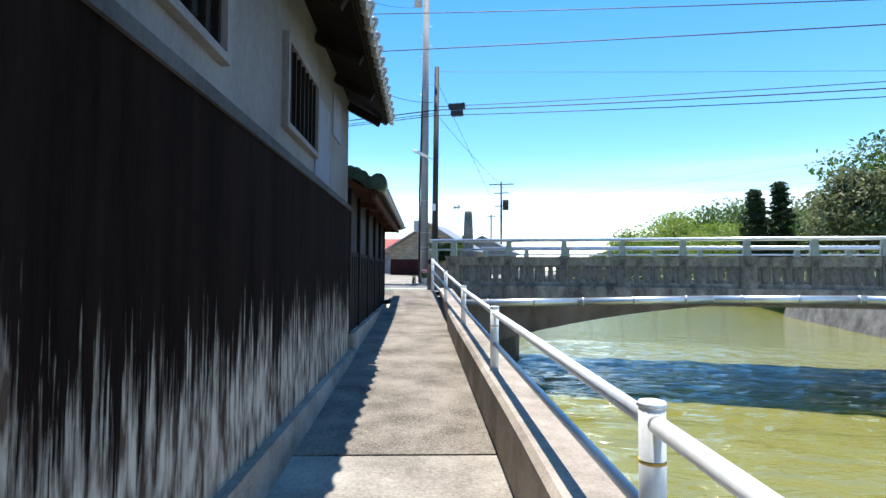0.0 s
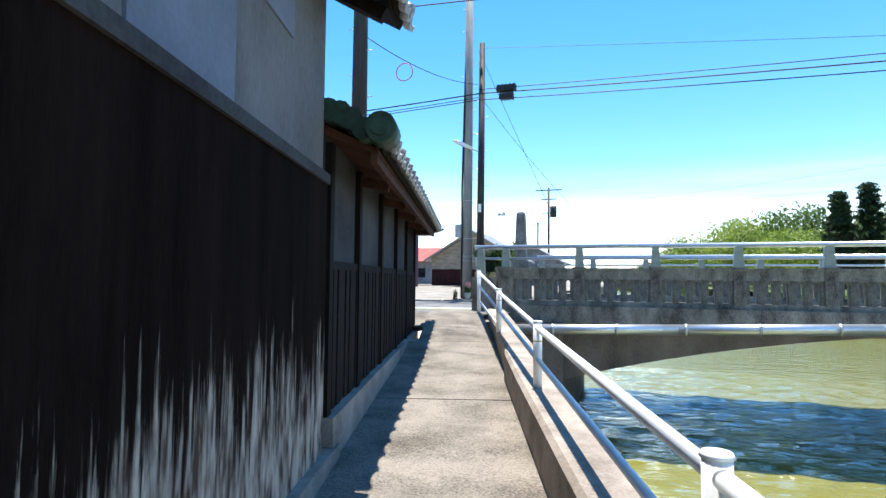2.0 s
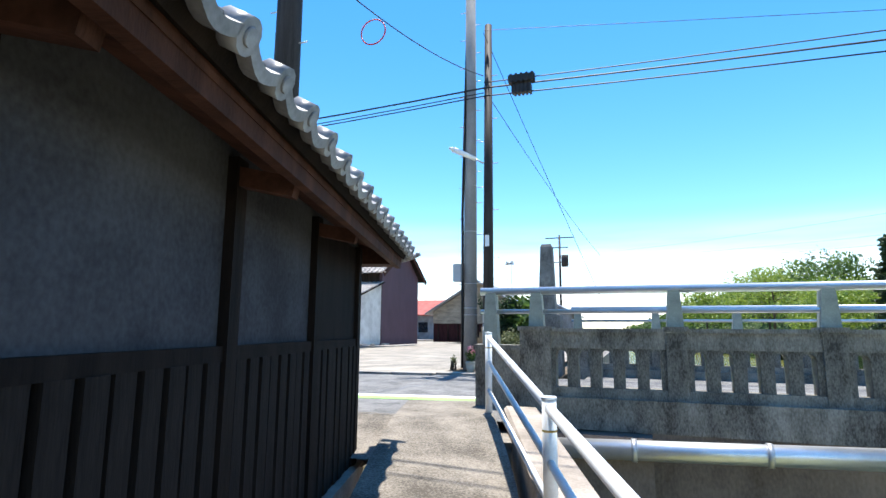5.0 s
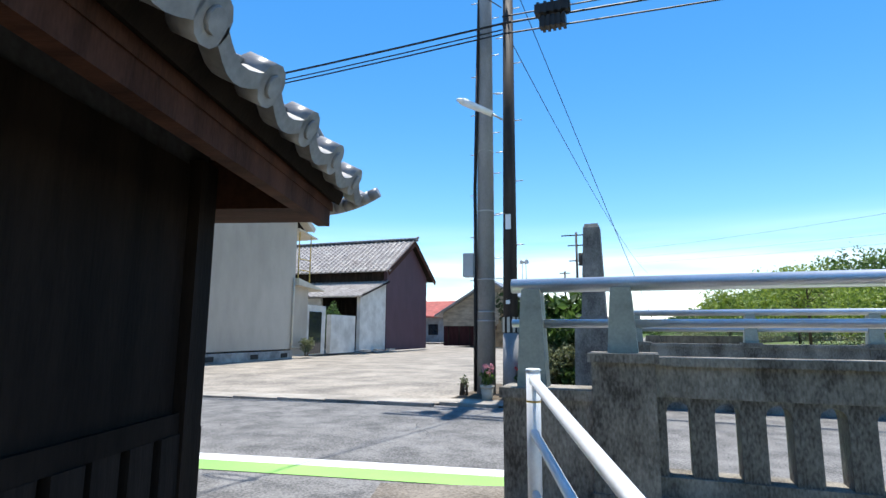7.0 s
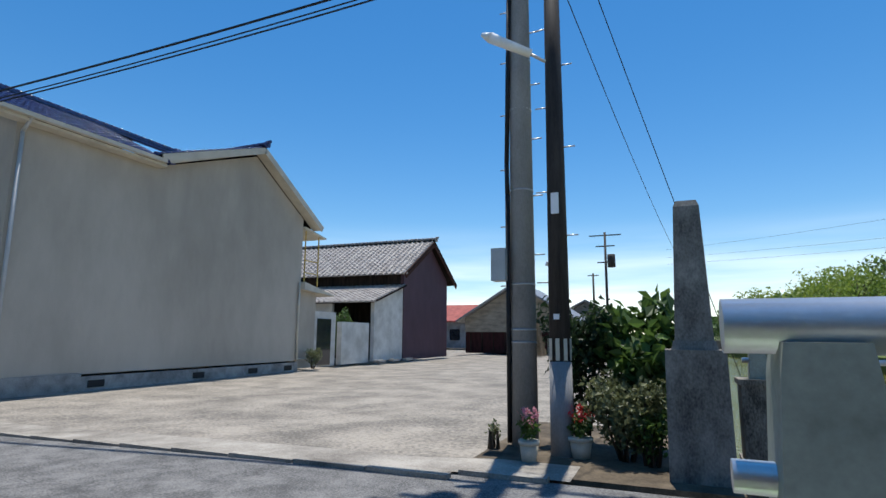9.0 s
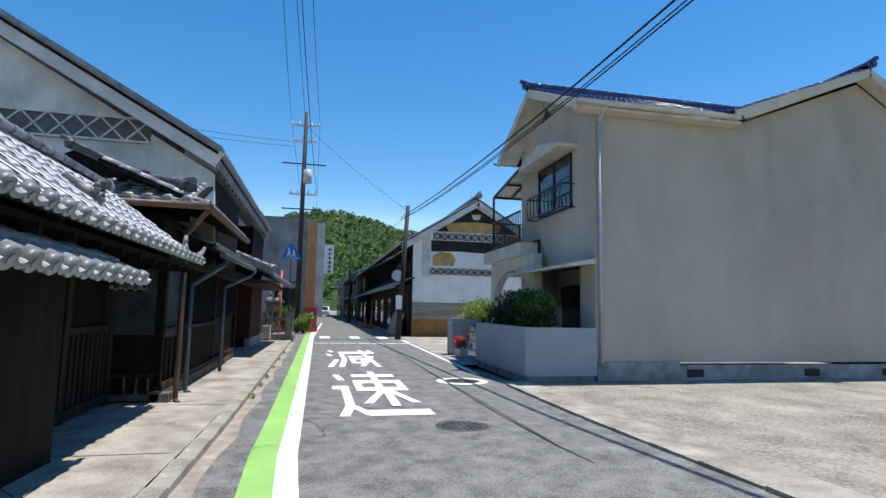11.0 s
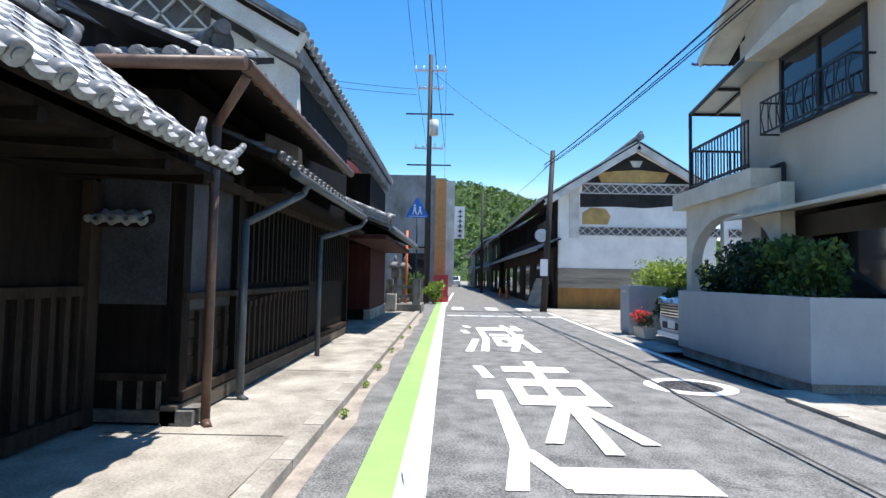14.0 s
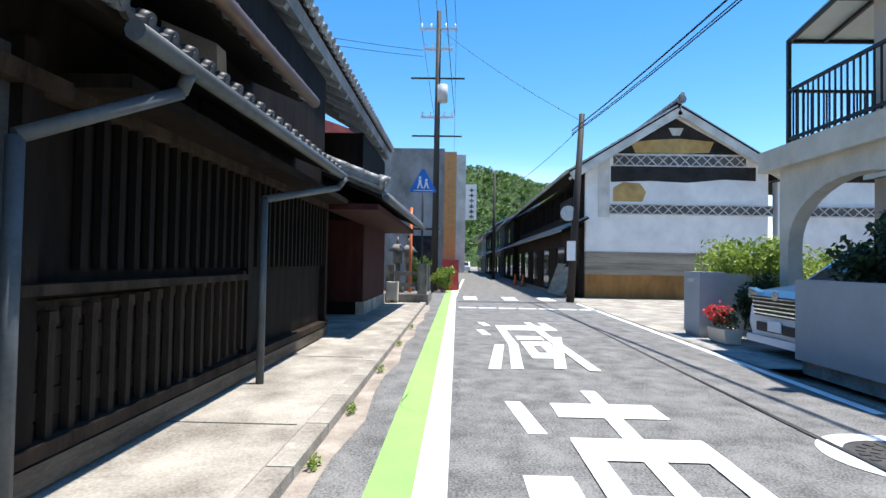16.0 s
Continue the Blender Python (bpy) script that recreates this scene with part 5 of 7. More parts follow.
# lower roofs
tile_roof(south, (-16.0, 12.45, 2.55), (-21.4, 12.45, 2.58), (0, -0.62, 0.26), 0.24, 0.2, 0.045, M_TILED)
bm = B()
cyl(bm, (-16.4, 12.55, 2.44), (-21.3, 12.55, 2.5), 0.055, seg=10)
part("gutter", bm, M_GUTG, south, "grey half-round gutter")
bm = B()
box(bm, -23.5, 11.8, 2.28, -16.8, 12.3, 2.36)
part("soffit", bm, M_DWOOD, south)
tile_roof(south, (-22.9, 12.85, 2.45), (-30.4, 13.0, 2.45), (0, -1.6, 0.62), 0.27, 0.25, 0.06)
ridge(south, (-22.95, 12.8, 2.56), (-22.95, 11.4, 3.1), 0.2, 0.2, 2)
bm = B()
cyl(bm, (-22.7, 12.95, 2.38), (-30.5, 13.1, 2.36), 0.055, seg=10)
part("gutter", bm, M_GUTG, south)
bm = B()
box(bm, -30.3, 11.9, 2.2, -22.9, 12.8, 2.3)
part("soffit", bm, M_RED, south)
bm = B()
box(bm, -30.5, FY - 0.1, 0.38, -26.76, FY + 0.06, 2.3)
box(bm, -26.82, FY - 1.0, 0.38, -26.7, FY + 0.06, 2.3)
part("red_wall", bm, M_RED, south, "oxblood boarded wall")
bm = B()
box(bm, -30.5, FY - 0.1, 0, -26.7, FY + 0.1, 0.38)
part("plinth", bm, M_SIDE, south)
bm = B()
box(bm, -23.05, FY - 0.02, 0.1, -15.2, FY + 0.11, 0.24)
part("sill_beam", bm, M_SILL, south, "grey weathered sill beam", bevel=0.015)
bm = B()
box(bm, -23.05, FY - 0.02, 0, -15.2, FY + 0.06, 0.1)
part("sill_plinth", bm, M_KERB, south, bevel=0.02)
# downpipes
for pts, m in (([(-15.05, 12.52, 3.0), (-15.3, 12.17, 2.65), (-15.3, 12.17, 0.1), (-15.2, 12.24, 0.06)], M_GUTTER), ([(-16.95, 12.55, 2.42), (-16.95, 12.5, 2.3), (-16.25, 12.1, 1.88), (-16.25, 12.1, 0.1), (-16.22, 12.18, 0.06)], M_GUTG), ([(-21.2, 12.6, 2.46), (-21.15, 12.5, 2.32), (-19.35, 12.15, 1.95), (-19.35, 12.15, 0.06)], M_GUTG)):
    bm = B()
    pipe_run(bm, pts, 0.04, 10)
    part("downpipe", bm, m, south)
# boards, posts and barred windows of the facade
for x in (-15.35, -16.55, -19.58, -22.95):
    bm = B()
    box(bm, x - 0.07, FY, 0.3, x + 0.07, FY + 0.09, 2.45)
    part("post", bm, M_DWOOD, south, bevel=0.008)
for x0, z0, z1 in ((-19.5, 1.12, 1.18), (-23.0, 0.26, 0.34), (-23.0, 2.2, 2.3)):
    bm = B()
    box(bm, x0, FY, z0, -15.3, FY + 0.12, z1)
    part("rail", bm, M_BWOOD, south, bevel=0.008)
sl = B()
box(sl, -0.026, 0, 0.3, 0.026, 0.05, 1.06)
box(sl, -0.036, -0.01, 1.03, 0.036, 0.06, 1.1)
sl = mesh_of("slat", sl, M_BWOOD)
for i in range(16):
    x = -16.75 - i * 0.178
    piece("slat", sl, south, Matrix.Translation((x + 23, FY + 0.03 - 8, -0.07 + 0.012 * i)))
for z in range(5):
    bm = B()
    box(bm, -19.5, FY - 0.01, 0.27 + z * 0.165, -15.42, FY + 0.014 + 0.008 * (z % 2), 0.425 + z * 0.165)
    part("board", bm, M_BWOOD, south)
for x in (-15.72, -16.02, -16.3):
    bm = B()
    box(bm, x - 0.03, FY, 0.26, x + 0.03, FY + 0.06, 1.0)
    part("batten", bm, M_BWOOD, south)
sl2 = B()
box(sl2, -0.03, 0, 1.25, 0.03, 0.05, 2.3)
sl2 = mesh_of("slat", sl2, M_DWOOD)
for i in range(34):
    piece("slat", sl2, south, Matrix.Translation((-17.0 - i * 0.178 + 23, FY + 0.02 - 8, 0)))
bm = B()
box(bm, -16.48, FY, 1.02, -15.42, FY + 0.02, 2.4)
part("grey_plaster", bm, M_DPLAST, south, "blue-grey stained plaster")
# end wall of the merchant house above the base stone
bm = B()
box(bm, -15.26, 11.22, 1.08, -15.235, 11.82, 2.3)
part("grey_plaster", bm, M_DPLAST, south)
bm = B()
box(bm, -15.26, 11.2, 0.1, -15.2, 11.85, 0.2)
part("sill_beam", bm, M_SILL, south, bevel=0.01)
for y in (11.45, 11.62, 11.78):
    bm = B()
    box(bm, -15.26, y, 0.2, -15.22, y + 0.03, 0.44)
    part("batten", bm, M_SILL, south)
bm = B()
box(bm, -15.27, 11.2, 0.44, -15.215, 11.85, 0.5)
part("rail", bm, M_BWOOD, south)
tile_roof(south, (-15.08, 11.2, 1.78), (-15.08, 11.7, 1.78), (-0.17, 0, 0.08), 0.12, 0.1, 0.03)

corner = thing("corner_house", "low black corner house, silvery tiled eaves coloured with sun glare", "house", (-9.5, 9, 0))
bm = B()
box(bm, -15.2, 5, 0, -5.2, 11.2, 2.35)
part("wall", bm, M_DWOOD, corner, "soot-black wall")
# The field takes the glare-coloured tile, the eave caps the plain grey one.
tile_roof(corner, (-8.3, 12.47, 2.2), (-14.9, 12.47, 2.2), (0, -1.28, 0.95), 0.26, 0.25, 0.054, roll=0.35, field=M_TILES)
ridge(corner, (-8.3, 11.15, 3.12), (-14.75, 11.15, 3.12), 0.17, 0.2, 4)
bm = B()
prism(bm, [(11.1, 3.14), (6.0, 2.25), (6.0, 2.12), (11.1, 3.0)], -14.9, -8.3, "x")
part("rear_roof", bm, M_TILE, corner)
bm = B()
prism(bm, [(6.0, 2.28), (11.1, 3.02), (12.2, 2.28)], -14.8, -14.7, "x")
part("gable_boarding", bm, M_DWOOD, corner)
bm = B()
for k in range(5):
    cyl(bm, (-14.82 - 0.055 * k, 12.43 + 0.012 * k, 2.27 + 0.006 * k * k), (-14.88 - 0.055 * k, 12.44 + 0.012 * k, 2.275 + 0.006 * (k + 1) ** 2), 0.055 - 0.006 * k, 0.05 - 0.006 * k, 10)
cyl(bm, (-14.75, 12.3, 2.34), (-14.75, 12.28, 2.44), 0.05, 0.035, 8)
cyl(bm, (-14.74, 12.28, 2.44), (-14.8, 12.28, 2.56), 0.035, 0.028, 8)
part("corner_tile", bm, M_TILE, corner, "upturned scrolled corner tile")
bm = B()
for k in range(9):
    an = k * 0.7
    cyl(bm, (-12.05 + 0.075 * math.cos(an), 12.05, 2.68 + 0.075 * math.sin(an)), (-12.05 + 0.075 * math.cos(an + 0.7), 12.08, 2.68 + 0.075 * math.sin(an + 0.7)), 0.03, seg=8)
cyl(bm, (-12.0, 11.75, 2.78), (-12.05, 12.1, 2.54), 0.05, seg=10)
part("descending_ridge", bm, M_TILED, corner, "dark scrolled end of a descending ridge")
bm = B()
box(bm, -14.85, 11.2, 2.08, -8.3, 12.36, 2.13)
part("soffit", bm, M_DWOOD, corner)
for i in range(12):
    bm = B()
    x = -8.6 - i * 0.55
    beam(bm, (x, 12.38, 2.05), (x, 11.2, 2.12), 0.06, 0.07)
    part("rafter", bm, M_DWOOD, corner)
tile_roof(corner, (-4.6, 12.55, 1.78), (-11.9, 12.55, 1.78), (0, -0.95, 0.5), 0.26, 0.25, 0.065)
ridge(corner, (-4.7, 11.75, 2.24), (-11.7, 11.75, 2.24), 0.24, 0.24, 4)
bm = B()
box(bm, -11.8, 11.55, 0, -4.7, 11.95, 1.85)
part("street_wall", bm, M_DWOOD, corner)
for x in (-15.1, -13.6, -12.0):
    bm = B()
    box(bm, x - 0.07, 11.2, 0.0, x + 0.07, 11.29, 2.1)
    part("post", bm, M_BWOOD, corner, bevel=0.008)
bm = B()
box(bm, -15.15, 11.2, 0.12, -12.0, 11.3, 0.24)
box(bm, -15.15, 11.2, 1.15, -12.0, 11.26, 1.23)
part("rail", bm, M_BWOOD, corner, bevel=0.008)
for i in range(9):
    bm = B()
    x = -13.75 - i * 0.16
    box(bm, x - 0.03, 11.2, 0.24, x + 0.03, 11.245, 1.15)
    part("slat", bm, M_BWOOD, corner)
bm = B()
box(bm, -15.5, 11.84, 0.05, -15.2, 12.1, 0.2)
solid("base_stone", bm, M_STONE, "squared granite base stone by the wall", "stone", bevel=0.02)

# sidewalk on the shaded side
walk_side = [-31 + 0.9 * i for i in range(27)]
strip("sidewalk", walk_side, lambda x: (11.1, 12.985 if x < -5 else 12.6), M_SIDE, "cracked pale concrete sidewalk", "pavement", lift=0.075)
KE = B()
box(KE, 0, -0.05, -0.12, 0.885, 0.12, 0.088)
KE = mesh_of("kerb_stone", KE, M_SIDE, bevel=0.015)
side_kerb = thing("sidewalk_kerb", "pale concrete kerb stones edging the sidewalk", "kerb", (-18, 13.0, 0), kind="structure")
for i in range(27):
    x = -31.5 + i * 0.9
    piece("kerb_stone", KE, side_kerb, Matrix.Translation((x + 18, 0.05, gz(x))))
# dirt and weeds gathered along the kerb
strip("gutter_dirt", [-31 + 0.9 * i for i in range(27)], lambda x: (13.15, 13.34 + 0.05 * math.sin(x * 2.3)), M_KERB, "tan grit gathered along the kerb", "road edge", lift=0.004)
random.seed(21)
for x in (-15.9, -17.3, -18.6, -20.4, -22.5, -24.8):
    wb = B()
    leaves(wb, (x, 13.24, gz(x) + 0.05), (0.14, 0.06, 0.05), 40, 0.045)
    solid("weeds", wb, M_LEAFY, "small tuft of weeds in the gutter", "weeds", "gutter weeds", kind="stuff")
# painted lines
def bend(x):
    return float(np.interp(x, [-12, -9, -6.6, -4.1, -2, 20], [0, 0.12, 0.38, 0.75, 0.95, 1.0]))


XL = XS[20:] + [-2.5, -2, 0, 4, 10, 20]
strip("green_line", XL, lambda x: (13.62 + bend(x), 13.90 + bend(x)), M_GREEN, "green painted shoulder line, cracked", "road marking", lift=0.005)
strip("white_line", XL, lambda x: (13.90 + bend(x), 14.10 + bend(x)), M_WHITE, "white painted edge line", "road marking", lift=0.006)

def gz_strip(bm, poly, lift=0.007):
    face(bm, [(x, y, gz(x) + lift) for x, y in poly])


def stroke(bm, a, b, w0, w1=None, lift=0.007):
    """One painted stroke between two points of the road; widths in metres."""
    a, b = Vector(a), Vector(b)
    d = (b - a).normalized()
    n = Vector((-d.y, d.x))
    w1 = w1 or w0
    gz_strip(bm, [a + n * w0 / 2, b + n * w1 / 2, b - n * w1 / 2, a - n * w0 / 2], lift)


def brush(bm, a, b, lift):
    """One stroke of a road word: cut square across the street, drawn out along it."""
    (ax, ay), (bx, by) = a, b
    if abs(ax - bx) > abs(ay - by):
        gz_strip(bm, [(ax, ay - 0.077), (bx, by - 0.077), (bx, by + 0.077), (ax, ay + 0.077)], lift)
    else:
        gz_strip(bm, [(ax - 0.24, ay), (bx - 0.24, by), (bx + 0.24, by), (ax + 0.24, ay)], lift)


def road_word(name, label, strokes):
    word = thing(name, label, "road marking", (strokes[0][0], strokes[0][1], gz(strokes[0][0])))
    for k, (x0, y0, x1, y1) in enumerate(strokes):
        bm = B()
        brush(bm, (x0, y0), (x1, y1), 0.006 + 0.0006 * k)
        part("stroke", bm, M_WHITE, word)
    return word


# the two words read away from the river: reduce, speed
SOKU = [(-19.15, 14.69, -18.15, 14.79), (-17.05, 14.57, -17.05, 14.88), (-17.2, 14.81, -15.0, 14.81), (-15.05, 14.81, -14.15, 14.68), (-15.0, 14.84, -14.2, 15.08),
        (-14.37, 15.04, -14.37, 16.0), (-18.87, 15.04, -18.87, 16.0), (-19.65, 15.53, -16.5, 15.48), (-17.82, 15.02, -17.82, 16.02), (-16.78, 15.02, -16.78, 16.0),
        (-18.0, 15.09, -16.6, 15.09), (-18.0, 15.94, -16.6, 15.92), (-16.5, 15.47, -15.17, 15.11), (-16.45, 15.56, -14.9, 15.53), (-16.5, 15.62, -15.17, 15.91)]
GEN = [(-26.3, 14.69, -25.6, 14.8), (-24.9, 14.61, -24.1, 14.71), (-22.88, 14.85, -20.77, 14.63), (-25.5, 14.98, -25.5, 16.17), (-25.15, 14.98, -25.15, 16.18),
       (-25.3, 15.06, -22.8, 15.08), (-22.85, 15.08, -20.8, 14.92), (-23.75, 15.22, -23.75, 15.69), (-23.05, 15.25, -23.05, 15.73), (-21.85, 15.26, -21.85, 15.62),
       (-23.2, 15.31, -21.6, 15.30), (-23.2, 15.61, -21.6, 15.58), (-26.4, 15.75, -20.75, 15.89), (-23.9, 15.98, -20.83, 15.47), (-26.3, 16.05, -25.35, 16.07)]
road_word("road_word", "white painted road word for speed, elongated strokes", SOKU)
road_word("road_word", "white painted road word for reduce, elongated strokes", GEN)
marks = thing("crossing_marking", "white crossing bars and edge lines on asphalt", "road marking", (-30.3, 16, 0))
BARS = [[(-30.2, 14.2 + y * 0.6), (-30.5, 14.2 + y * 0.6), (-30.5, 14.72 + y * 0.6), (-30.2, 14.72 + y * 0.6)] for y in range(7)]
BARS += [[(-34, y), (-36, y), (-36, y + 0.5), (-34, y + 0.5)] for y in (14.4, 15.9, 17.3)]
BARS += [[(-33, 13.9), (-60, 14.6), (-60, 14.75), (-33, 14.05)], [(-19, 18.0), (-33, 18.25), (-33, 18.37), (-19, 18.12)]]
for bar in BARS:
    bm = B()
    gz_strip(bm, bar)
    part("bar", bm, M_WHITE, marks)
bm = B()
for a, b in (((-60, 17.2), (-34, 17.1)), ((-34, 17.1), (-21, 17.0)), ((-21, 17.0), (-12, 16.95)), ((-12, 16.95), (-4.5, 17.3))):
    stroke(bm, a, b, 0.035)
solid("tar_seam", bm, M_TAR, "dark tarred repair seam along the asphalt", "road marking")

crk = random.Random(11)
bm = B()
for k in range(26):
    x, y = crk.uniform(-30, -5), crk.choice((crk.uniform(13.4, 17.8), crk.uniform(13.5, 14.1)))
    an = crk.uniform(0, 6.3)
    for j in range(crk.randint(4, 12)):
        nx, ny = x + math.cos(an) * 0.22, y + math.sin(an) * 0.22
        if not (13.1 < ny < 17.9):
            break
        stroke(bm, (x, y), (nx, ny), crk.uniform(0.003, 0.008), None, 0.021)
        x, y, an = nx, ny, an + crk.uniform(-0.7, 0.7)
solid("road_cracks", bm, M_TAR, "fine dark cracks wandering over the asphalt", "road crack", kind="stuff")
bm = B()
for k in range(9):
    x, y = crk.uniform(-28, -9), crk.uniform(12.0, 12.7)
    an = crk.uniform(0, 6.3)
    for j in range(9):
        nx, ny = x + math.cos(an) * 0.16, y + math.sin(an) * 0.16
        if not (11.9 < ny < 12.9):
            break
        face(bm, [(x, y - 0.006, gz(x) + 0.079), (nx, ny - 0.006, gz(nx) + 0.079), (nx, ny + 0.006, gz(nx) + 0.079), (x, y + 0.006, gz(x) + 0.079)])
        x, y, an = nx, ny, an + crk.uniform(-0.7, 0.7)
for x in range(-30, -8, 3):
    face(bm, [(x, 11.5, gz(x) + 0.078), (x + 0.018, 11.5, gz(x) + 0.078), (x + 0.018, 12.93, gz(x) + 0.078), (x, 12.93, gz(x) + 0.078)])
solid("sidewalk_cracks", bm, M_TAR, "dark cracks and slab joints in the sidewalk", "pavement crack", kind="stuff")


def manhole(x, y, r, ring):
    z = gz(x)
    m = thing("manhole", "patterned cast-iron manhole cover in the road", "manhole", (x, y, z))
    bm = B()
    cyl(bm, (x, y, z - 0.02), (x, y, z + 0.008), r, seg=32)
    c = part("cover", bm, M_IRON, m)
    bm = B()
    for k in range(3):
        rr = r * (0.3 + 0.22 * k)
        num = 6 + 6 * k
        for i in range(num):
            a = i * math.tau / num
            box(bm, -0.03, -0.02, 0, 0.03, 0.02, 0.006, Matrix.Translation((x + rr * math.cos(a), y + rr * math.sin(a), z + 0.008)) @ Matrix.Rotation(a, 4, "Z"))
    part("studs", bm, M_IRON, c)
    bm = B()
    inner, outer = [], []
    for i in range(40):
        a = i * math.tau / 40
        inner.append(bm.verts.new((x + r * 1.01 * math.cos(a), y + r * 1.01 * math.sin(a), z + 0.010)))
        outer.append(bm.verts.new((x + r * ring * math.cos(a), y + r * ring * math.sin(a), z + 0.007)))
    for i in range(40):
        bm.faces.new((inner[i], inner[(i + 1) % 40], outer[(i + 1) % 40], outer[i]))
    part("ring", bm, M_WHITE if ring > 1.2 else M_IRON, m)


manhole(-13.27, 16.17, 0.33, 1.08)
manhole(-17.79, 17.36, 0.39, 1.45)
bm = B()
for i in range(22):
    box(bm, -33.2 , 14.2 + i * 0.14, -0.01, -32.8, 14.29 + i * 0.14, 0.012)
solid("drain_grating", bm, M_IRON, "iron drain grating across the road", "grating")

# ---------------------------------------------------------------- poles and wires
def pole(name, label, x, y, z, h, r0, r1, m, lean=(0, 0), steps=0, s0=2.0, gap=0.42):
    p = thing(name, label, "utility pole", (x, y, z))
    bm = B()
    cyl(bm, (x, y, z - 0.3), (x + lean[0], y + lean[1], z + h), r0, r1, 18)
    part("shaft", bm, m, p)
    for i in range(steps):
        f = (s0 + i * gap) / h
        cx, cy, r = x + lean[0] * f, y + lean[1] * f, r0 + (r1 - r0) * f
        bm = B()
        sd = 1 if i % 2 else -1
        cyl(bm, (cx + sd * r * 0.8, cy, z + f * h), (cx + sd * (r + 0.13), cy, z + f * h), 0.009, seg=6)
        part("step_bolt", bm, M_STEEL, p)
    return p


P1 = pole("utility_pole", "grey concrete utility pole with step bolts and bands", -5.5, 19.45, 0.15, 12.6, 0.16, 0.11, M_PGREY, (-0.12, 0.5), 22, 1.9, 0.38)
for z in (1.2, 1.35, 1.9, 3.1, 4.2, 4.9, 6.2):
    bm = B()
    f = z / 11.5
    cyl(bm, (-5.5 - 0.12 * f, 19.45 + 0.5 * f, 0.15 + z), (-5.5 - 0.12 * f, 19.45 + 0.5 * f, 0.17 + z), 0.165 - 0.045 * f, seg=18)
    part("band", bm, M_STEEL, P1)
bm = B()
pipe_run(bm, [(-5.67, 19.4, 0.2), (-5.68, 19.45, 3.2), (-5.7, 19.5, 3.6), (-5.66, 19.55, 6), (-5.66, 19.8, 9)], 0.03, 6)
part("cable", bm, M_WIRE, P1)
bm = B()
box(bm, -5.86, 19.3, 2.1, -5.68, 19.5, 2.5)
part("meter_box", bm, M_PLASTIC, P1, "grey meter box", bevel=0.015)
P2 = pole("utility_pole", "dark creosoted pole with lamp and warning stripes", -5.08, 19.05, 0.15, 8.2, 0.125, 0.085, M_PDARK, (-0.1, 0.55), 10, 1.9, 0.55)
bm = B()
cyl(bm, (-5.08, 19.05, 0.1), (-5.095, 19.13, 1.15), 0.13, 0.124, 18)
part("sleeve", bm, M_PGREY, P2)
for i in range(9):
    a = i * math.tau / 9
    bm = B()
    box(bm, -0.022, -0.003, 0, 0.022, 0.003, 0.24, Matrix.Translation((-5.1 + 0.128 * math.sin(a), 19.13 - 0.128 * math.cos(a), 1.17)) @ Matrix.Rotation(a, 4, "Z"))
    part("warning_stripe", bm, M_TRIM, P2)
bm = B()
box(bm, -5.16, 19.12, 2.85, -5.07, 19.135, 3.1)
part("number_plate", bm, M_SIGNW, P2)
bm = B()
box(bm, -5.14, 19.02, 1.62, -5.08, 19.05, 1.68)
part("tag", bm, M_SIGNW, P2)
for z, w in ((11.3, 0.7), (12.1, 0.9)):
    bm = B()
    box(bm, -5.62 - w, 19.9, z, -5.62 + w, 19.99, z + 0.09)
    part("crossarm", bm, M_STEEL, P1)
bm = B()
cyl(bm, (-5.95, 19.95, 10.95), (-5.95, 19.95, 11.3), 0.15, seg=12)
part("transformer", bm, M_PLASTIC, P1)
P1.location += Vector((-0.06, 0.2, 0))
P2.location += Vector((0.02, 0.25, 0))
lamp = thing("street_lamp", "slim white tube street lamp on the pole", "street lamp", (-5.2, 19.35, 4.75))
bm = B()
cyl(bm, (-5.15, 19.3, 4.72), (-5.35, 19.2, 4.83), 0.02, seg=8)
part("arm", bm, M_STEEL, lamp)
bm = B()
cyl(bm, (-5.3, 19.2, 4.8), (-5.75, 19.0, 5.0), 0.05, 0.065, 12)
cyl(bm, (-5.75, 19.0, 5.0), (-5.85, 18.96, 5.04), 0.065, 0.02, 12)
part("tube_housing", bm, M_WRAIL, lamp)
box1 = thing("cable_closure", "black telephone cable closures hung on wires", "cable box", (-4.3, 19.5, 6.5))
for z0, w in ((6.62, 0.30), (6.36, 0.22)):
    bm = B()
    box(bm, -4.3 - w, 19.42, z0, -4.3 + w, 19.58, z0 + 0.16)
    cl = part("closure", bm, M_BMETAL, box1, bevel=0.01)
    for i in range(5):
        bm = B()
        box(bm, -4.3 - w + 0.04 + i * w * 0.4, 19.4, z0 - 0.03, -4.3 - w + 0.09 + i * w * 0.4, 19.6, z0 + 0.18)
        part("rib", bm, M_BMETAL, cl)
P3 = pole("utility_pole", "thick dark steel pole with bands at the corner", -6.17, 13.36, 0.1, 11, 0.185, 0.13, M_PDARK, (0, 0), 8, 4, 0.5)
for z in (0.5, 1.0, 1.08, 2.2):
    bm = B()
    cyl(bm, (-6.17, 13.36, 0.1 + z), (-6.17, 13.36, 0.15 + z), 0.192, seg=18)
    part("band", bm, M_STEEL, P3)
bm = B()
pipe_run(bm, [(-6.01, 13.25, 0.1), (-6.02, 13.26, 4)], 0.014, 6)
part("cable", bm, M_PLASTIC, P3)
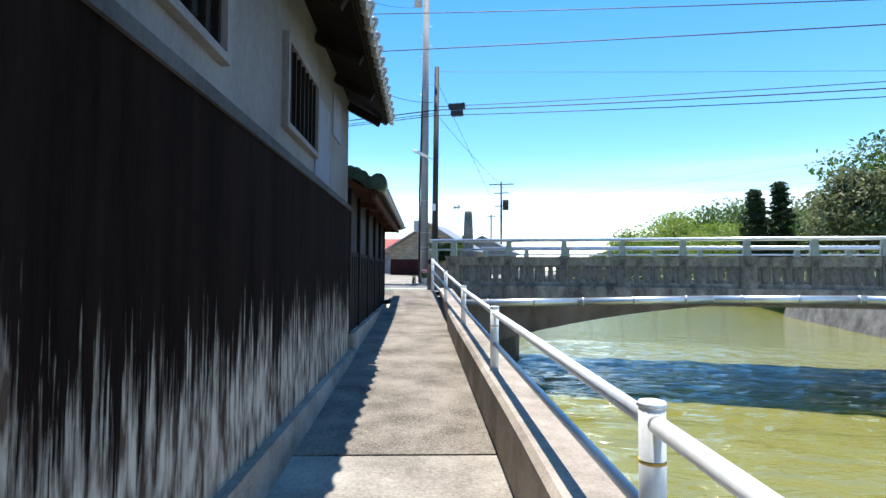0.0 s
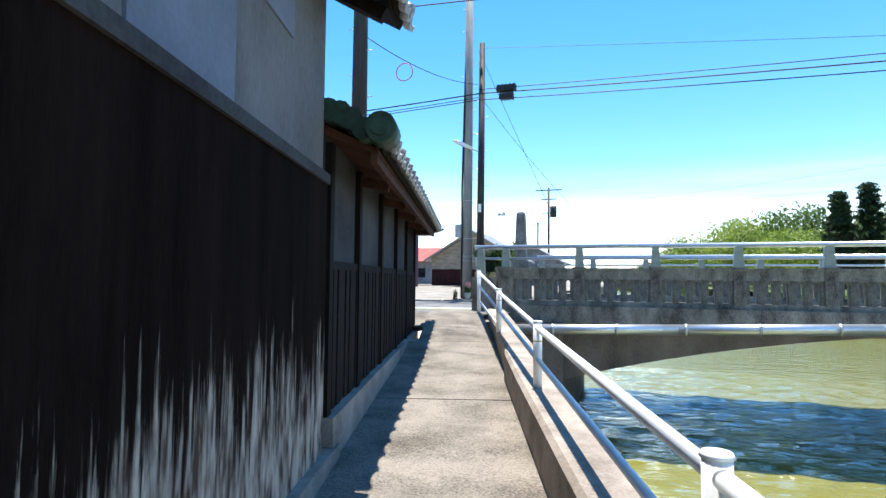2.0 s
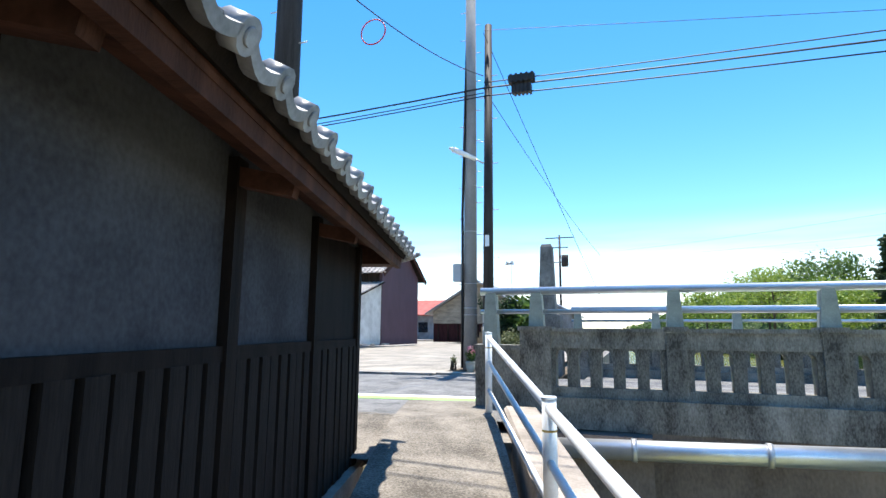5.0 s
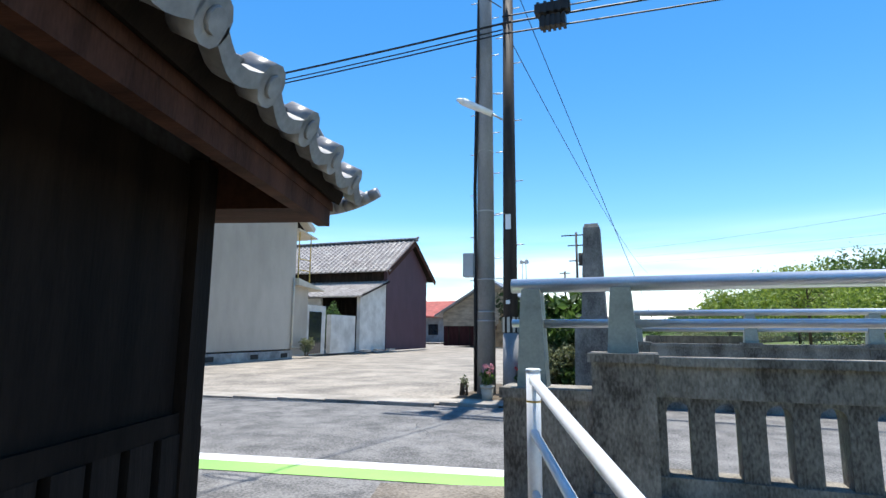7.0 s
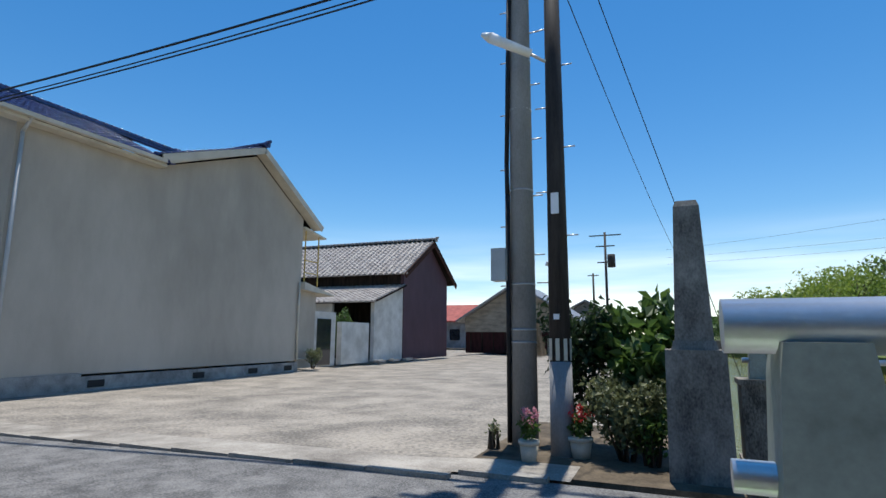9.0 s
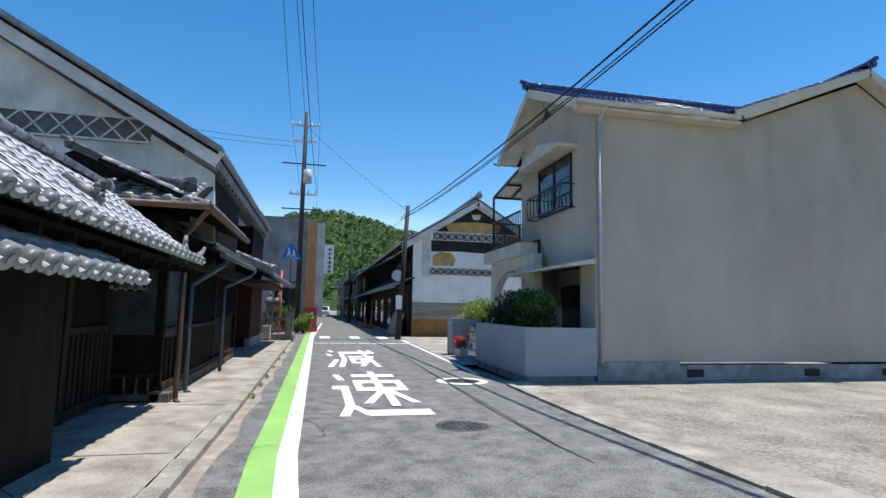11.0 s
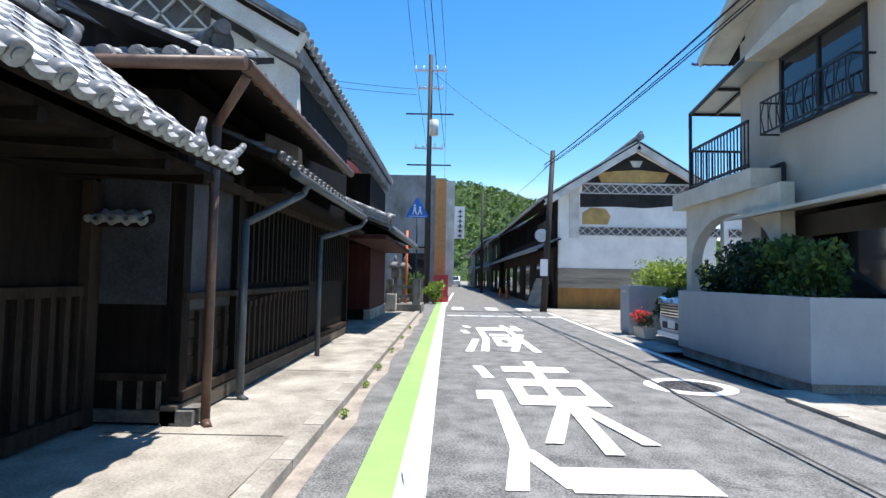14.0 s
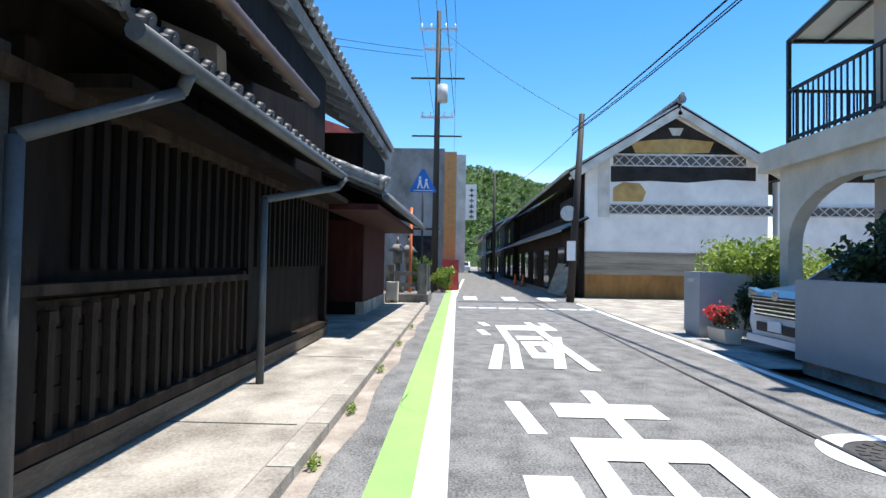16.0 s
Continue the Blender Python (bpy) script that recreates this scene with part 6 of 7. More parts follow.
for a, b, s, r in (((-5.2, 19.55, 6.75), (40, 19.0, 7.2), 0.4, 0.014), ((-5.2, 19.55, 6.62), (40, 19.2, 7.0), 0.45, 0.02), ((-5.2, 19.55, 6.42), (40, 19.0, 6.7), 0.5, 0.016),
                   ((-5.2, 19.55, 6.62), (-33.6, 18.2, 6.2), 0.45, 0.02), ((-5.2, 19.55, 6.42), (-33.6, 18.2, 6.05), 0.5, 0.014), ((-5.2, 19.55, 6.5), (-33.6, 18.2, 6.1), 0.5, 0.012),
                   ((-5.6, 19.9, 11.4), (60, 24, 10), 0.4, 0.008), ((-5.2, 19.6, 8.1), (60, 34, 9.6), 0.5, 0.007),
                   ((-6.17, 13.36, 6.45), (40, 13.7, 5.5), 0.25, 0.014), ((-6.17, 13.36, 7.5), (40, 13.6, 5.4), 0.5, 0.012),
                   ((-5.2, 19.55, 8.0), (-2.4, 28, 0.3), 0.05, 0.008), ((-5.2, 19.55, 6.6), (-2.8, 48, 5.0), 0.5, 0.008), ((-5.6, 19.9, 10.8), (-6.17, 13.36, 8.2), 0.25, 0.006),
                   ((30, 40, 10), (-4, 85, 12), 0.6, 0.01), ((40, 42, 9), (-4, 85, 11), 0.6, 0.01), ((44, 42, 8.4), (-4, 85, 10.2), 0.6, 0.01)):
    wire("power_line", a, b, s, r)
P4 = pole("utility_pole", "slim dark pole with transformer down the street", -40, 13.05, 0, 13.5, 0.17, 0.11, M_PDARK, (0, 0), 4, 8, 1)
for z, w in ((12.6, 0.9), (11.6, 0.7), (8.3, 0.8)):
    bm = B()
    box(bm, -40.06, 13.05 - w, z, -39.94, 13.05 + w, z + 0.09)
    ca = part("crossarm", bm, M_STEEL, P4)
    for k in (-0.9, -0.4, 0.4, 0.9):
        bm = B()
        cyl(bm, (-40, 13.05 + k * w, z + 0.09), (-40, 13.05 + k * w, z + 0.3), 0.05, 0.035, 8)
        part("insulator", bm, M_SIGNW, ca)
bm = B()
cyl(bm, (-39.7, 13.3, 9.0), (-39.7, 13.3, 9.8), 0.25, seg=14)
part("transformer", bm, M_PLASTIC, P4)
for z, w in ((10.2, 1.3), (7.4, 1.2)):
    bm = B()
    box(bm, -40.05, 13.05 - w, z, -39.95, 13.05 + w, z + 0.06)
    part("guide_bar", bm, M_BMETAL, P4)
P5 = pole("utility_pole", "leaning dark wooden pole at the storehouse corner", -33.7, 18.2, 0, 6.8, 0.15, 0.1, M_PDARK, (0.1, 0.35), 0)
bm = B()
cyl(bm, (-33.62, 18.1, 3.2), (-33.58, 18.1, 3.2), 0.28, seg=20)
part("mirror", bm, M_STEEL, P5, "round traffic mirror")
bm = B()
box(bm, -33.56, 18.05, 1.5, -33.5, 18.35, 2.2)
part("notice", bm, M_SIGNW, P5)
P6 = pole("utility_pole", "slim dark pole far down the street", -62, 17.3, 0, 9.5, 0.14, 0.1, M_PDARK)
P7 = pole("utility_pole", "dark pole far down the street", -92, 13.2, 0, 9, 0.14, 0.1, M_PDARK)
P8 = pole("utility_pole", "far pole with crossarms beyond the shed", -10.2, 75, 0, 12.8, 0.17, 0.12, M_PDARK)
for z, w in ((12.4, 1.7), (11.2, 1.0), (9.4, 0.9)):
    bm = B()
    box(bm, -10.2 - w, 74.95, z, -10.2 + w, 75.05, z + 0.12)
    part("crossarm", bm, M_BMETAL, P8)
bm = B()
cyl(bm, (-9.6, 75, 8.9), (-9.6, 75, 10.3), 0.42, seg=12)
part("transformer", bm, M_PDARK, P8)
P9 = pole("utility_pole", "far slim pole beyond the shed", -11.6, 75, 0, 8.3, 0.14, 0.1, M_PDARK)
bm = B()
box(bm, -12.2, 74.95, 8.0, -11.0, 75.05, 8.1)
part("crossarm", bm, M_BMETAL, P9)
for a, b, s in (((-40, 12.2, 12.8), (-6.17, 13.36, 11), 0.8), ((-40, 13.9, 12.8), (-6.3, 13.5, 11), 0.8), ((-40, 13.05, 12.7), (2, 13.3, 12.0), 0.9), ((-40, 13.9, 8.4), (-6.3, 13.4, 10), 0.9), ((-40, 12.2, 12.8), (-92, 13, 8.8), 0.8),
                ((-40, 13.9, 12.8), (-92, 13.4, 8.8), 0.8), ((-40, 13.05, 12.7), (-33.7, 18.5, 6.6), 0.2), ((-33.7, 18.5, 6.3), (-62, 17.3, 7.5), 0.4), ((-40, 12.3, 11.6), (-30, 3, 9.5), 0.2), ((-40, 12.3, 11.3), (-30, 3, 9.2), 0.2)):
    wire("power_line", a, b, s, 0.012)
# ---------------------------------------------------------------- planting by the poles
bm = B()
box(bm, -5.9, 18.32, 0.0, -3.42, 21.5, 0.17)
solid("plant_bed", bm, M_SOIL, "weedy strip of soil beside the bridge end", "ground", kind="structure")


def bush(label, x, y, z, r, h, leaf, n, size, stems=6, name="shrub"):
    s = thing(name, label, "shrub", (x, y, z))
    sb, cb = B(), B()
    for k in range(stems):
        a = k * 2.4
        tip = Vector((x + math.cos(a) * r * 0.5, y + math.sin(a) * r * 0.5, z + h * random.uniform(0.55, 0.85)))
        cyl(sb, (x + math.cos(a) * 0.06, y + math.sin(a) * 0.06, z - 0.02), tip, 0.018, 0.007, 5)
        leaves(cb, tip, (r * 0.55, r * 0.55, h * 0.28), n // stems, size)
    leaves(cb, (x, y, z + h * 0.45), (r * 0.8, r * 0.8, h * 0.42), n // 2, size)
    part("stem", sb, M_BARK, s)
    part("foliage", cb, leaf, s, kind="stuff")
    return s


bush("dark glossy camellia bush behind the pole", -4.95, 20.0, 0.17, 0.55, 1.8, M_LEAFD, 2200, 0.085)
bush("fig shrub with large lobed green leaves", -4.25, 19.9, 0.17, 0.6, 1.75, M_LEAF, 620, 0.21)
bush("low weedy undergrowth with grass", -4.4, 19.3, 0.17, 0.5, 0.85, M_LEAFO, 2200, 0.07, 10)
bush("grassy weeds beside the stone pillar", -4.15, 19.15, 0.17, 0.25, 0.5, M_LEAF, 700, 0.06, 8)
bush("dry weeds at the pole foot", -5.85, 19.35, 0.17, 0.10, 0.32, M_LEAFO, 70, 0.05, 8)
for x, y, r, fl in ((-5.32, 18.85, 0.10, M_FLOWERP), (-4.86, 19.25, 0.12, M_FLOWER)):
    p = thing("flower_pot", "pale flower pot with pink and red blossoms", "flower pot", (x, y, 0.15), group="flower pots")
    bm = B()
    cyl(bm, (x, y, 0.15), (x, y, 0.36), r * 0.75, r, 14)
    cyl(bm, (x, y, 0.34), (x, y, 0.38), r * 1.1, r * 1.1, 14)
    part("pot", bm, M_TRIM, p)
    bm = B()
    leaves(bm, (x, y, 0.5), (r * 1.6, r * 1.6, 0.16), 140, 0.07)
    part("foliage", bm, M_LEAF, p, kind="stuff")
    bm = B()
    leaves(bm, (x, y, 0.62), (r * 1.6, r * 1.6, 0.14), 90, 0.05)
    part("blossom", bm, fl, p, kind="stuff")
bush("small flowering bush at the house corner", -17.1, 31.6, 0.12, 0.4, 0.75, M_LEAFO, 500, 0.09)
bush("garden shrub behind the white wall", -18.3, 35.3, 0.12, 0.7, 2.7, M_LEAF, 900, 0.14)
for i in range(3):
    bm = B()
    box(bm, -17.1 + 0.02 * i, 36.4 + i * 1.5, 0.13, -16.8, 37.1 + i * 1.5, 0.24)
    solid("wheel_stop", bm, M_FOUND, "grey concrete wheel stop on the gravel", "wheel stop", "wheel stops", bevel=0.02)
tarp = B()
for k in range(6):
    box(tarp, -13.6 + 0.12 * k, 49.5 + 0.1 * k, 0.13 + 0.42 * k, -11.9 - 0.1 * k, 51.0, 0.56 + 0.42 * k)
solid("covered_stack", tarp, M_TARP, "stack under a weathered brown tarpaulin", "stack", bevel=0.1)
tower = thing("siren_tower", "small grey loudspeaker mast behind the shed", "mast", (-14.5, 66, 0))
bm = B()
for s in (-0.3, 0.3):
    beam(bm, (-14.5 + s, 66, 0), (-14.5 + s * 0.6, 66, 8.2), 0.06, 0.06)
part("mast_frame", bm, M_STEEL, tower)
for s in (-0.35, 0.35):
    bm = B()
    cyl(bm, (-14.5, 66, 8.3), (-14.5 + s, 65.8, 8.4), 0.08, 0.26, 10)
    part("horn", bm, M_PLASTIC, tower)

# ---------------------------------------------------------------- trees over the river
random.seed(4)
tree("tree", "pale olive-leaved broad tree on the far bank", (20.5, 47, 0.2), 8.2, 3.8, M_LEAFO, 9000, 0.36, 26, 0.25)
tree("tree", "bright green broad tree on the far bank", (25, 52, 0.2), 11.5, 5.5, M_LEAF, 6000, 0.42, 22, 0.3)
tree("tree", "tall bright green tree on the far bank", (32, 52, 0.2), 14.5, 6, M_LEAF, 6500, 0.45, 22, 0.3)
tree("conifer", "dark pointed conifer on the far bank", (15.6, 55, 0.2), 8.0, 1.9, M_LEAFD, 9000, 0.24, 80, 0.16, "tree", True)
tree("conifer", "dark pointed conifer on the far bank", (18.0, 56, 0.2), 8.8, 2.0, M_LEAFD, 9000, 0.24, 80, 0.16, "tree", True)
tree("conifer", "dark pointed conifer on the far bank", (16.9, 58, 0.2), 7.6, 1.8, M_LEAFD, 8000, 0.24, 70, 0.16, "tree", True)
tree("tree", "thin pale young tree on the far bank", (11.5, 72, 0), 8.2, 4.0, M_LEAFY, 1500, 0.34, 14, 0.15)
tree("tree", "yellow-green thicket tree on the far bank", (18, 76, 0), 6.6, 5.2, M_LEAFY, 4200, 0.4, 18, 0.15)
tree("tree", "yellow-green thicket tree on the far bank", (27, 74, 0), 7.0, 5.8, M_LEAFO, 4200, 0.4, 18, 0.15)
tree("tree", "yellow-green thicket tree on the far bank", (14, 64, 0), 4.6, 3.6, M_LEAFY, 3000, 0.32, 14, 0.12)
tree("tree", "yellow-green broad tree on the far bank", (16, 96, 0), 10.0, 6.5, M_LEAFY, 4600, 0.5, 20, 0.2)
tree("tree", "green broad tree on the far bank", (23, 92, 0), 11.5, 7.0, M_LEAF, 5200, 0.5, 20, 0.2)
tree("tree", "olive broad tree on the far bank", (32, 86, 0), 11.0, 7.0, M_LEAFO, 5200, 0.5, 20, 0.2)
tree("tree", "pale yellow-green tree on the far bank", (11, 122, 0), 9.0, 6.0, M_LEAFY, 3600, 0.55, 18, 0.2)
tree("tree", "green thicket tree on the far bank", (22.5, 62, 0), 6.8, 4.6, M_LEAF, 4600, 0.38, 20, 0.2)
cb = B()
for i in range(46):
    y = 42 + i * 2.4
    leaves(cb, (15.5 + max(0, y - 42) * 0.085 - max(0, y - 80) * 0.3 + random.uniform(-1, 3), y, 0.5 + random.uniform(0, 0.9)), (2.4, 1.6, 1.3), 130, 0.3)
solid("bank_brush", cb, M_LEAFO, "yellow-green riverside brush on the far bank", "brush", kind="stuff")
bm = B()
box(bm, -3.2, 112, -0.6, 30, 113.5, 0.9)
for i in range(5):
    box(bm, 2 + i * 6, 112.2, -3.4, 2.8 + i * 6, 113.3, -0.6)
solid("far_bridge", bm, M_BEAM, "dark low far bridge over the river", "bridge")

# ---------------------------------------------------------------- carport, gate and flowers
gp = thing("gate_pillar", "pale blue rendered gate pillar beside the carport", "pillar", (-24.7, 18.95, 0))
bm = B()
box(bm, -25.0, 18.72, 0.08, -24.3, 19.2, 1.25)
part("pillar_body", bm, M_PLANTER, gp, bevel=0.015)
bm = B()
box(bm, -24.98, 18.74, -0.02, -24.32, 19.18, 0.08)
part("footing", bm, M_FOUND, gp)
bm = B()
box(bm, -24.8, 18.7, 1.05, -24.5, 18.722, 1.12)
part("letter_slot", bm, M_STEEL, gp)
bm = B()
box(bm, -25.0, 19.2, 0, -24.85, 22.5, 1.22)
solid("side_wall_1", bm, M_PLANTER, "pale blue rendered side wall of the carport", "wall", kind="structure")
bush("bright yellow-green hedge beside the carport", -25.5, 20.4, 0.0, 1.3, 1.95, M_LEAFY, 3600, 0.12, 9, "hedge")
bush("yellow-green hedge behind the carport", -25.6, 22.4, 0.0, 1.1, 1.85, M_LEAFY, 2400, 0.12, 8, "hedge")
bush("dark shrub behind the flower trough", -23.9, 19.6, 0.0, 0.5, 1.25, M_LEAFD, 1300, 0.09)
tr = thing("flower_trough", "white trough full of red begonias", "flower pot", (-23.6, 18.85, 0))
bm = B()
prism(bm, [(18.74, 0.03), (18.98, 0.03), (19.02, 0.27), (18.7, 0.27)], -23.95, -23.3, "x")
part("trough", bm, M_TRIM, tr, bevel=0.01)
bm = B()
leaves(bm, (-23.65, 18.86, 0.45), (0.55, 0.25, 0.24), 420, 0.08)
part("foliage", bm, M_LEAFD, tr, kind="stuff")
bm = B()
leaves(bm, (-23.75, 18.82, 0.52), (0.5, 0.25, 0.24), 420, 0.075)
part("blossom", bm, M_FLOWER, tr, kind="stuff")

car = thing("car", "white compact family car parked nose out under carport", "car", (-22.15, 20.6, 0))
bm = B()
prof = [(18.98, 0.28), (18.93, 0.5), (18.97, 0.86), (19.08, 1.0), (19.75, 1.12), (20.45, 1.66), (21.2, 1.74), (22.5, 1.68), (22.7, 1.2), (22.72, 0.35)]
secs = []
for x, k in ((-22.98, 0.86), (-22.9, 0.97), (-22.6, 1.0), (-21.7, 1.0), (-21.4, 0.97), (-21.32, 0.86)):
    secs.append([bm.verts.new((x, 20.8 + (y - 20.8) * (0.985 if k < 0.95 else 1.0), 0.28 + (z - 0.28) * k)) for y, z in prof])
for a, b in zip(secs, secs[1:]):
    for i in range(len(prof)):
        j = (i + 1) % len(prof)
        bm.faces.new((a[i], a[j], b[j], b[i]))
bm.faces.new(secs[0]), bm.faces.new(secs[-1][::-1])
part("body", bm, M_CARW, car)
bm = B()
face(bm, [(-22.8, 19.80, 1.165), (-21.5, 19.80, 1.165), (-21.6, 20.42, 1.64), (-22.7, 20.42, 1.64)])
part("windscreen", bm, M_GLASS, car)
bm = B()
prism(bm, [(-22.72, 0.60), (-21.58, 0.60), (-21.46, 0.90), (-22.84, 0.90)], 18.905, 18.95, "y")
gr = part("grille", bm, M_BMETAL, car)
for k in range(5):
    bm = B()
    box(bm, -22.78 + 0.012 * (4 - k), 18.895, 0.625 + k * 0.06, -21.52 - 0.012 * (4 - k), 18.91, 0.645 + k * 0.06)
    part("bar", bm, M_CHROME, gr)
bm = B()
cyl(bm, (-22.15, 18.89, 0.92), (-22.15, 18.91, 0.92), 0.075, seg=16)
part("badge", bm, M_CHROME, car)
bm = B()
box(bm, -22.66, 18.90, 0.36, -21.64, 18.94, 0.5)
part("air_intake", bm, M_BMETAL, car)
bm = B()
box(bm, -22.33, 18.885, 0.38, -21.98, 18.9, 0.54)
part("number_plate", bm, M_SIGNW, car)
for x0, x1 in ((-22.96, -22.68), (-21.62, -21.34)):
    bm = B()
    prism(bm, [(x0, 0.86), (x1, 0.86), (x1, 0.96), (x0, 1.02)], 18.93, 19.06, "y")
    part("headlight", bm, M_CHROME, car, bevel=0.01)
bm = B()
box(bm, -22.95, 18.9, 0.17, -21.35, 19.1, 0.28)
part("bumper_lip", bm, M_CARW, car, bevel=0.03)
for x in (-22.9, -21.42):
    for y in (19.65, 22.0):
        bm = B()
        cyl(bm, (x - 0.09, y, 0.31), (x + 0.09, y, 0.31), 0.31, seg=18)
        w = part("wheel", bm, M_RUBBER, car)
        bm = B()
        cyl(bm, (x - 0.1, y, 0.31), (x + 0.1, y, 0.31), 0.19, seg=14)
        part("rim", bm, M_STEEL, w)
bm = B()
face(bm, [(-36.3, 18.45, 0.012), (-25.1, 18.3, 0.012), (-25.1, 27, 0.02), (-36.3, 27, 0.02)])
solid("concrete_yard", bm, M_SIDE, "pale concrete yard between the houses", "pavement", kind="structure")
bm = B()
face(bm, [(-25.1, 18.3, 0.008), (-21.2, 18.25, 0.008), (-21.2, 25, 0.015), (-25.1, 25, 0.015)])
solid("carport_floor", bm, M_FOUND, "dark concrete carport floor", "floor", kind="structure")

# ---------------------------------------------------------------- end of the sidewalk and the sign building
shop = thing("sign_building", "grey rendered shop building with orange brick strip", "building", (-46, 10.5, 0))
bm = B()
box(bm, -52, 4, 0, -41.5, 13.4, 7.15)
part("wall", bm, M_PLASTG, shop)
bm = B()
box(bm, -52, 13.4, 0.9, -41.75, 14.5, 6.9)
part("front_bay", bm, M_PLAST, shop)
bm = B()
box(bm, -41.75, 13.4, 0.02, -41.52, 14.02, 7.0)
part("brick_backing", bm, M_FOUND, shop)
bkm = B()
box(bkm, 0, 0, 0, 0.02, 0.19, 0.095)
bkm = mesh_of("brick", bkm, M_BRICK)
for i in range(62):
    for j in range(3):
        piece("brick", bkm, shop, Matrix.Translation((-41.52 + 46, 13.41 + j * 0.203 - 10.5, 0.3 + i * 0.107)))
bm = B()
prism(bm, [(4, 7.2), (10.6, 7.2), (10.6, 7.35), (7, 8.6), (4, 7.5)], -46, -41.2, "x")
part("roof", bm, M_REDROOF, shop)
bm = B()
box(bm, -41.6, 11.2, 3.0, -41.45, 13.2, 3.08)
part("awning", bm, M_BWOOD, shop)
bm = B()
box(bm, -41.52, 11.6, 0.6, -41.46, 13.0, 2.7)
part("window", bm, M_GLASS, shop)
sg = thing("shop_sign", "upright white shop sign with dark lettering bars", "sign", (-46, 14.95, 3.9))
bm = B()
box(bm, -46.12, 14.49, 3.9, -46, 15.2, 6.0)
part("panel", bm, M_SIGNW, sg, bevel=0.01)
for k in range(6):
    bm = B()
    z = 5.62 - k * 0.31
    box(bm, -46, 14.76, z, -45.985, 15.06, z + 0.05)
    box(bm, -46, 14.87, z - 0.08, -45.985, 14.95, z + 0.14)
    if k > 2:
        box(bm, -46, 14.78, z - 0.08, -45.985, 15.04, z - 0.04)
    part("lettering", bm, M_BMETAL, sg)
sn = thing("crossing_sign", "blue triangular school crossing sign on a post", "road sign", (-32, 12.95, 0))
bm = B()
cyl(bm, (-32, 12.95, 0), (-32, 12.95, 4.3), 0.035, seg=10)
part("post", bm, M_BMETAL, sn)
bm = B()
prism(bm, [(12.52, 3.68), (13.38, 3.68), (13.38, 3.76), (13.0, 4.45), (12.9, 4.45), (12.52, 3.76)], -31.97, -31.95, "x")
pl = part("plate", bm, M_SIGNB, sn, "blue plate with white walkers")
for y, h in ((12.85, 0.32), (13.06, 0.24)):
    bm = B()
    cyl(bm, (-31.95, y, 3.84 + h), (-31.942, y, 3.84 + h), 0.045, seg=10)
    prism(bm, [(y - 0.05, 3.84 + h * 0.45), (y + 0.05, 3.84 + h * 0.45), (y + 0.04, 3.8 + h * 0.95), (y - 0.04, 3.8 + h * 0.95)], -31.95, -31.943, "x")
    prism(bm, [(y - 0.10, 3.80), (y - 0.05, 3.80), (y + 0.01, 3.84 + h * 0.5), (y - 0.04, 3.84 + h * 0.5)], -31.95, -31.943, "x")
    prism(bm, [(y + 0.05, 3.80), (y + 0.10, 3.80), (y + 0.04, 3.84 + h * 0.5), (y - 0.01, 3.84 + h * 0.5)], -31.95, -31.943, "x")
    part("pictogram", bm, M_SIGNW, pl)
bm = B()
box(bm, -31.95, 12.62, 3.725, -31.943, 13.28, 3.745)
part("stripe", bm, M_SIGNW, pl)
ban = B()
cyl(ban, (-32.3, 12.55, 0), (-32.3, 12.55, 3.2), 0.05, seg=8)
solid("orange_post", ban, M_SIGNO, "slim orange painted post at the corner", "post")
fen = thing("stone_fence", "granite fence pillars and rails of a small shrine", "fence", (-31.6, 12.6, 0))
for x, y, h, w in ((-31.4, 13.02, 1.3, 0.15), (-31.4, 12.0, 1.25, 0.13), (-33.4, 13.02, 1.25, 0.14)):
    bm = B()
    box(bm, x - w, y - w, 0.3, x + w, y + w, h)
    part("pillar", bm, M_STONE, fen, bevel=0.02)
for z in (0.55, 0.92):
    bm = B()
    box(bm, -31.45, 12.1, z, -31.35, 12.95, z + 0.12)
    part("rail", bm, M_STONE, fen, bevel=0.015)
bm = B()
box(bm, -33.6, 11.8, 0, -31.15, 13.22, 0.32)
part("base", bm, M_STONE, fen, bevel=0.02)
for k in range(2):
    x, y = -32.4 - k * 0.9, 12.1 + 0.3 * k
    ln = thing("stone_lantern", "grey carved granite lantern behind the fence", "lantern", (x, y, 0.32), group="shrine lanterns")
    for nm, a, b, r0, r1 in (("pedestal", 0.32, 0.6, 0.24, 0.2), ("shaft", 0.6, 1.3, 0.1, 0.1), ("fire_box", 1.3, 1.7, 0.18, 0.18), ("cap", 1.7, 1.95, 0.36, 0.12), ("finial", 1.95, 2.2, 0.08, 0.02)):
        bm = B()
        cyl(bm, (x, y, a), (x, y, b), r0, r1, 6 if nm in ("cap", "fire_box") else 12)
        part(nm, bm, M_STONE, ln)
ac = thing("air_conditioner", "beige outdoor air conditioner unit on blocks", "air conditioner", (-30.9, 12.1, 0.08))
bm = B()
box(bm, -31.1, 11.95, 0.16, -30.75, 12.3, 0.72)
part("case", bm, M_TRIM, ac, bevel=0.015)
bm = B()
for i in range(9):
    box(bm, -30.75, 11.98, 0.2 + i * 0.055, -30.738, 12.27, 0.225 + i * 0.055)
part("grille", bm, M_PLASTIC, ac)
bm = B()
box(bm, -31.1, 11.95, 0.07, -30.75, 12.05, 0.16)
box(bm, -31.1, 12.2, 0.07, -30.75, 12.3, 0.16)
part("foot", bm, M_FOUND, ac)
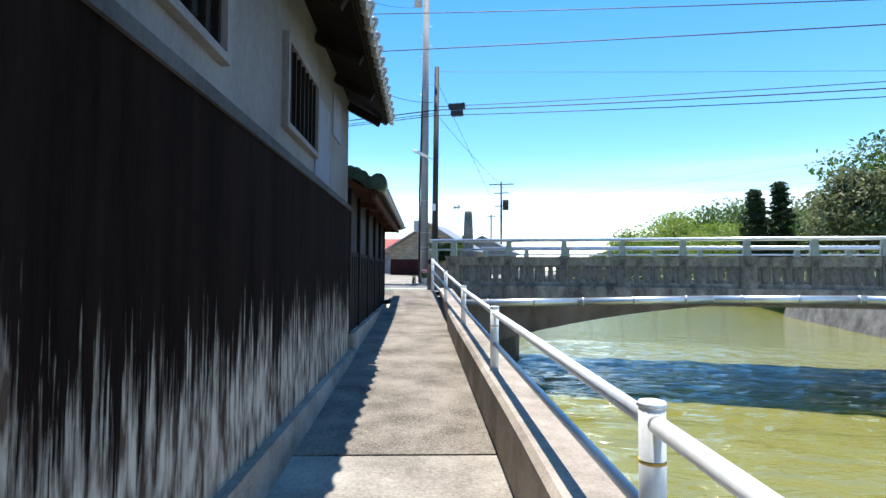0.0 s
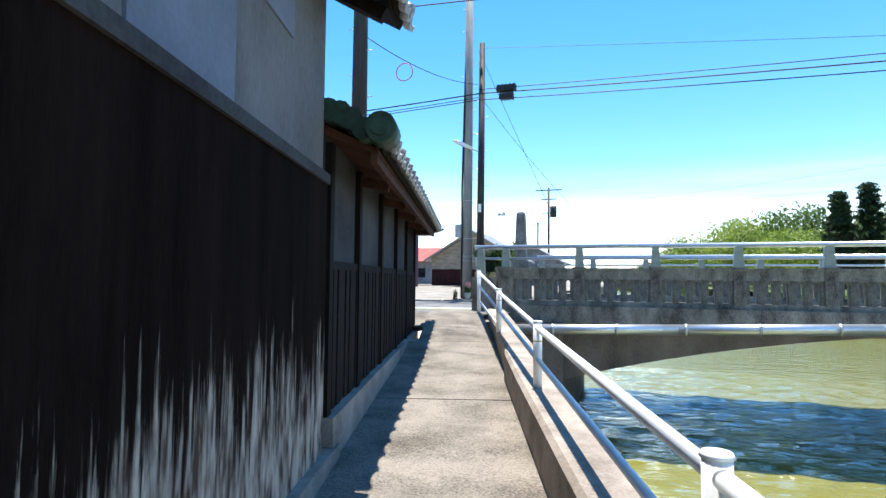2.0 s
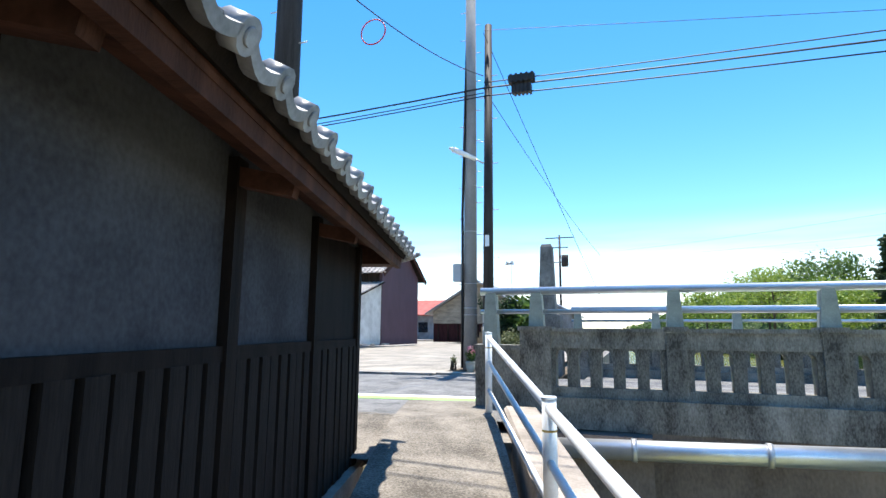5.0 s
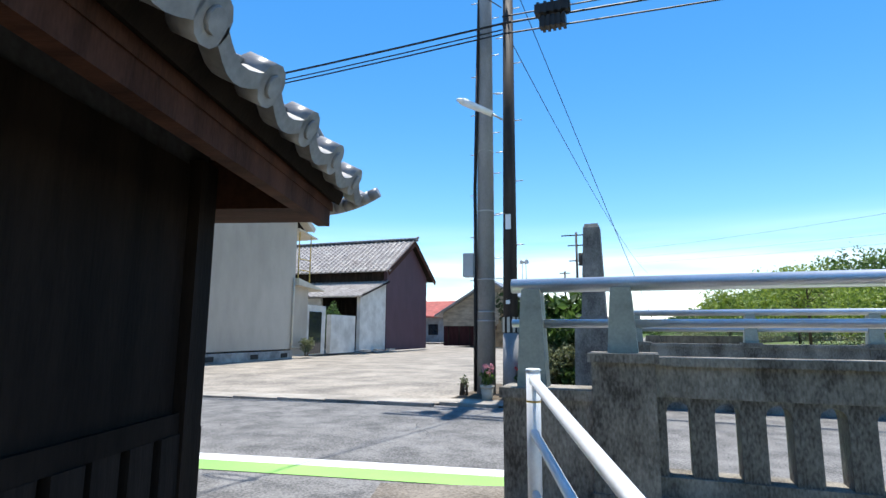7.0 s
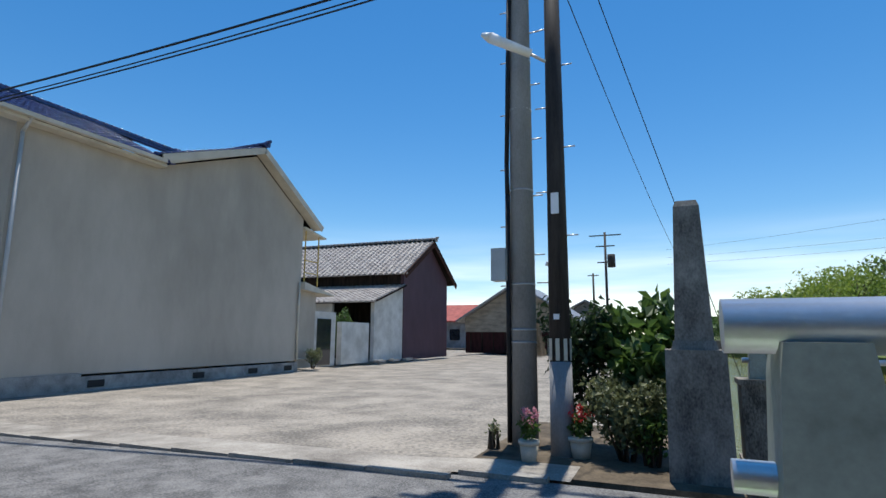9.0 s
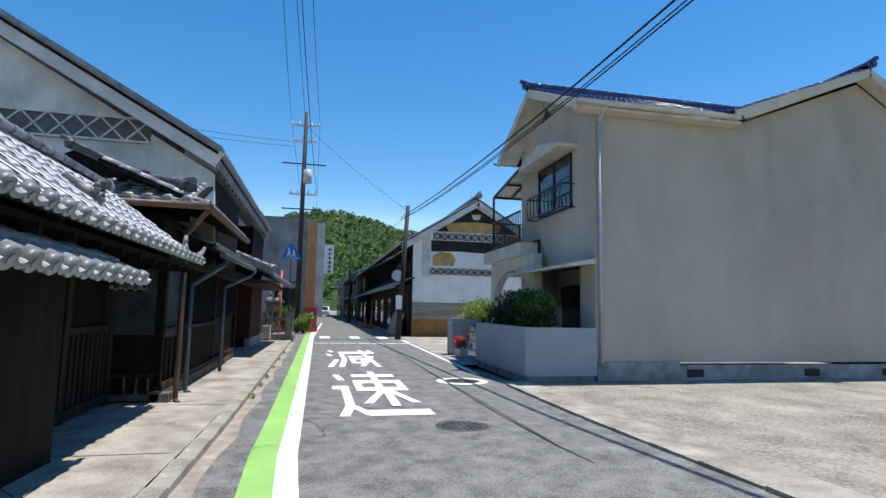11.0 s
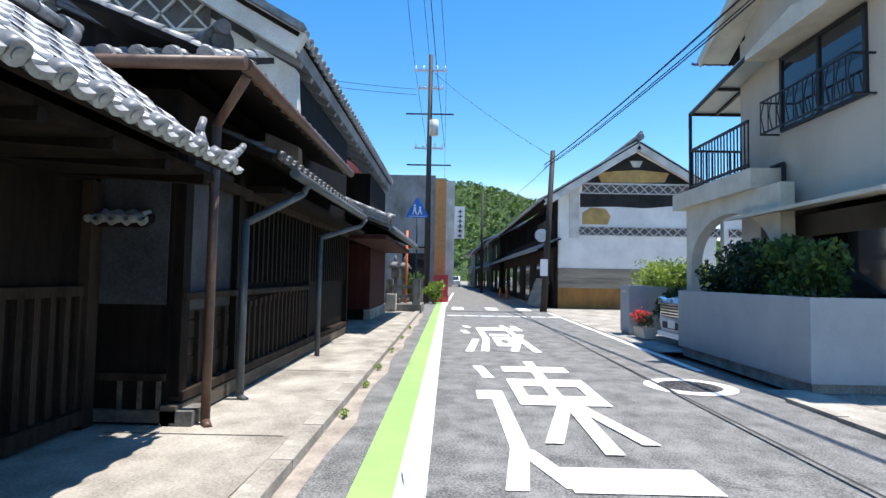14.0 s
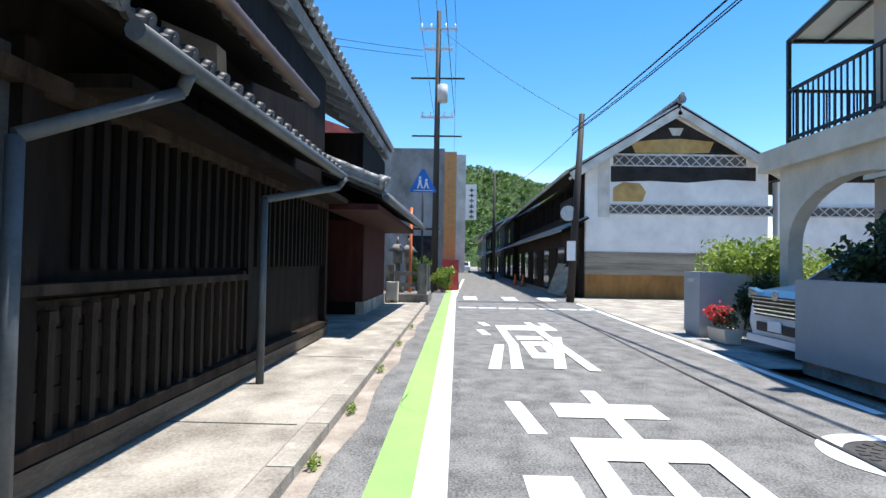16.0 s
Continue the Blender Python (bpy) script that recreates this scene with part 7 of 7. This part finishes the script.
bush("round green shrub at the pole foot", -39.0, 13.5, 0, 0.7, 1.15, M_LEAFY, 1200, 0.13)
bush("green shrub beside the shop wall", -38.5, 12.4, 0, 0.7, 1.6, M_LEAF, 1200, 0.13)
vb = B()
box(vb, -41.2, 13.4, 0, -40.6, 14.2, 1.5)
solid("red_box", vb, M_REDP, "faded red box by the brick wall", "box", bevel=0.03)
for x, y in ((-47, 18.1), (-49.5, 17.9)):
    c = thing("traffic_cone", "orange traffic cone with a square base", "traffic cone", (x, y, 0), group="cones")
    bm = B()
    cyl(bm, (x, y, 0.03), (x, y, 0.7), 0.14, 0.03, 12)
    part("cone", bm, M_SIGNO, c)
    bm = B()
    box(bm, x - 0.19, y - 0.19, 0, x + 0.19, y + 0.19, 0.03)
    part("base", bm, M_BMETAL, c)
fc = thing("car", "distant white car on the street", "car", (-96, 15.2, 0))
bm = B()
prism(bm, [(-98, 0.3), (-94, 0.3), (-94, 0.9), (-94.9, 1.0), (-95.5, 1.6), (-97.4, 1.6), (-98, 1.0)], 14.4, 16.0, "y")
part("body", bm, M_CARW, fc, bevel=0.06)
bm = B()
face(bm, [(-94.86, 14.55, 1.03), (-94.86, 15.85, 1.03), (-95.45, 15.75, 1.56), (-95.45, 14.65, 1.56)])
part("windscreen", bm, M_GLASS, fc)
for x in (-97.2, -94.8):
    for y in (14.45, 15.95):
        bm = B()
        cyl(bm, (x, y - 0.1, 0.3), (x, y + 0.1, 0.3), 0.3, seg=14)
        part("wheel", bm, M_RUBBER, fc)
red_ring = B()
for i in range(20):
    a, b = i * math.tau / 20, (i + 1) * math.tau / 20
    cyl(red_ring, (-6.0 + 0.22 * math.cos(a), 15.4, 5.88 + 0.22 * math.sin(a)), (-6.0 + 0.22 * math.cos(b), 15.4, 5.88 + 0.22 * math.sin(b)), 0.012, seg=5)
solid("cable_ring", red_ring, M_REDP, "red spare cable ring hung on a wire", "cable")
wire("power_line", (-6.17, 13.36, 6.0), (-5.2, 19.5, 6.9), 0.25, 0.01)
